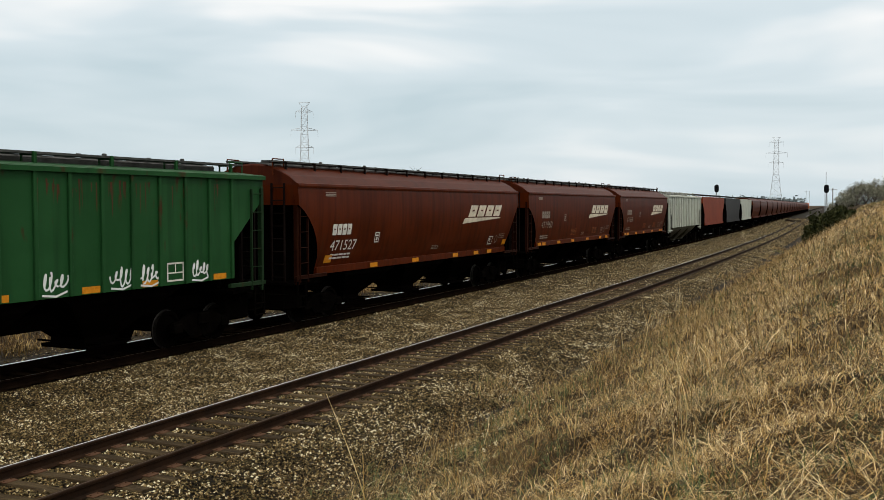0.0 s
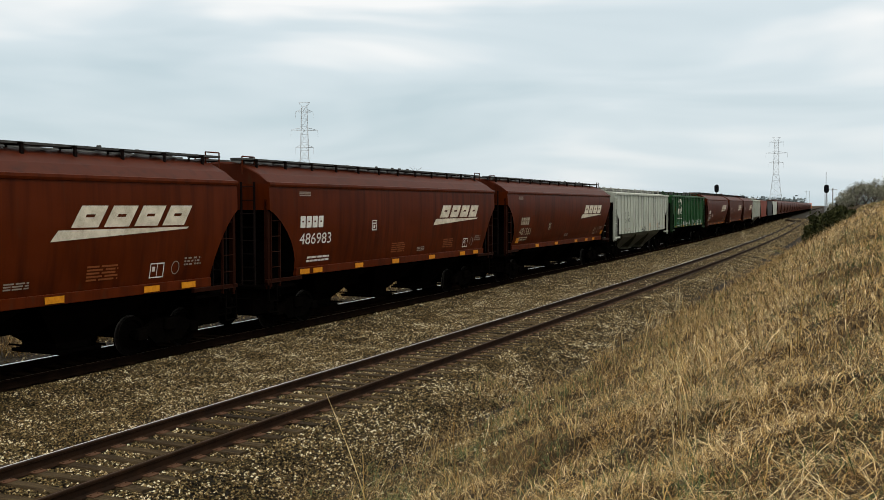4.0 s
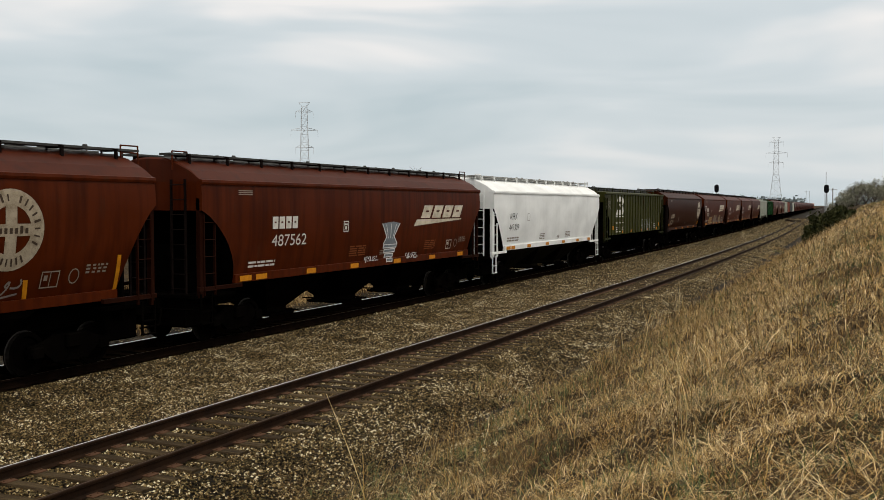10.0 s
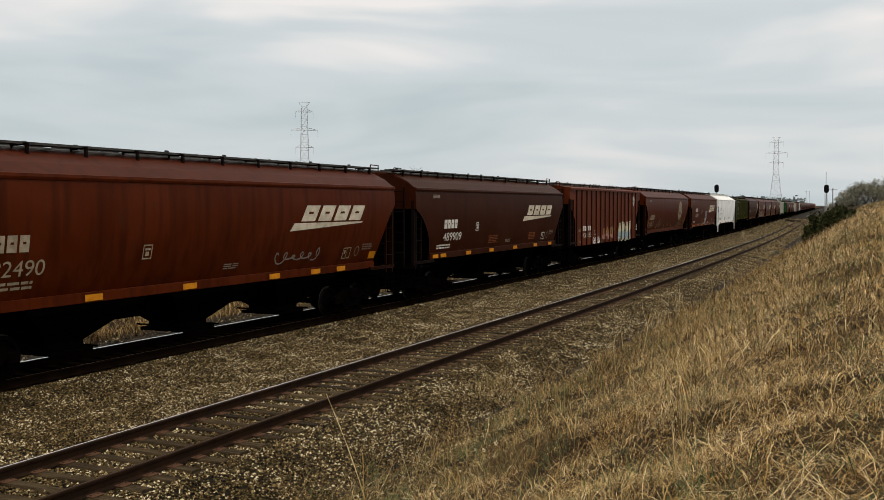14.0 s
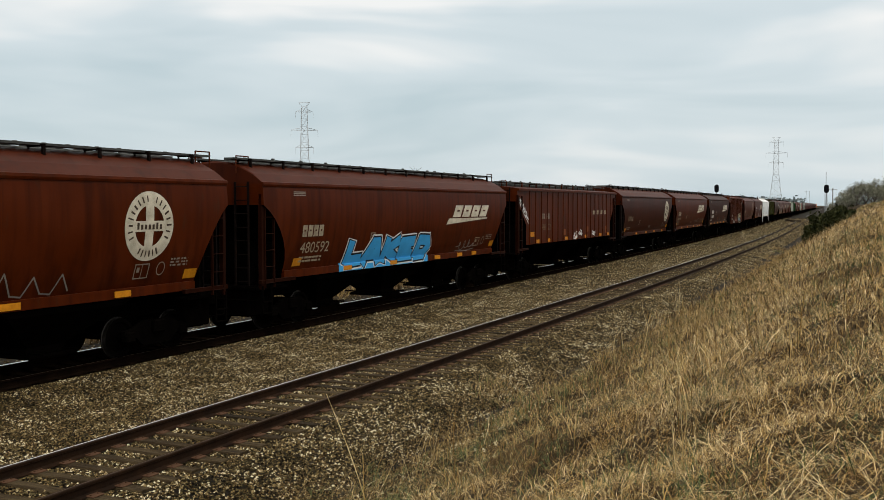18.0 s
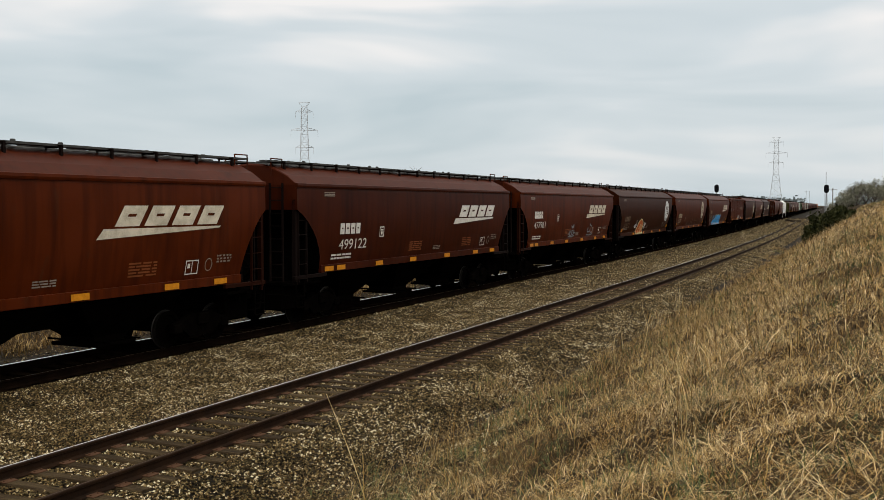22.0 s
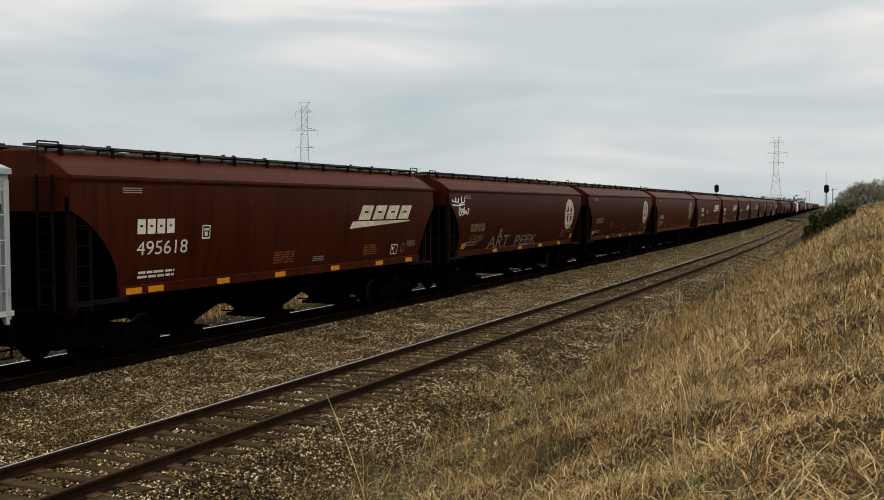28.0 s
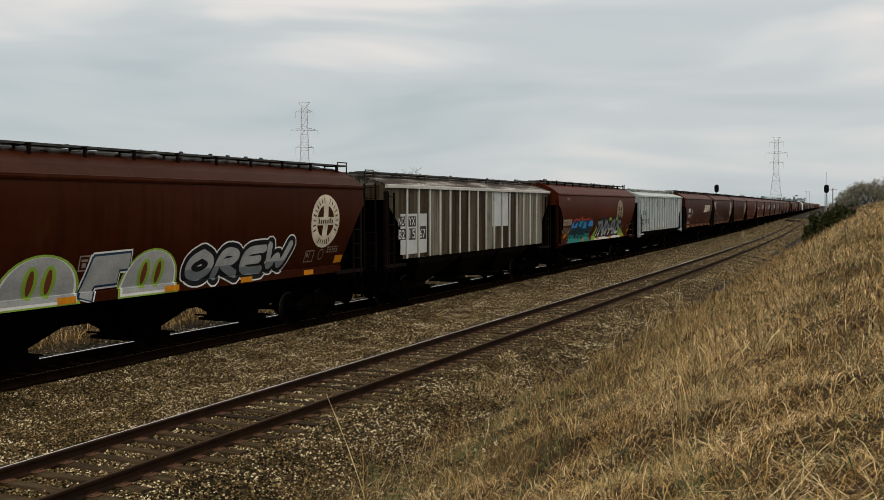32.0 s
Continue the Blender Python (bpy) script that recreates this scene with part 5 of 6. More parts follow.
def blob(cx, cz, rx, rz, rnd, n=14, jag=0.16, square=0.5):
    pts = []
    for i in range(n):
        a = 2 * math.pi * i / n
        c, s = math.cos(a), math.sin(a)
        k = (abs(c) ** (2 / (1 - square * 0.6)) + abs(s) ** (2 / (1 - square * 0.6))) ** -0.5
        j = 1 + rnd.uniform(-jag, jag)
        pts.append((cx + rx * c * min(k, 1.15) * j, cz + rz * s * min(k, 1.15) * j))
    return pts


def fan(poly, c=None):
    cx = sum(p[0] for p in poly) / len(poly) if c is None else c[0]
    cz = sum(p[1] for p in poly) / len(poly) if c is None else c[1]
    return [[(cx, cz), poly[i], poly[(i + 1) % len(poly)]] for i in range(len(poly))]


def emblem(car, st, cx, cz, r, key, bars):
    """Round railway emblem: ring with a band of small dark bars, a cross inside."""
    n = 40
    ring = []
    for i in range(n):
        a, b = 2 * math.pi * i / n, 2 * math.pi * (i + 1) / n
        for r0, r1 in ((0.60 * r, 0.80 * r), (0.80 * r, r)):
            ring.append([(cx + r0 * math.cos(a), cz + r0 * math.sin(a)), (cx + r1 * math.cos(a), cz + r1 * math.sin(a)), (cx + r1 * math.cos(b), cz + r1 * math.sin(b)), (cx + r0 * math.cos(b), cz + r0 * math.sin(b))])
    ring += [rect(cx - 0.17 * r, cz - 0.62 * r, cx + 0.17 * r, cz + 0.62 * r), rect(cx - 0.62 * r, cz - 0.15 * r, cx - 0.17 * r, cz + 0.15 * r), rect(cx + 0.17 * r, cz - 0.15 * r, cx + 0.62 * r, cz + 0.15 * r)]
    em = decal(car, st, "emblem", ring, key, 0.006, "round cream emblem with a cross")
    dark = []
    rnd = random.Random(int(cx * 100))
    for a0, a1, m in ((math.radians(212), math.radians(-32), 18), (math.radians(238), math.radians(302), 6)):
        for i in range(m):
            a = a0 + (a1 - a0) * (i + 0.5) / m
            if i in (9,) and m == 18:
                continue
            w, lo, hi = 0.028 * r * rnd.uniform(0.7, 1.2), 0.70 * r, 0.70 * r + r * rnd.uniform(0.16, 0.22)
            ca, sa = math.cos(a), math.sin(a)
            dark.append([(cx + lo * ca - w * sa, cz + lo * sa + w * ca), (cx + lo * ca + w * sa, cz + lo * sa - w * ca), (cx + hi * ca + w * sa, cz + hi * sa - w * ca), (cx + hi * ca - w * sa, cz + hi * sa + w * ca)])
    for i in range(7):
        x = cx - 0.52 * r + i * 0.155 * r
        dark.append(rect(x, cz - 0.09 * r, x + 0.09 * r, cz + (0.10 if i in (0, 5) else 0.05) * r))
    decal(car, st, "emblem_bars", dark, bars, 0.012, "", em)


def slanted_logo(car, st, front, key="mark_cream"):
    """Slanted four-block company mark over a long wedge."""
    x0, x1 = (front - 5.72, front - 1.90) if st is ROUND else (front - 5.50, front - 1.60)
    logo = decal(car, st, "company_mark", [[(x0 - 0.52, 2.72), (x1 - 0.35, 2.90), (x1 - 0.28, 2.945), (x0 - 0.32, 2.945)]], key, 0.007, "long cream wedge of the company mark")
    for k in range(4):
        w = (x1 - 0.30 - x0) / 4
        decal(car, st, "mark_block", blocks(x0 + k * w, 2.99, x0 + (k + 0.98) * w, 3.44, 1, 0.30), key, 0.007, "", logo)


def tapes(car, st, xs, w=0.5, h=0.14, sill=True):
    z = st.sill_z + 0.005
    for x in xs:
        bm = bmesh.new()
        y = -st.out(st.sill_z + 0.1) - (0.088 if sill else 0.006)
        vs = [bm.verts.new((a, y, b)) for a, b in rect(x - w / 2, z - h / 2, x + w / 2, z + h / 2)]
        bm.faces.new(vs)
        part("reflector", mesh_of("reflector", bm, M["reflector"]), None, car)


def common_stencils(car, st, rear, front, rnd, key="mark_white", bx=5.9, bz=2.75):
    decal(car, st, "stencil", stripes(rear + 1.45, 3.70, rear + 2.05, 3.84, 3, 1, rnd, 1.0), "stencil_dim", 0.006)
    decal(car, st, "stencil", stripes(rear + 2.0, 1.80, rear + 3.2, 2.0, 2, 4, rnd), key, 0.006)
    b = rear + bx
    frame_ = [rect(b, 2.75, b + 0.30, 2.78), rect(b, 3.05, b + 0.30, 3.08), rect(b, 2.75, b + 0.03, 3.08), rect(b + 0.27, 2.75, b + 0.30, 3.08), rect(b + 0.09, 2.82, b + 0.2, 2.92), rect(b + 0.06, 2.95, b + 0.24, 3.0)]
    frame_ = [[(x, z + bz - 2.75) for x, z in q] for q in frame_]
    decal(car, st, "stencil", frame_, key, 0.006, "small boxed stencil")
    if st is not ROUND:
        decal(car, st, "warning_text", stripes(rear + 7.2, 1.85, rear + 8.2, 2.20, 5, 2, rnd), "stencil_orange", 0.006)
    if st is not ROUND:
        decal(car, st, "warning_text", stripes(front - 5.0, 1.85, front - 4.1, 2.20, 5, 2, rnd), "stencil_orange", 0.006)
    decal(car, st, "stencil", stripes(rear + 9.2, 1.82, rear + 9.8, 1.98, 3, 2, rnd), "stencil_dim", 0.006)
    b = front - 3.1
    decal(car, st, "stencil", [rect(b, 1.80, b + 0.46, 1.825), rect(b, 2.115, b + 0.46, 2.14), rect(b, 1.825, b + 0.025, 2.115), rect(b + 0.435, 1.825, b + 0.46, 2.115), rect(b + 0.22, 1.825, b + 0.24, 2.115), rect(b + 0.07, 1.95, b + 0.16, 2.06)], key, 0.006, "white boxed stencil")
    ring = [(b + 0.85 + 0.13 * math.cos(i * 0.5236), 2.0 + 0.15 * math.sin(i * 0.5236)) for i in range(13)]
    decal(car, st, "stencil", stroke(ring, 0.022), "stencil_dim", 0.006)
    decal(car, st, "stencil", stripes(front - 1.95, 2.02, front - 1.35, 2.24, 3, 4, rnd, 0.6), "stencil_dim", 0.006)


def end_marks(car, st, ln, rnd, key):
    """Small marks on the end wall that faces back along the line."""
    bm = bmesh.new()
    for row, (z, n) in enumerate(((3.86, 4), (3.66, 6))):
        for k in range(n):
            y = 1.1 - 0.35 - k * 0.11
            box(bm, -ln / 2 - 0.008, -ln / 2 - 0.003, y - 0.08, y, z, z + 0.13)
    part("end_mark", bm, M[key], car)


def olive_emblem(car, st, key):
    """White two-part monogram block with bars below it."""
    em = decal(car, st, "emblem", [[(-5.88, 3.68), (-5.60, 3.98), (-4.66, 3.98), (-4.34, 3.94), (-4.12, 3.80), (-4.12, 3.62), (-4.34, 3.46), (-4.62, 3.42), (-4.62, 3.68)]], key, 0.008, "white block emblem")
    decal(car, st, "emblem_block", [[(-6.24, 2.81), (-4.50, 2.81), (-4.22, 2.90), (-4.10, 3.06), (-4.22, 3.30), (-4.46, 3.38), (-4.62, 3.36), (-4.66, 3.16), (-5.86, 3.16)]], key, 0.008, "", em)
    decal(car, st, "emblem_block", [[(-5.40, 3.50), (-4.98, 3.30), (-4.98, 3.52)]], key, 0.008, "", em)
    for z in (2.70, 2.30, 1.74):
        decal(car, st, "emblem_bar", [rect(-6.20, z, -4.10, z + 0.06)], key, 0.008, "", em)


rnd = random.Random(99)
BY = {}
for (c, mid), row in zip(CARS, TRAIN):
    BY[row[0]] = (c, row[2], row[1] - row[0])


def smooth_logo_car(rear_edge, number, key="mark_white", logo="mark_cream", nx=2.0, nz=2.34, bx=5.7, bz=2.64):
    c, st, ln = BY[rear_edge]
    a, b = -ln / 2, ln / 2
    wide = 1.55 if st is ROUND else 1.70
    if st is ROUND:
        nz, bz = 2.08, min(bz, 2.24)
        tapes(c, st, [a + 4.85, a + 7.95, a + 11.5, a + 13.6, a + 15.05])
        for x in (a + 1.74, b - 1.38):
            decal(c, st, "tape_patch", [rect(x, 1.72, x + 0.42, 1.95)], "reflector", 0.007)
    else:
        tapes(c, st, [a + 1.85, a + 2.55, a + 5.0, a + 7.5, a + 10.4, a + 13.2, b - 1.8])
    block_row(c, st, a + nx, nz + 0.47, a + nx + wide * 0.75, nz + 0.80, 4, key, "pale block mark")
    letters(c, st, "number", number, a + nx, nz, a + nx + wide, nz + 0.31, key)
    slanted_logo(c, st, b, logo)
    common_stencils(c, st, a, b, rnd, key, bx, bz)
    end_marks(c, st, ln, rnd, "stencil_dim")
    return c, st, ln


def round_emblem_car(rear_edge, number, key, em, amber=False, cx=-2.2, nx=2.05):
    c, st, ln = BY[rear_edge]
    a, b = -ln / 2, ln / 2
    block_row(c, st, a + nx - 0.05, 2.38, a + nx + 1.5, 2.70, 4, key, "faded block mark")
    if number:
        letters(c, st, "number", number, a + nx, 1.95, a + nx + 1.5, 2.24, key)
    emblem(c, st, b + cx, 2.98, 0.78, em, "emblem_dark")
    common_stencils(c, st, a, b, rnd, "stencil_dim", 5.6, 2.08)
    end_marks(c, st, ln, rnd, "stencil_dim")
    if amber:
        for x, hgt in ((a + 1.65, 0.90), (a + 4.92, 0.42), (a + 8.05, 0.42), (a + 11.15, 0.42), (a + 14.65, 0.42), (b - 0.98, 0.80)):
            decal(c, st, "reflector", [[(x - 0.05, 1.58), (x + 0.06, 1.58), (x - 0.02, 1.58 + hgt), (x - 0.13, 1.58 + hgt)]], "reflector", 0.008)
    else:
        tapes(c, st, [a + 5.4, a + 8.6, a + 11.5, a + 14.5])
        for x in (a + 1.65, b - 1.38):
            decal(c, st, "tape_patch", [rect(x, 1.70, x + 0.45, 1.93)], "reflector", 0.007)
    return c, st, ln


# skeletons of spray-painted letters, in a box one wide and one high
GLYPH = {
    "l": [[(0.1, 0.95), (0.15, 0.08), (0.95, 0.12)]],
    "a": [[(0.0, 0.0), (0.38, 0.96), (0.66, 0.96), (1.0, 0.0)], [(0.22, 0.36), (0.82, 0.36)]],
    "k": [[(0.1, 0.0), (0.15, 1.0)], [(0.95, 0.95), (0.25, 0.5), (0.98, 0.02)]],
    "e": [[(0.95, 0.94), (0.1, 0.9), (0.1, 0.08), (0.98, 0.1)], [(0.1, 0.5), (0.8, 0.52)]],
    "d": [[(0.1, 0.04), (0.12, 0.95), (0.75, 0.9), (0.98, 0.5), (0.72, 0.08), (0.1, 0.04)]],
    "n": [[(0.05, 0.0), (0.12, 0.95), (0.85, 0.06), (0.95, 1.0)]],
    "s": [[(0.95, 0.85), (0.5, 0.98), (0.08, 0.74), (0.9, 0.34), (0.55, 0.02), (0.02, 0.14)]],
    "b": [[(0.08, 0.02), (0.1, 0.98), (0.8, 0.84), (0.25, 0.54), (0.95, 0.26), (0.08, 0.02)]],
    "v": [[(0.0, 0.98), (0.42, 0.02), (0.62, 0.04), (1.0, 0.98)]],
    "o": [[(0.5, 0.98), (0.08, 0.72), (0.08, 0.25), (0.5, 0.03), (0.92, 0.28), (0.92, 0.72), (0.5, 0.98)]],
    "r": [[(0.08, 0.0), (0.12, 0.96), (0.82, 0.82), (0.7, 0.5), (0.15, 0.46), (0.95, 0.0)]],
    "w": [[(0.0, 0.98), (0.22, 0.02), (0.5, 0.7), (0.76, 0.02), (1.0, 1.0)]],
    "t": [[(0.0, 0.94), (1.0, 0.97)], [(0.5, 0.9), (0.42, 0.0)]],
    "f": [[(0.12, 0.0), (0.1, 0.94), (0.98, 0.98)], [(0.1, 0.5), (0.8, 0.52)]],
    "i": [[(0.5, 0.0), (0.45, 0.98)]],
}


def below(poly, cap):
    """The part of a flat outline that lies under the height cap."""
    kept = []
    for (xa, za), (xb, zb) in zip(poly, poly[1:] + poly[:1]):
        if za <= cap:
            kept.append((xa, za))
        if (za - cap) * (zb - cap) < 0:
            f = (cap - za) / (zb - za)
            kept.append((xa + f * (xb - xa), cap))
    return kept


def rounded(line):
    """The same path with its corners cut twice."""
    for _ in range(2):
        cut = [line[0]]
        for (xa, za), (xb, zb) in zip(line, line[1:]):
            cut += [(0.75 * xa + 0.25 * xb, 0.75 * za + 0.25 * zb), (0.25 * xa + 0.75 * xb, 0.25 * za + 0.75 * zb)]
        line = cut + [line[-1]]
    return line


def soft_stroke(pts, w):
    """A band along a path with round ends and joints."""
    out = [[(px + w / 2 * math.cos(a), pz + w / 2 * math.sin(a)) for a in [i * math.pi / 5 for i in range(10)]] for px, pz in pts]
    for (xa, za), (xb, zb) in zip(pts, pts[1:]):
        d = math.hypot(xb - xa, zb - za) or 1e-6
        nx, nz = -(zb - za) / d * w / 2, (xb - xa) / d * w / 2
        out.append([(xa + nx, za + nz), (xa - nx, za - nz), (xb - nx, zb - nz), (xb + nx, zb + nz)])
    return out


def spray_letters(car, st, x0, z0, x1, z1, word, w, layers, label, lean=0.12, low=(), band=None, wide=0.80, bubbly=False):
    """Fat outlined letters side by side; layers from the outermost outline to the fill, as (paint, growth)."""
    n = len(word)
    cw, hgt = (x1 - x0) / n, z1 - z0
    root = None
    brush = soft_stroke if bubbly else stroke
    if band:
        root = decal(car, st, "graffiti", [rect(x0 - 0.12, z0 - 0.06, x1 + 0.12, z0 + hgt * 0.22)], band, 0.0075, label)
    for k, ch in enumerate(word):
        jig = random.Random(k * 7 + n)
        drop, tall, skew = jig.uniform(-0.04, 0.04) * hgt, jig.uniform(0.92, 1.06), lean + jig.uniform(-0.10, 0.12)
        paths = []
        for line in GLYPH[ch]:
            paths.append([(x0 + (k + 0.5 + wide * (u - 0.5)) * cw + skew * v * hgt, z0 + w * 0.5 + drop + v * (hgt - w) * tall) for u, v in line])
        if bubbly:
            paths = [rounded(line) for line in paths]
        for i, (key, d) in enumerate(layers):
            polys = [q for line in paths for q in brush(line, w + 2 * d)]
            ob = decal(car, st, "graffiti" if root is None else "spray_layer", polys, key, 0.009 + 0.0030 * i + 0.0009 * (k % 3), label if root is None else "", root)
            root = root or ob
        for i, (key, share) in enumerate(low):
            polys = []
            for line in paths:
                for q in brush(line, w + 2 * layers[-1][1]):
                    q = below(list(q), z0 + hgt * (share + 0.05 * math.sin(2.3 * k)))
                    if len(q) > 2:
                        polys.append(q)
            if polys:
                decal(car, st, "spray_layer", polys, key, 0.009 + 0.0030 * (len(layers) + i) + 0.0009 * (k % 3), "", root)
    return root


smooth_logo_car(22.75, "471527", nx=1.90, bx=4.6)
smooth_logo_car(42.10, "471960", "stencil_dim")
smooth_logo_car(59.89, "471833", "stencil_dim")
smooth_logo_car(-35.56, "481561", "mark_mid", nx=1.90, bx=6.15)
smooth_logo_car(-53.50, "486983", nx=1.50)
smooth_logo_car(-71.16, "486150", nx=2.93, bx=6.7)
c, st, ln = smooth_logo_car(-90.19, "489500", nx=2.0, bx=5.5)
letters(c, st, "graffiti", "SCOXY", -8.45, 3.02, -7.05, 3.36, "spray_white", 0.009)
letters(c, st, "graffiti", "P..", -8.0, 2.72, -7.55, 2.98, "spray_white", 0.009)
spray_letters(c, st, -4.75, 1.66, -2.50, 2.16, "soe", 0.15, (("spray_pale_yellow", 0.075), ("spray_tan", 0.005)), "pale outlined bubble letters", 0.05, wide=0.9, bubbly=True)
spray_letters(c, st, -1.10, 1.66, 1.0, 2.36, "ers", 0.22, (("spray_pale_yellow", 0.085), ("spray_brown", 0.045), ("spray_dim", 0.0)), "yellow and grey bubble letters", 0.05, wide=0.95, bubbly=True)
spray_letters(c, st, 2.95, 1.56, 4.30, 2.34, "ik", 0.20, (("spray_pale_yellow", 0.06), ("spray_dim", -0.01)), "small yellow block letters", 0.0)
decal(c, st, "graffiti", scrawl(-2.3, 1.75, -1.2, 2.05, 3, 0.035, rnd), "spray_dim", 0.009)
decal(c, st, "graffiti", scrawl(1.1, 1.68, 2.8, 1.9, 4, 0.03, rnd), "spray_dim", 0.009)
decal(c, st, "graffiti", scrawl(4.6, 1.72, 7.0, 1.98, 5, 0.04, rnd), "spray_dim", 0.009)
round_emblem_car(-109.83, "472531", "mark_mid", "mark_cream", cx=-1.80)
c, st, ln = smooth_logo_car(-167.13, "487562", nx=2.95, bx=6.7)
torch = decal(c, st, "graffiti", [[(0.58, 2.16), (1.58, 2.16), (1.30, 2.40), (1.66, 2.84), (1.20, 2.90), (0.80, 2.88), (0.42, 2.84), (0.78, 2.40)]], "spray_steel", 0.009, "pale grey torch drawing")
decal(c, st, "spray_layer", stroke([(0.58, 2.16), (0.78, 2.40), (0.42, 2.84)], 0.04) + stroke([(1.58, 2.16), (1.30, 2.40), (1.66, 2.84)], 0.04) + stroke([(0.9, 2.35), (0.7, 2.8)], 0.03) + stroke([(1.05, 2.35), (1.05, 2.82)], 0.03) + stroke([(1.2, 2.35), (1.4, 2.8)], 0.03), "spray_white", 0.012, "", torch)
for k in range(4):
    z, half = 2.02 - 0.155 * k, 0.48 - 0.085 * k
    decal(c, st, "spray_layer", [rect(1.08 - half, z, 1.08 + half, z + 0.135)], "spray_white", 0.009, "", torch)
    decal(c, st, "spray_layer", [rect(1.12 - half, z + 0.03, 1.04 + half, z + 0.105)], "spray_steel", 0.012, "", torch)
letters(c, st, "graffiti", "JESUS!", -0.60, 1.60, 0.25, 1.80, "spray_white", 0.012)
letters(c, st, "graffiti", "SAVES!", 2.35, 1.60, 3.20, 1.80, "spray_white", 0.012)
c, st, ln = round_emblem_car(-186.78, "479533", "mark_mid", "mark_mid", True, -3.95, 1.95)
decal(c, st, "graffiti", scrawl(-3.7, 1.85, -2.2, 2.15, 6, 0.035, rnd), "spray_dim", 0.009, "thin white scrawl")
decal(c, st, "graffiti", scrawl(4.4, 1.7, 5.4, 2.1, 4, 0.04, rnd), "spray_dim", 0.009, "thin white scrawl")
smooth_logo_car(-224.20, "489909", nx=2.48, nz=2.10, bx=5.6, bz=2.42)
c, st, ln = smooth_logo_car(-243.91, "482490", "mark_mid", nx=1.88, bx=6.15)
decal(c, st, "graffiti", scrawl(2.3, 1.80, 4.6, 2.20, 6, 0.04, rnd), "spray_dim", 0.009, "thin white scrawl")
round_emblem_car(-262.76, "", "mark_faded", "mark_cream")
c, st, ln = smooth_logo_car(-302.08, "480592", "mark_mid", nx=1.95, bx=6.0)
spray_letters(c, st, -4.55, 1.46, 1.55, 2.42, "laked", 0.36, (("spray_white", 0.10), ("spray_black", 0.055), ("spray_sky", 0.0)), "large bright blue block letters with white outline", 0.10, band="spray_sky")
decal(c, st, "graffiti", scrawl(-0.2 + 4.4, 1.66, 6.0, 2.1, 5, 0.04, rnd), "spray_dim", 0.009, "thin pale scrawl")
c, st, ln = round_emblem_car(-321.50, "475857", "mark_mid", "mark_cream", cx=-2.8, nx=2.25)
for k in range(3):
    wave = []
    for m in range(3):
        x = -2.2 + (k * 3 + m) * 0.72
        wave += [(x, 1.66), (x + 0.22, 1.80 + 0.4 * rnd.uniform(0.5, 1.0)), (x + 0.45, 1.70)]
    decal(c, st, "graffiti", stroke(wave, 0.035), "spray_dim", 0.009, "thin wavy scribble")
c, st, ln = round_emblem_car(-341.26, "472552", "mark_faded", "spray_white", nx=2.1)
dome = [(-2.00 + 1.08 * math.cos(a), 1.46 + 1.05 * max(0.0, math.sin(a)) ** 0.85) for a in [i * math.pi / 16 for i in range(17)]]
arch = decal(c, st, "graffiti", [dome], "spray_pale_yellow", 0.009, "orange rounded graffiti with pale outline")
decal(c, st, "spray_layer", [[(-2.00 + (x + 2.00) * 0.86, 1.48 + (z - 1.46) * 0.90) for x, z in dome]], "spray_orange", 0.012, "", arch)
decal(c, st, "spray_layer", stroke([(-2.35, 1.52), (-1.95, 2.15), (-1.75, 1.60)], 0.07) + stroke([(-1.6, 2.10), (-1.55, 1.65), (-1.15, 2.0)], 0.07) + stroke([(-2.7, 1.50), (-0.9, 1.50)], 0.09), "spray_pale_yellow", 0.015, "", arch)
decal(c, st, "graffiti", scrawl(-3.85, 1.90, -3.25, 2.2, 3, 0.045, rnd), "spray_white", 0.009)
decal(c, st, "graffiti", scrawl(-0.85, 1.85, -0.3, 2.3, 3, 0.045, rnd), "spray_white", 0.009)
c, st, ln = smooth_logo_car(-359.80, "477961", nx=2.04, bx=5.6)
for x in (-0.6, 3.0):
    decal(c, st, "graffiti", scrawl(x, 1.78, x + 1.1, 2.2, 3, 0.06, rnd) + scrawl(x + 0.45, 2.25, x + 0.8, 2.42, 1, 0.06, rnd), "spray_steel", 0.009, "pale blue scrawled tag")
smooth_logo_car(-378.10, "499122", logo="mark_white", nx=2.38, nz=2.10, bx=4.9, bz=2.42)
smooth_logo_car(-396.42, "495287", nx=1.53, bx=4.05)
c, st, ln = smooth_logo_car(-415.81, "487444", nx=3.03, bx=6.75)
decal(c, st, "graffiti", scrawl(-7.9, 2.72, -6.7, 3.05, 5, 0.035, rnd), "mark_faded", 0.009, "faint scrawl")
round_emblem_car(-435.47, "479047", "mark_mid", "mark_grey", True, -2.27)
round_emblem_car(-454.30, "", "mark_faded", "mark_cream", cx=-2.15)
c, st, ln = round_emblem_car(-473.57, "474384", "mark_faded", "mark_cream", nx=2.3)
letters(c, st, "graffiti", "ART", -4.35, 1.62, -1.85, 2.14, "spray_dim", 0.009)
letters(c, st, "graffiti", "PEEK", -1.0, 1.60, 1.95, 2.08, "spray_dim", 0.009)
decal(c, st, "graffiti", scrawl(-8.65, 3.45, -7.5, 3.8, 5, 0.05, rnd), "spray_white", 0.009, "pale scrawled tag")
decal(c, st, "graffiti", scrawl(-8.1, 3.0, -7.1, 3.4, 4, 0.05, rnd), "spray_white", 0.009, "pale scrawled tag")
smooth_logo_car(-492.19, "495618", nx=1.88, bx=4.1)
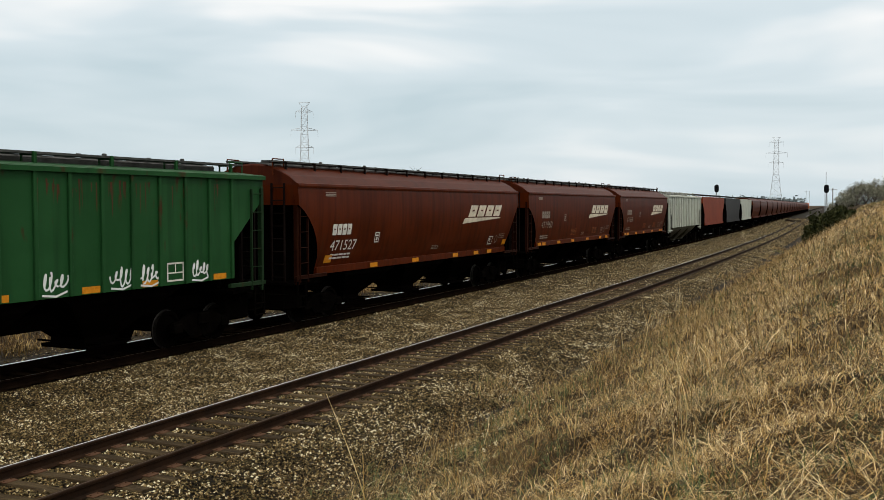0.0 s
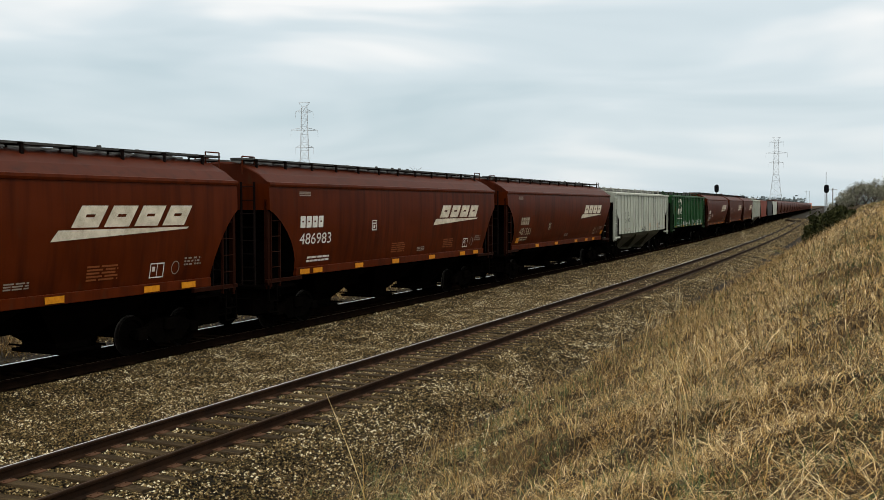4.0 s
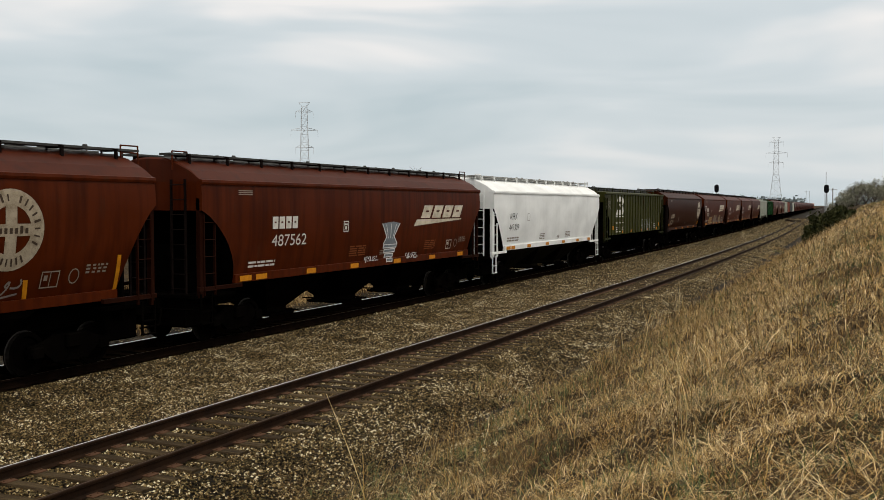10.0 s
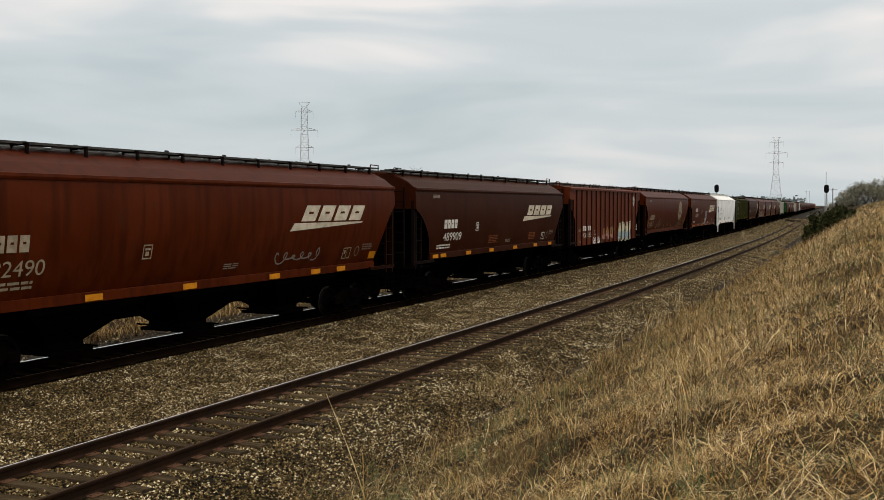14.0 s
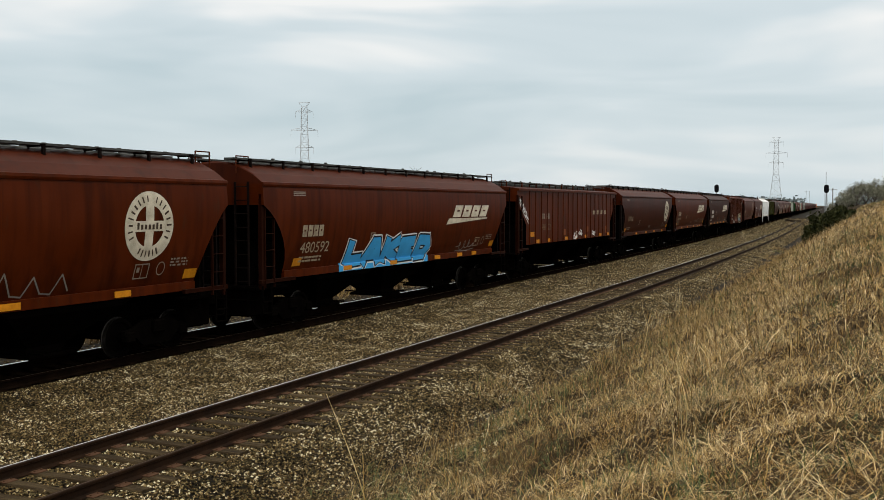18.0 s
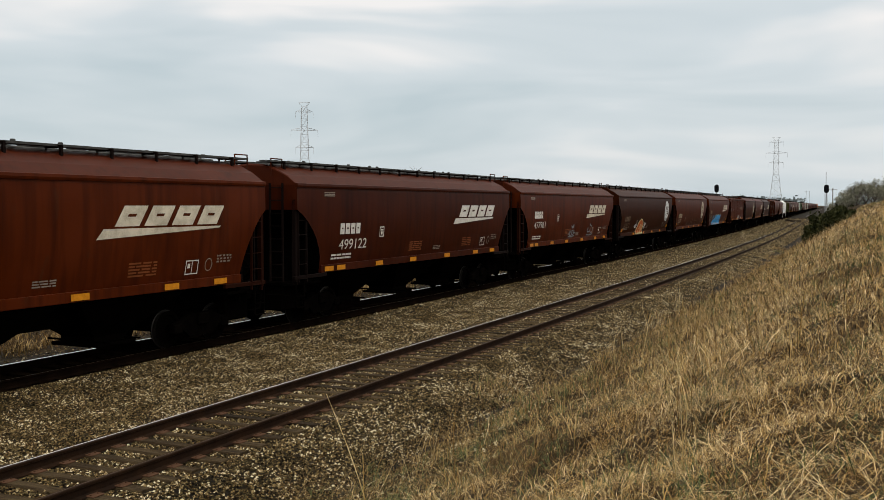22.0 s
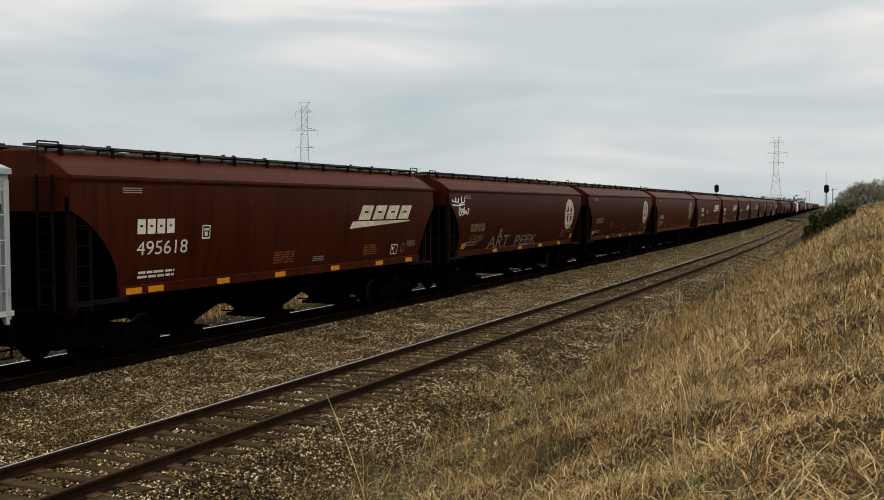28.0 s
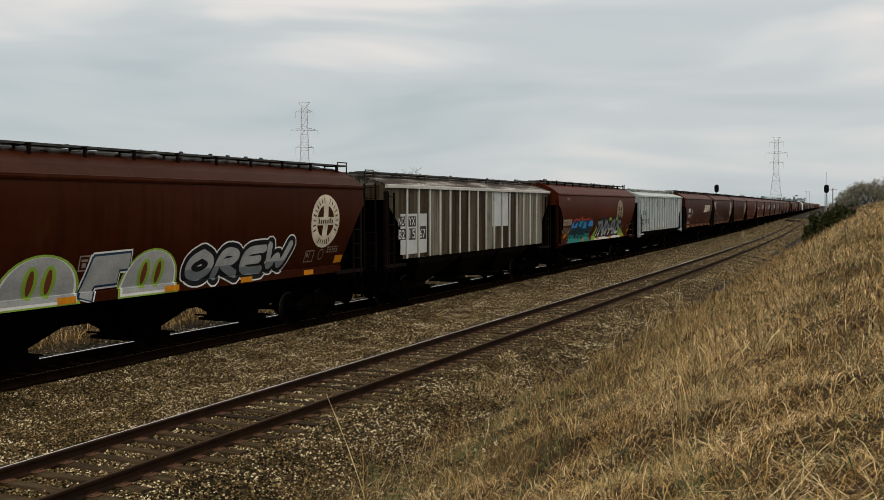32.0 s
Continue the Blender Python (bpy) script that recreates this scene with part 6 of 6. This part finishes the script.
c, st, ln = round_emblem_car(-529.51, "479568", "mark_mid", "mark_mid", cx=-4.22, nx=1.10)
glow = [(-6.35, 1.41), (-6.05, 2.55), (-5.3, 2.74), (-4.6, 2.66), (-4.2, 2.86), (-3.8, 2.66), (-2.9, 2.72), (-2.0, 2.66), (-1.65, 2.30), (-1.75, 2.05), (-1.95, 1.95), (-1.75, 1.60), (-1.9, 1.41)]
halo = decal(c, st, "graffiti", fan(glow, (-4.0, 2.0)), "spray_red", 0.0072, "large blue and teal graffiti with red outline")
decal(c, st, "spray_layer", fan([(-4.0 + (x + 4.0) * 0.955, 2.08 + (z - 2.08) * 0.86) for x, z in glow], (-4.0, 2.0)), "spray_navy", 0.0082, "", halo)
spray_letters(c, st, -6.1, 1.44, -1.95, 2.62, "kias", 0.38, (("spray_black", 0.07), ("spray_blue", 0.0)), "blue block letters shading to teal", 0.08, low=(("spray_deep", 0.66), ("spray_teal", 0.34)), wide=0.88, bubbly=True)
decal(c, st, "spray_layer", [[(-6.35, 1.41), (-1.75, 1.41), (-1.95, 1.56), (-3.1, 1.62), (-4.2, 1.55), (-5.9, 1.66)]], "spray_teal", 0.0245, "", halo)
star = [(-4.15 + r * math.cos(a), 2.50 + 1.35 * r * math.sin(a)) for a, r in [(i * math.pi / 4, 0.30 if i % 2 == 0 else 0.11) for i in range(8)]]
decal(c, st, "spray_layer", fan(star), "spray_teal", 0.0255, "", halo)
lime = decal(c, st, "graffiti", [[(-1.55, 1.41), (-0.55, 1.41), (-0.45, 2.35), (-0.75, 2.42), (-0.95, 1.95)]], "spray_lime", 0.007, "lime green paint behind silver letters")
for poly in ([(4.3, 1.46), (6.7, 1.42), (6.2, 1.72), (5.3, 1.98), (5.0, 2.32), (4.6, 2.50)], [(-0.5, 2.42), (0.1, 2.72), (0.6, 2.55)], [(1.5, 2.5), (2.2, 2.74), (2.8, 2.55)], [(3.2, 2.55), (3.9, 2.74), (4.2, 2.5)]):
    decal(c, st, "spray_layer", [poly], "spray_lime", 0.007, "", lime)
spray_letters(c, st, -0.70, 1.62, 4.95, 2.62, "tnbnavs", 0.20, (("spray_black", 0.19), ("spray_steel", 0.0)), "grey, silver and black interlocked letters", 0.16, low=(("spray_silver", 0.40), ("spray_white", 0.16)), wide=1.12, bubbly=True)
decal(c, st, "spray_layer", [[(-0.85, 1.41), (5.5, 1.41), (5.6, 1.50), (3.9, 1.58), (2.6, 1.50), (1.2, 1.57), (-0.75, 1.52)]], "spray_white", 0.0245, "", lime)
c, st, ln = round_emblem_car(-567.10, "", "mark_faded", "mark_cream", cx=-2.26)
for x, wd, top in ((-4.00, 1.12, 2.48), (-0.82, 0.98, 2.48)):
    outline = [(x + wd * math.cos(a), 1.40 + (top - 1.40) * max(0.0, math.sin(a)) ** 0.8) for a in [i * math.pi / 16 for i in range(17)]]
    mound = decal(c, st, "graffiti", [outline], "spray_lime", 0.009, "silver dome graffiti with lime outline")
    decal(c, st, "spray_layer", [[(x + (px_ - x) * 0.93, 1.44 + (pz_ - 1.40) * 0.92) for px_, pz_ in outline]], "spray_white", 0.012, "", mound)
    decal(c, st, "spray_layer", [[(x + (px_ - x) * 0.86, 1.50 + (pz_ - 1.40) * 0.86) for px_, pz_ in outline]], "spray_silver", 0.015, "", mound)
    for e in (-0.24, 0.22):
        decal(c, st, "spray_layer", [blob(x + e, 1.92, 0.19, 0.34, rnd, 14, 0.02, 0.0)], "spray_lime", 0.018, "", mound)
        decal(c, st, "spray_layer", [blob(x + e, 1.92, 0.085, 0.26, rnd, 12, 0.02, 0.0)], "spray_brown", 0.021, "", mound)
spray_letters(c, st, -2.95, 1.44, -1.75, 2.42, "f", 0.34, (("spray_white", 0.09), ("spray_navy", 0.05), ("spray_silver", 0.0)), "silver block letter with dark blue edge", 0.15)
spray_letters(c, st, 0.30, 1.58, 4.55, 2.46, "orew", 0.22, (("spray_white", 0.17), ("spray_black", 0.13), ("spray_silver", 0.0)), "silver bubble letters with black and white outline", 0.10, low=(("spray_steel", 0.36),), wide=0.92, bubbly=True)



def streaks(car, st, ln, n, keys, rnd, top, long):
    """Rust running down from the roof edge and seams."""
    for key in keys:
        polys = []
        for k in range(n):
            x = rnd.uniform(-ln / 2 + 1.0, ln / 2 - 1.0)
            z1 = top - rnd.choice((0.0, 0.1, 0.35)) * rnd.random()
            for j in range(rnd.randrange(1, 4)):
                xx = x + rnd.uniform(-0.10, 0.10)
                w, d = rnd.uniform(0.006, 0.024), rnd.uniform(0.25, 1.0) ** 1.6 * long
                b = rnd.uniform(-0.02, 0.02)
                polys.append([(xx - w, z1), (xx + w, z1), (xx + b + w * 0.8, z1 - d * 0.6), (xx + b, z1 - d), (xx + b - w * 0.7, z1 - d * 0.7)])
        decal(car, st, "rust_streak", polys, key, 0.0045)


colour("rust_tan", (0.22, 0.155, 0.085), 0.4)
colour("rust_dark", (0.075, 0.030, 0.012), 0.4)
colour("rust_grime", (0.045, 0.032, 0.018), 0.4)
streaks(*BY[-510.63], 15, ("rust_tan", "rust_dark", "rust_grime"), rnd, 3.95, 1.0)
streaks(*BY[-548.17], 16, ("rust_grime", "rust_dark"), rnd, 4.0, 2.0)
streaks(*BY[3.07], 46, ("rust_dark",), rnd, 3.98, 0.8)
streaks(*BY[-129.45], 14, ("rust_grime",), rnd, 3.98, 1.2)

# green and olive ribbed cars
c, st, ln = BY[3.07]
olive_emblem(c, st, "mark_white")
letters(c, st, "number", "471 805", -5.75, 2.30, -4.25, 2.58, "mark_faded")
decal(c, st, "stencil", stripes(-6.3, 1.85, -5.7, 2.1, 2, 2, rnd) + stripes(-4.8, 1.85, -4.2, 2.1, 2, 2, rnd), "teal_mark", 0.007)
for x in (-3.6, -2.55, -1.6, -0.4, 1.65, 3.5, 4.4, 6.15):
    decal(c, st, "graffiti", scrawl(x, 1.66, x + 0.62, 2.16, 5, 0.042, rnd), "spray_white", 0.008, "white scrawled tag")
decal(c, st, "stencil", stroke([(5.28, 1.70), (5.82, 1.70), (5.82, 2.10), (5.28, 2.10), (5.28, 1.70)], 0.04) + stroke([(5.55, 1.9), (5.55, 2.1)], 0.03) + stroke([(5.28, 1.88), (5.82, 1.88)], 0.03), "mark_white", 0.008)
for x in (-7.0, -4.5, -3.3, -1.2, 0.6, 2.93, 4.7, 7.2):
    decal(c, st, "reflector", [rect(x - 0.25, 1.62, x + 0.25, 1.76)], "reflector", 0.008)
end_marks(c, st, ln, rnd, "teal_mark")
c, st, ln = BY[-129.45]
olive_emblem(c, st, "mark_white")
letters(c, st, "number", "471 975", -5.75, 2.30, -4.25, 2.58, "mark_faded")
decal(c, st, "stencil", stripes(-6.3, 1.85, -5.7, 2.1, 2, 2, rnd) + stripes(-4.8, 1.85, -4.2, 2.1, 2, 2, rnd), "mark_white", 0.007)
decal(c, st, "graffiti", scrawl(-8.6, 3.35, -7.6, 3.8, 5, 0.03, rnd) + stroke([(-8.4, 3.6), (-7.1, 3.05)], 0.03), "spray_dim", 0.008, "thin pale scrawl")
for x in (1.25, 2.25, 3.25):
    decal(c, st, "graffiti", stroke([(x, 1.66), (x + 0.2, 2.45), (x + 0.75, 2.45), (x + 0.85, 1.66)], 0.05) + stroke([(x + 0.15, 2.05), (x + 0.75, 2.05)], 0.045) + stroke([(x + 0.4, 1.7), (x + 0.45, 2.4)], 0.04), "spray_silver", 0.008, "pale letter scrawl")
decal(c, st, "graffiti", scrawl(4.0, 1.75, 4.7, 2.25, 4, 0.04, rnd), "spray_silver", 0.008, "pale letter scrawl")
decal(c, st, "label_box", [rect(5.52, 1.76, 5.98, 2.12)], "mark_white", 0.007)
decal(c, st, "label_square", [rect(5.56, 1.80, 5.73, 1.93), rect(5.77, 1.80, 5.94, 1.93), rect(5.56, 1.97, 5.94, 2.08)], "mark_black", 0.009)
decal(c, st, "reflector", [rect(7.1, 1.92, 7.5, 2.15)], "reflector", 0.008)
for x in (-6.95, -4.45, -1.9, 1.2, 3.6, 6.6):
    decal(c, st, "reflector", [rect(x - 0.24, 1.66, x + 0.24, 1.82) if x > -6.5 else rect(x - 0.24, 1.90, x + 0.24, 2.16)], "reflector", 0.008)
end_marks(c, st, ln, rnd, "teal_mark")
# light grey ribbed car with amber strips
c, st, ln = BY[-16.22]
for text, x, z in (("NO", -6.02, 2.72), ("KL", -5.02, 2.74), ("829", -6.02, 2.30), ("480", -5.06, 2.32)):
    letters(c, st, "number", text, x, z, x + (0.33 if len(text) == 2 else 0.46), z + 0.27, "mark_black")
decal(c, st, "stencil", stripes(-6.1, 1.75, -5.5, 1.95, 2, 2, rnd) + stripes(-5.2, 1.75, -4.6, 1.95, 2, 2, rnd), "stencil_dim", 0.007)
for x, z1 in ((-6.97, 2.65), (-3.4, 2.15), (-0.85, 2.15), (2.0, 2.15), (4.60, 2.15), (7.31, 2.65)):
    decal(c, st, "reflector", [rect(x - 0.05, 1.72, x + 0.05, z1)], "reflector", 0.034 if z1 > 2.5 else 0.008)
decal(c, st, "label_box", [rect(5.18, 1.72, 5.52, 2.0)], "mark_black", 0.007)
decal(c, st, "label_square", [rect(5.22, 1.76, 5.34, 1.93), rect(5.37, 1.76, 5.48, 1.93)], "mark_white", 0.009)
decal(c, st, "stencil", stripes(5.12, 2.04, 5.56, 2.2, 3, 2, rnd), "mark_black", 0.007)
decal(c, st, "label_box", [rect(6.0, 1.74, 6.36, 1.92), rect(6.78, 1.70, 7.1, 1.88)], "patch_grey", 0.007, "pale stencil boxes")
decal(c, st, "graffiti", scrawl(-0.75, 1.64, 0.35, 1.95, 4, 0.06, rnd), "spray_black", 0.008)
end_marks(c, st, ln, rnd, "mark_black")
# white car
c, st, ln = BY[-148.02]
letters(c, st, "number", "WFRX", -6.60, 2.80, -5.58, 3.08, "mark_black")
letters(c, st, "number", "447309", -6.57, 2.32, -5.28, 2.60, "mark_black")
decal(c, st, "stencil", stripes(-6.7, 1.82, -5.2, 2.05, 2, 5, rnd) + stripes(-2.2, 1.8, -1.4, 2.1, 4, 2, rnd) + stripes(2.0, 1.8, 2.9, 2.1, 4, 2, rnd) + stripes(0.6, 1.75, 1.0, 1.95, 3, 2, rnd), "stencil_dim", 0.007)
decal(c, st, "stencil", stroke([(-4.2, 2.75), (-3.85, 2.75), (-3.85, 3.05), (-4.2, 3.05), (-4.2, 2.75)], 0.02), "stencil_dim", 0.007)
tapes(c, st, [-6.6, -6.0, -3.84, -1.1, 1.6, 4.2, 6.4])
end_marks(c, st, ln, rnd, "mark_black")
# rust red deep ribbed car
c, st, ln = BY[-205.41]
block_row(c, st, -5.86, 2.02, -5.12, 2.28, 2, "mark_white")
block_row(c, st, -4.85, 2.02, -4.15, 2.28, 2, "mark_white")
letters(c, st, "number", "436 192", -5.86, 1.64, -4.13, 1.90, "mark_white")
decal(c, st, "emblem", fan(blob(6.56, 3.72, 0.29, 0.31, rnd, 18, 0.0, 0.0)), "mark_white", 0.007, "small white oval emblem")
decal(c, st, "emblem_bars", [rect(6.53, 3.46, 6.59, 3.98), rect(6.34, 3.69, 6.78, 3.75)], "mark_black", 0.010)
spray_letters(c, st, -1.65, 1.40, 1.10, 2.16, "sans", 0.22, (("spray_brown", 0.04), ("spray_tan", 0.0)), "tan and pink graffiti letters", 0.12, low=(("spray_pink", 0.42),), wide=0.9, bubbly=True)
for x, z in ((-0.75, 1.75), (0.05, 1.70), (0.35, 1.95), (0.75, 1.72), (0.95, 2.05)):
    decal(c, st, "graffiti", [[(x, z), (x + 0.14, z + 0.12), (x + 0.05, z + 0.2)]], "teal_mark", 0.022)
spray_letters(c, st, 2.35, 1.26, 5.45, 2.30, "abve", 0.30, (("spray_bone", 0.12), ("spray_black", 0.045), ("spray_bone", 0.01)), "cream and pale blue graffiti letters with black outline", 0.12, low=(("spray_ice", 0.48),), wide=0.9)
decal(c, st, "graffiti", scrawl(5.2, 1.22, 5.8, 1.6, 3, 0.06, rnd), "spray_silver", 0.009)
decal(c, st, "graffiti", scrawl(-3.75, 1.28, -3.05, 1.64, 3, 0.06, rnd), "spray_white", 0.008, "white scrawled tag")
decal(c, st, "graffiti", scrawl(-2.75, 1.28, -2.15, 1.66, 3, 0.06, rnd), "spray_white", 0.008, "white scrawled tag")
decal(c, st, "stencil", stripes(-6.75, 1.98, -6.2, 2.16, 4, 2, rnd), "mark_mid", 0.007)
decal(c, st, "stencil", stripes(-6.55, 1.35, -6.2, 1.5, 2, 2, rnd), "mark_mid", 0.007)
decal(c, st, "stencil", stroke([(-3.45, 1.74), (-3.15, 1.74), (-3.15, 2.0), (-3.45, 2.0), (-3.45, 1.74)], 0.03), "mark_mid", 0.007)
for x in (-6.85, -4.75, -2.95, -1.2):
    decal(c, st, "reflector", [rect(x - 0.05, 1.28, x + 0.05, 1.28 + (0.75 if x < -6 else 0.45))], "stencil_orange", 0.052)
decal(c, st, "stencil", stripes(7.2, 1.75, 7.62, 2.15, 4, 1, rnd), "mark_white", 0.007)
end_marks(c, st, ln, rnd, "mark_white")
# brown ribbed car
c, st, ln = BY[-282.37]
block_row(c, st, -5.5, 2.78, -4.95, 3.04, 2, "stencil_dim")
block_row(c, st, -4.75, 2.78, -4.25, 3.04, 2, "stencil_dim")
letters(c, st, "number", "468 122", -5.58, 2.24, -4.08, 2.53, "mark_faded")
for x in (3.76, 4.62, 5.48, 6.30):
    decal(c, st, "company_mark", blocks(x, 2.92, x + 0.50, 3.14, 1, 0.08), "mark_mid", 0.007)
decal(c, st, "graffiti", [[(x, z + 3.25 - 0.80 * (x + 8.35)) for x, z in q] for q in scrawl(-8.8, 0.0, -7.5, 0.42, 5, 0.06, rnd)], "spray_white", 0.008, "white slanting scrawl")
decal(c, st, "graffiti", scrawl(-0.06, 1.68, 0.68, 2.1, 3, 0.06, rnd) + scrawl(0.94, 1.75, 1.66, 2.15, 3, 0.06, rnd) + scrawl(3.75, 1.66, 4.4, 2.05, 3, 0.06, rnd), "spray_white", 0.008, "white round scrawled tags")
for x in (-6.9, -6.1, -4.4, -1.4, 0.4, 2.4, 5.5, 7.3):
    decal(c, st, "reflector", [rect(x - 0.25, 1.64, x + 0.25, 1.80) if x > -6.5 else rect(x - 0.28, 1.96, x + 0.28, 2.18)], "reflector", 0.008)
decal(c, st, "warning_text", [rect(-2.0, 1.9, -1.5, 2.2), rect(2.4, 1.95, 2.9, 2.25), rect(6.6, 1.8, 6.95, 2.2)], "stencil_orange", 0.007)
end_marks(c, st, ln, rnd, "stencil_dim")
# pale grey ribbed car, black characters in groups
c, st, ln = BY[-510.63]
for d in (0.0, 0.02):
    letters(c, st, "number", "FU", -7.24 + d, 2.73, -6.72 + d, 3.05, "mark_black", 0.008 + d * 0.05)
    letters(c, st, "number", "RX", -6.42 + d, 2.73, -5.94 + d, 3.04, "mark_black", 0.008 + d * 0.05)
for t, x in (("82", -7.22), ("17", -6.33), ("13", -5.58)):
    for d in (0.0, 0.022):
        letters(c, st, "number", t, x + d, 2.08, x + d + 0.46, 2.47, "mark_black", 0.008 + d * 0.05)
for x in (-7.2, -6.3):
    decal(c, st, "label_box", [rect(x, 1.86, x + 0.50, 1.99)], "mark_white", 0.007, "white stencil box")
    decal(c, st, "stencil", stripes(x + 0.04, 1.89, x + 0.46, 1.96, 1, 3, rnd), "mark_black", 0.009)
decal(c, st, "stencil", stripes(-5.4, 1.70, -4.9, 1.78, 1, 3, rnd), "stencil_dim", 0.007)
for x in (-4.35, -1.6, 0.35, 3.15, 6.6):
    decal(c, st, "reflector", [rect(x - 0.25, 1.64, x + 0.25, 1.76) if x < 6 else rect(x - 0.2, 1.95, x + 0.2, 2.15)], "reflector", 0.008)
for patch in (rect(-1.9, 1.8, -1.2, 2.05), rect(0.1, 1.8, 0.8, 2.2)):
    decal(c, st, "paint_patch", [patch], "mark_white", 0.006)
decal(c, st, "stencil", [rect(3.8, 1.80, 4.2, 2.05)], "mark_black", 0.007)
end_marks(c, st, ln, rnd, "mark_black")
# rain-streaked ribbed car, white characters on dark patches
c, st, ln = BY[-548.17]
for patch in (rect(-7.55, 1.75, -5.45, 3.15), rect(1.0, 2.55, 2.9, 4.0)):
    decal(c, st, "paint_patch", [patch], "patch_grey", 0.005, "newer grey paint patch")
decal(c, st, "number_patch", [rect(-7.75, 2.72, -7.2, 3.06), rect(-6.98, 2.70, -6.36, 3.06), rect(-7.75, 2.26, -7.15, 2.64), rect(-6.92, 2.24, -6.38, 2.64), rect(-6.12, 2.24, -5.5, 2.70)], "mark_black", 0.007)
letters(c, st, "number", "ND", -7.70, 2.77, -7.25, 3.02, "mark_white", 0.010)
letters(c, st, "number", "YX", -6.92, 2.75, -6.42, 3.02, "mark_white", 0.010)
for t, x in (("82", -7.70), ("15", -6.87), ("67", -6.05)):
    letters(c, st, "number", t, x, 2.29, x + 0.46, 2.60, "mark_white", 0.010)
for x in (-4.33, -1.57, 1.19, 3.95, 6.71):
    decal(c, st, "reflector", [rect(x - 0.045, 1.62, x + 0.045, 2.15)], "reflector", 0.055)
end_marks(c, st, ln, rnd, "mark_white")
c, st, ln = BY[76.90]
end_marks(c, st, ln, rnd, "mark_black")

# ---- one tall stalk near the eye, which the wind moves ----
STALK = thing("grass_stalk", "single tall bleached grass stalk bending in the wind", "grass", at=pose(9.2, 5.05, 0.0))
bm = bmesh.new()
p = Vector((0, 0, -0.15))
for k in range(8):
    q = Vector((-0.415, 0.91, 0)) * (0.50 * ((k + 1) / 8) ** 1.3) + Vector((0, 0, -0.15 + 1.55 * (k + 1) / 8))
    rod(bm, p, q, 0.0042 - 0.0003 * k, 5, cap=False)
    p = q
part("stem", bm, M["straw"], STALK)


# ---- movement of the train ----
RUN = [(0.0, 0.0), (0.5, 9.2), (1.0, 16.95), (1.5, 26.7), (2.0, 37.06), (2.5, 46.6), (3.0, 53.69), (3.5, 64.6), (5.5, 99.41), (6.0, 108.53), (7.0, 129.64), (7.5, 139.04), (8.0, 145.84), (9.0, 165.81),
       (10.0, 185.67), (10.5, 192.72), (11.0, 201.86), (11.5, 210.8), (12.0, 218.37), (12.5, 225.4), (13.0, 235.52), (13.5, 244.3), (14.0, 254.36), (14.5, 261.29), (16.5, 296.97), (17.0, 303.56), (17.5, 312.4), (18.0, 323.15), (18.5, 331.5),
       (19.0, 343.43), (19.5, 353.2), (20.0, 360.35), (20.5, 370.3), (21.0, 380.26), (21.5, 390.3), (22.0, 400.77), (22.5, 407.3), (23.0, 417.13), (23.5, 426.6), (24.0, 437.17), (24.5, 446.2), (25.0, 452.66), (25.5, 461.25),
       (27.5, 496.63), (28.0, 506.65), (28.5, 516.0), (29.0, 522.41), (29.5, 531.6), (30.0, 541.75), (30.5, 551.0), (31.0, 559.79), (31.5, 569.8), (32.0, 576.26)]


def share_turn(first, others):
    """The other wheelsets turn with the same keys as the first."""
    for w in others:
        keys = w.animation_data_create()
        keys.action = first.animation_data.action
        keys.action_slot = first.animation_data.action_slot
        w.rotation_mode = "QUATERNION"


def motions():
    for car, at in CARS:
        rows = []
        for t, run in RUN:
            s = at + run
            rows.append((t, pose(s, MAIN_Y + bend(s), MAIN_Z, 0, 0, bend_turn(s))))
        walk(car, rows)
    sway = [(0.0, 0.0), (18.2, 0.0), (19.0, -13.0), (19.8, 0.0), (20.4, -2.0), (21.0, 0.0), (32.0, 0.0)]
    walk(STALK, [(t, Matrix.Translation((9.2, 5.05, 0.0)) @ Matrix.Rotation(math.radians(a), 4, Vector((-0.91, -0.415, 0)))) for t, a in sway])
    turn = 18.01 / 0.452 / FPS
    for dx, sets in WHEELSETS.items():
        walk(sets[0], [(k / FPS, pose(dx, 0, 0.452, 0, math.degrees(turn * k), 0)) for k in range(int(32 * FPS) + 1)])
        share_turn(sets[0], sets[1:])


motions()
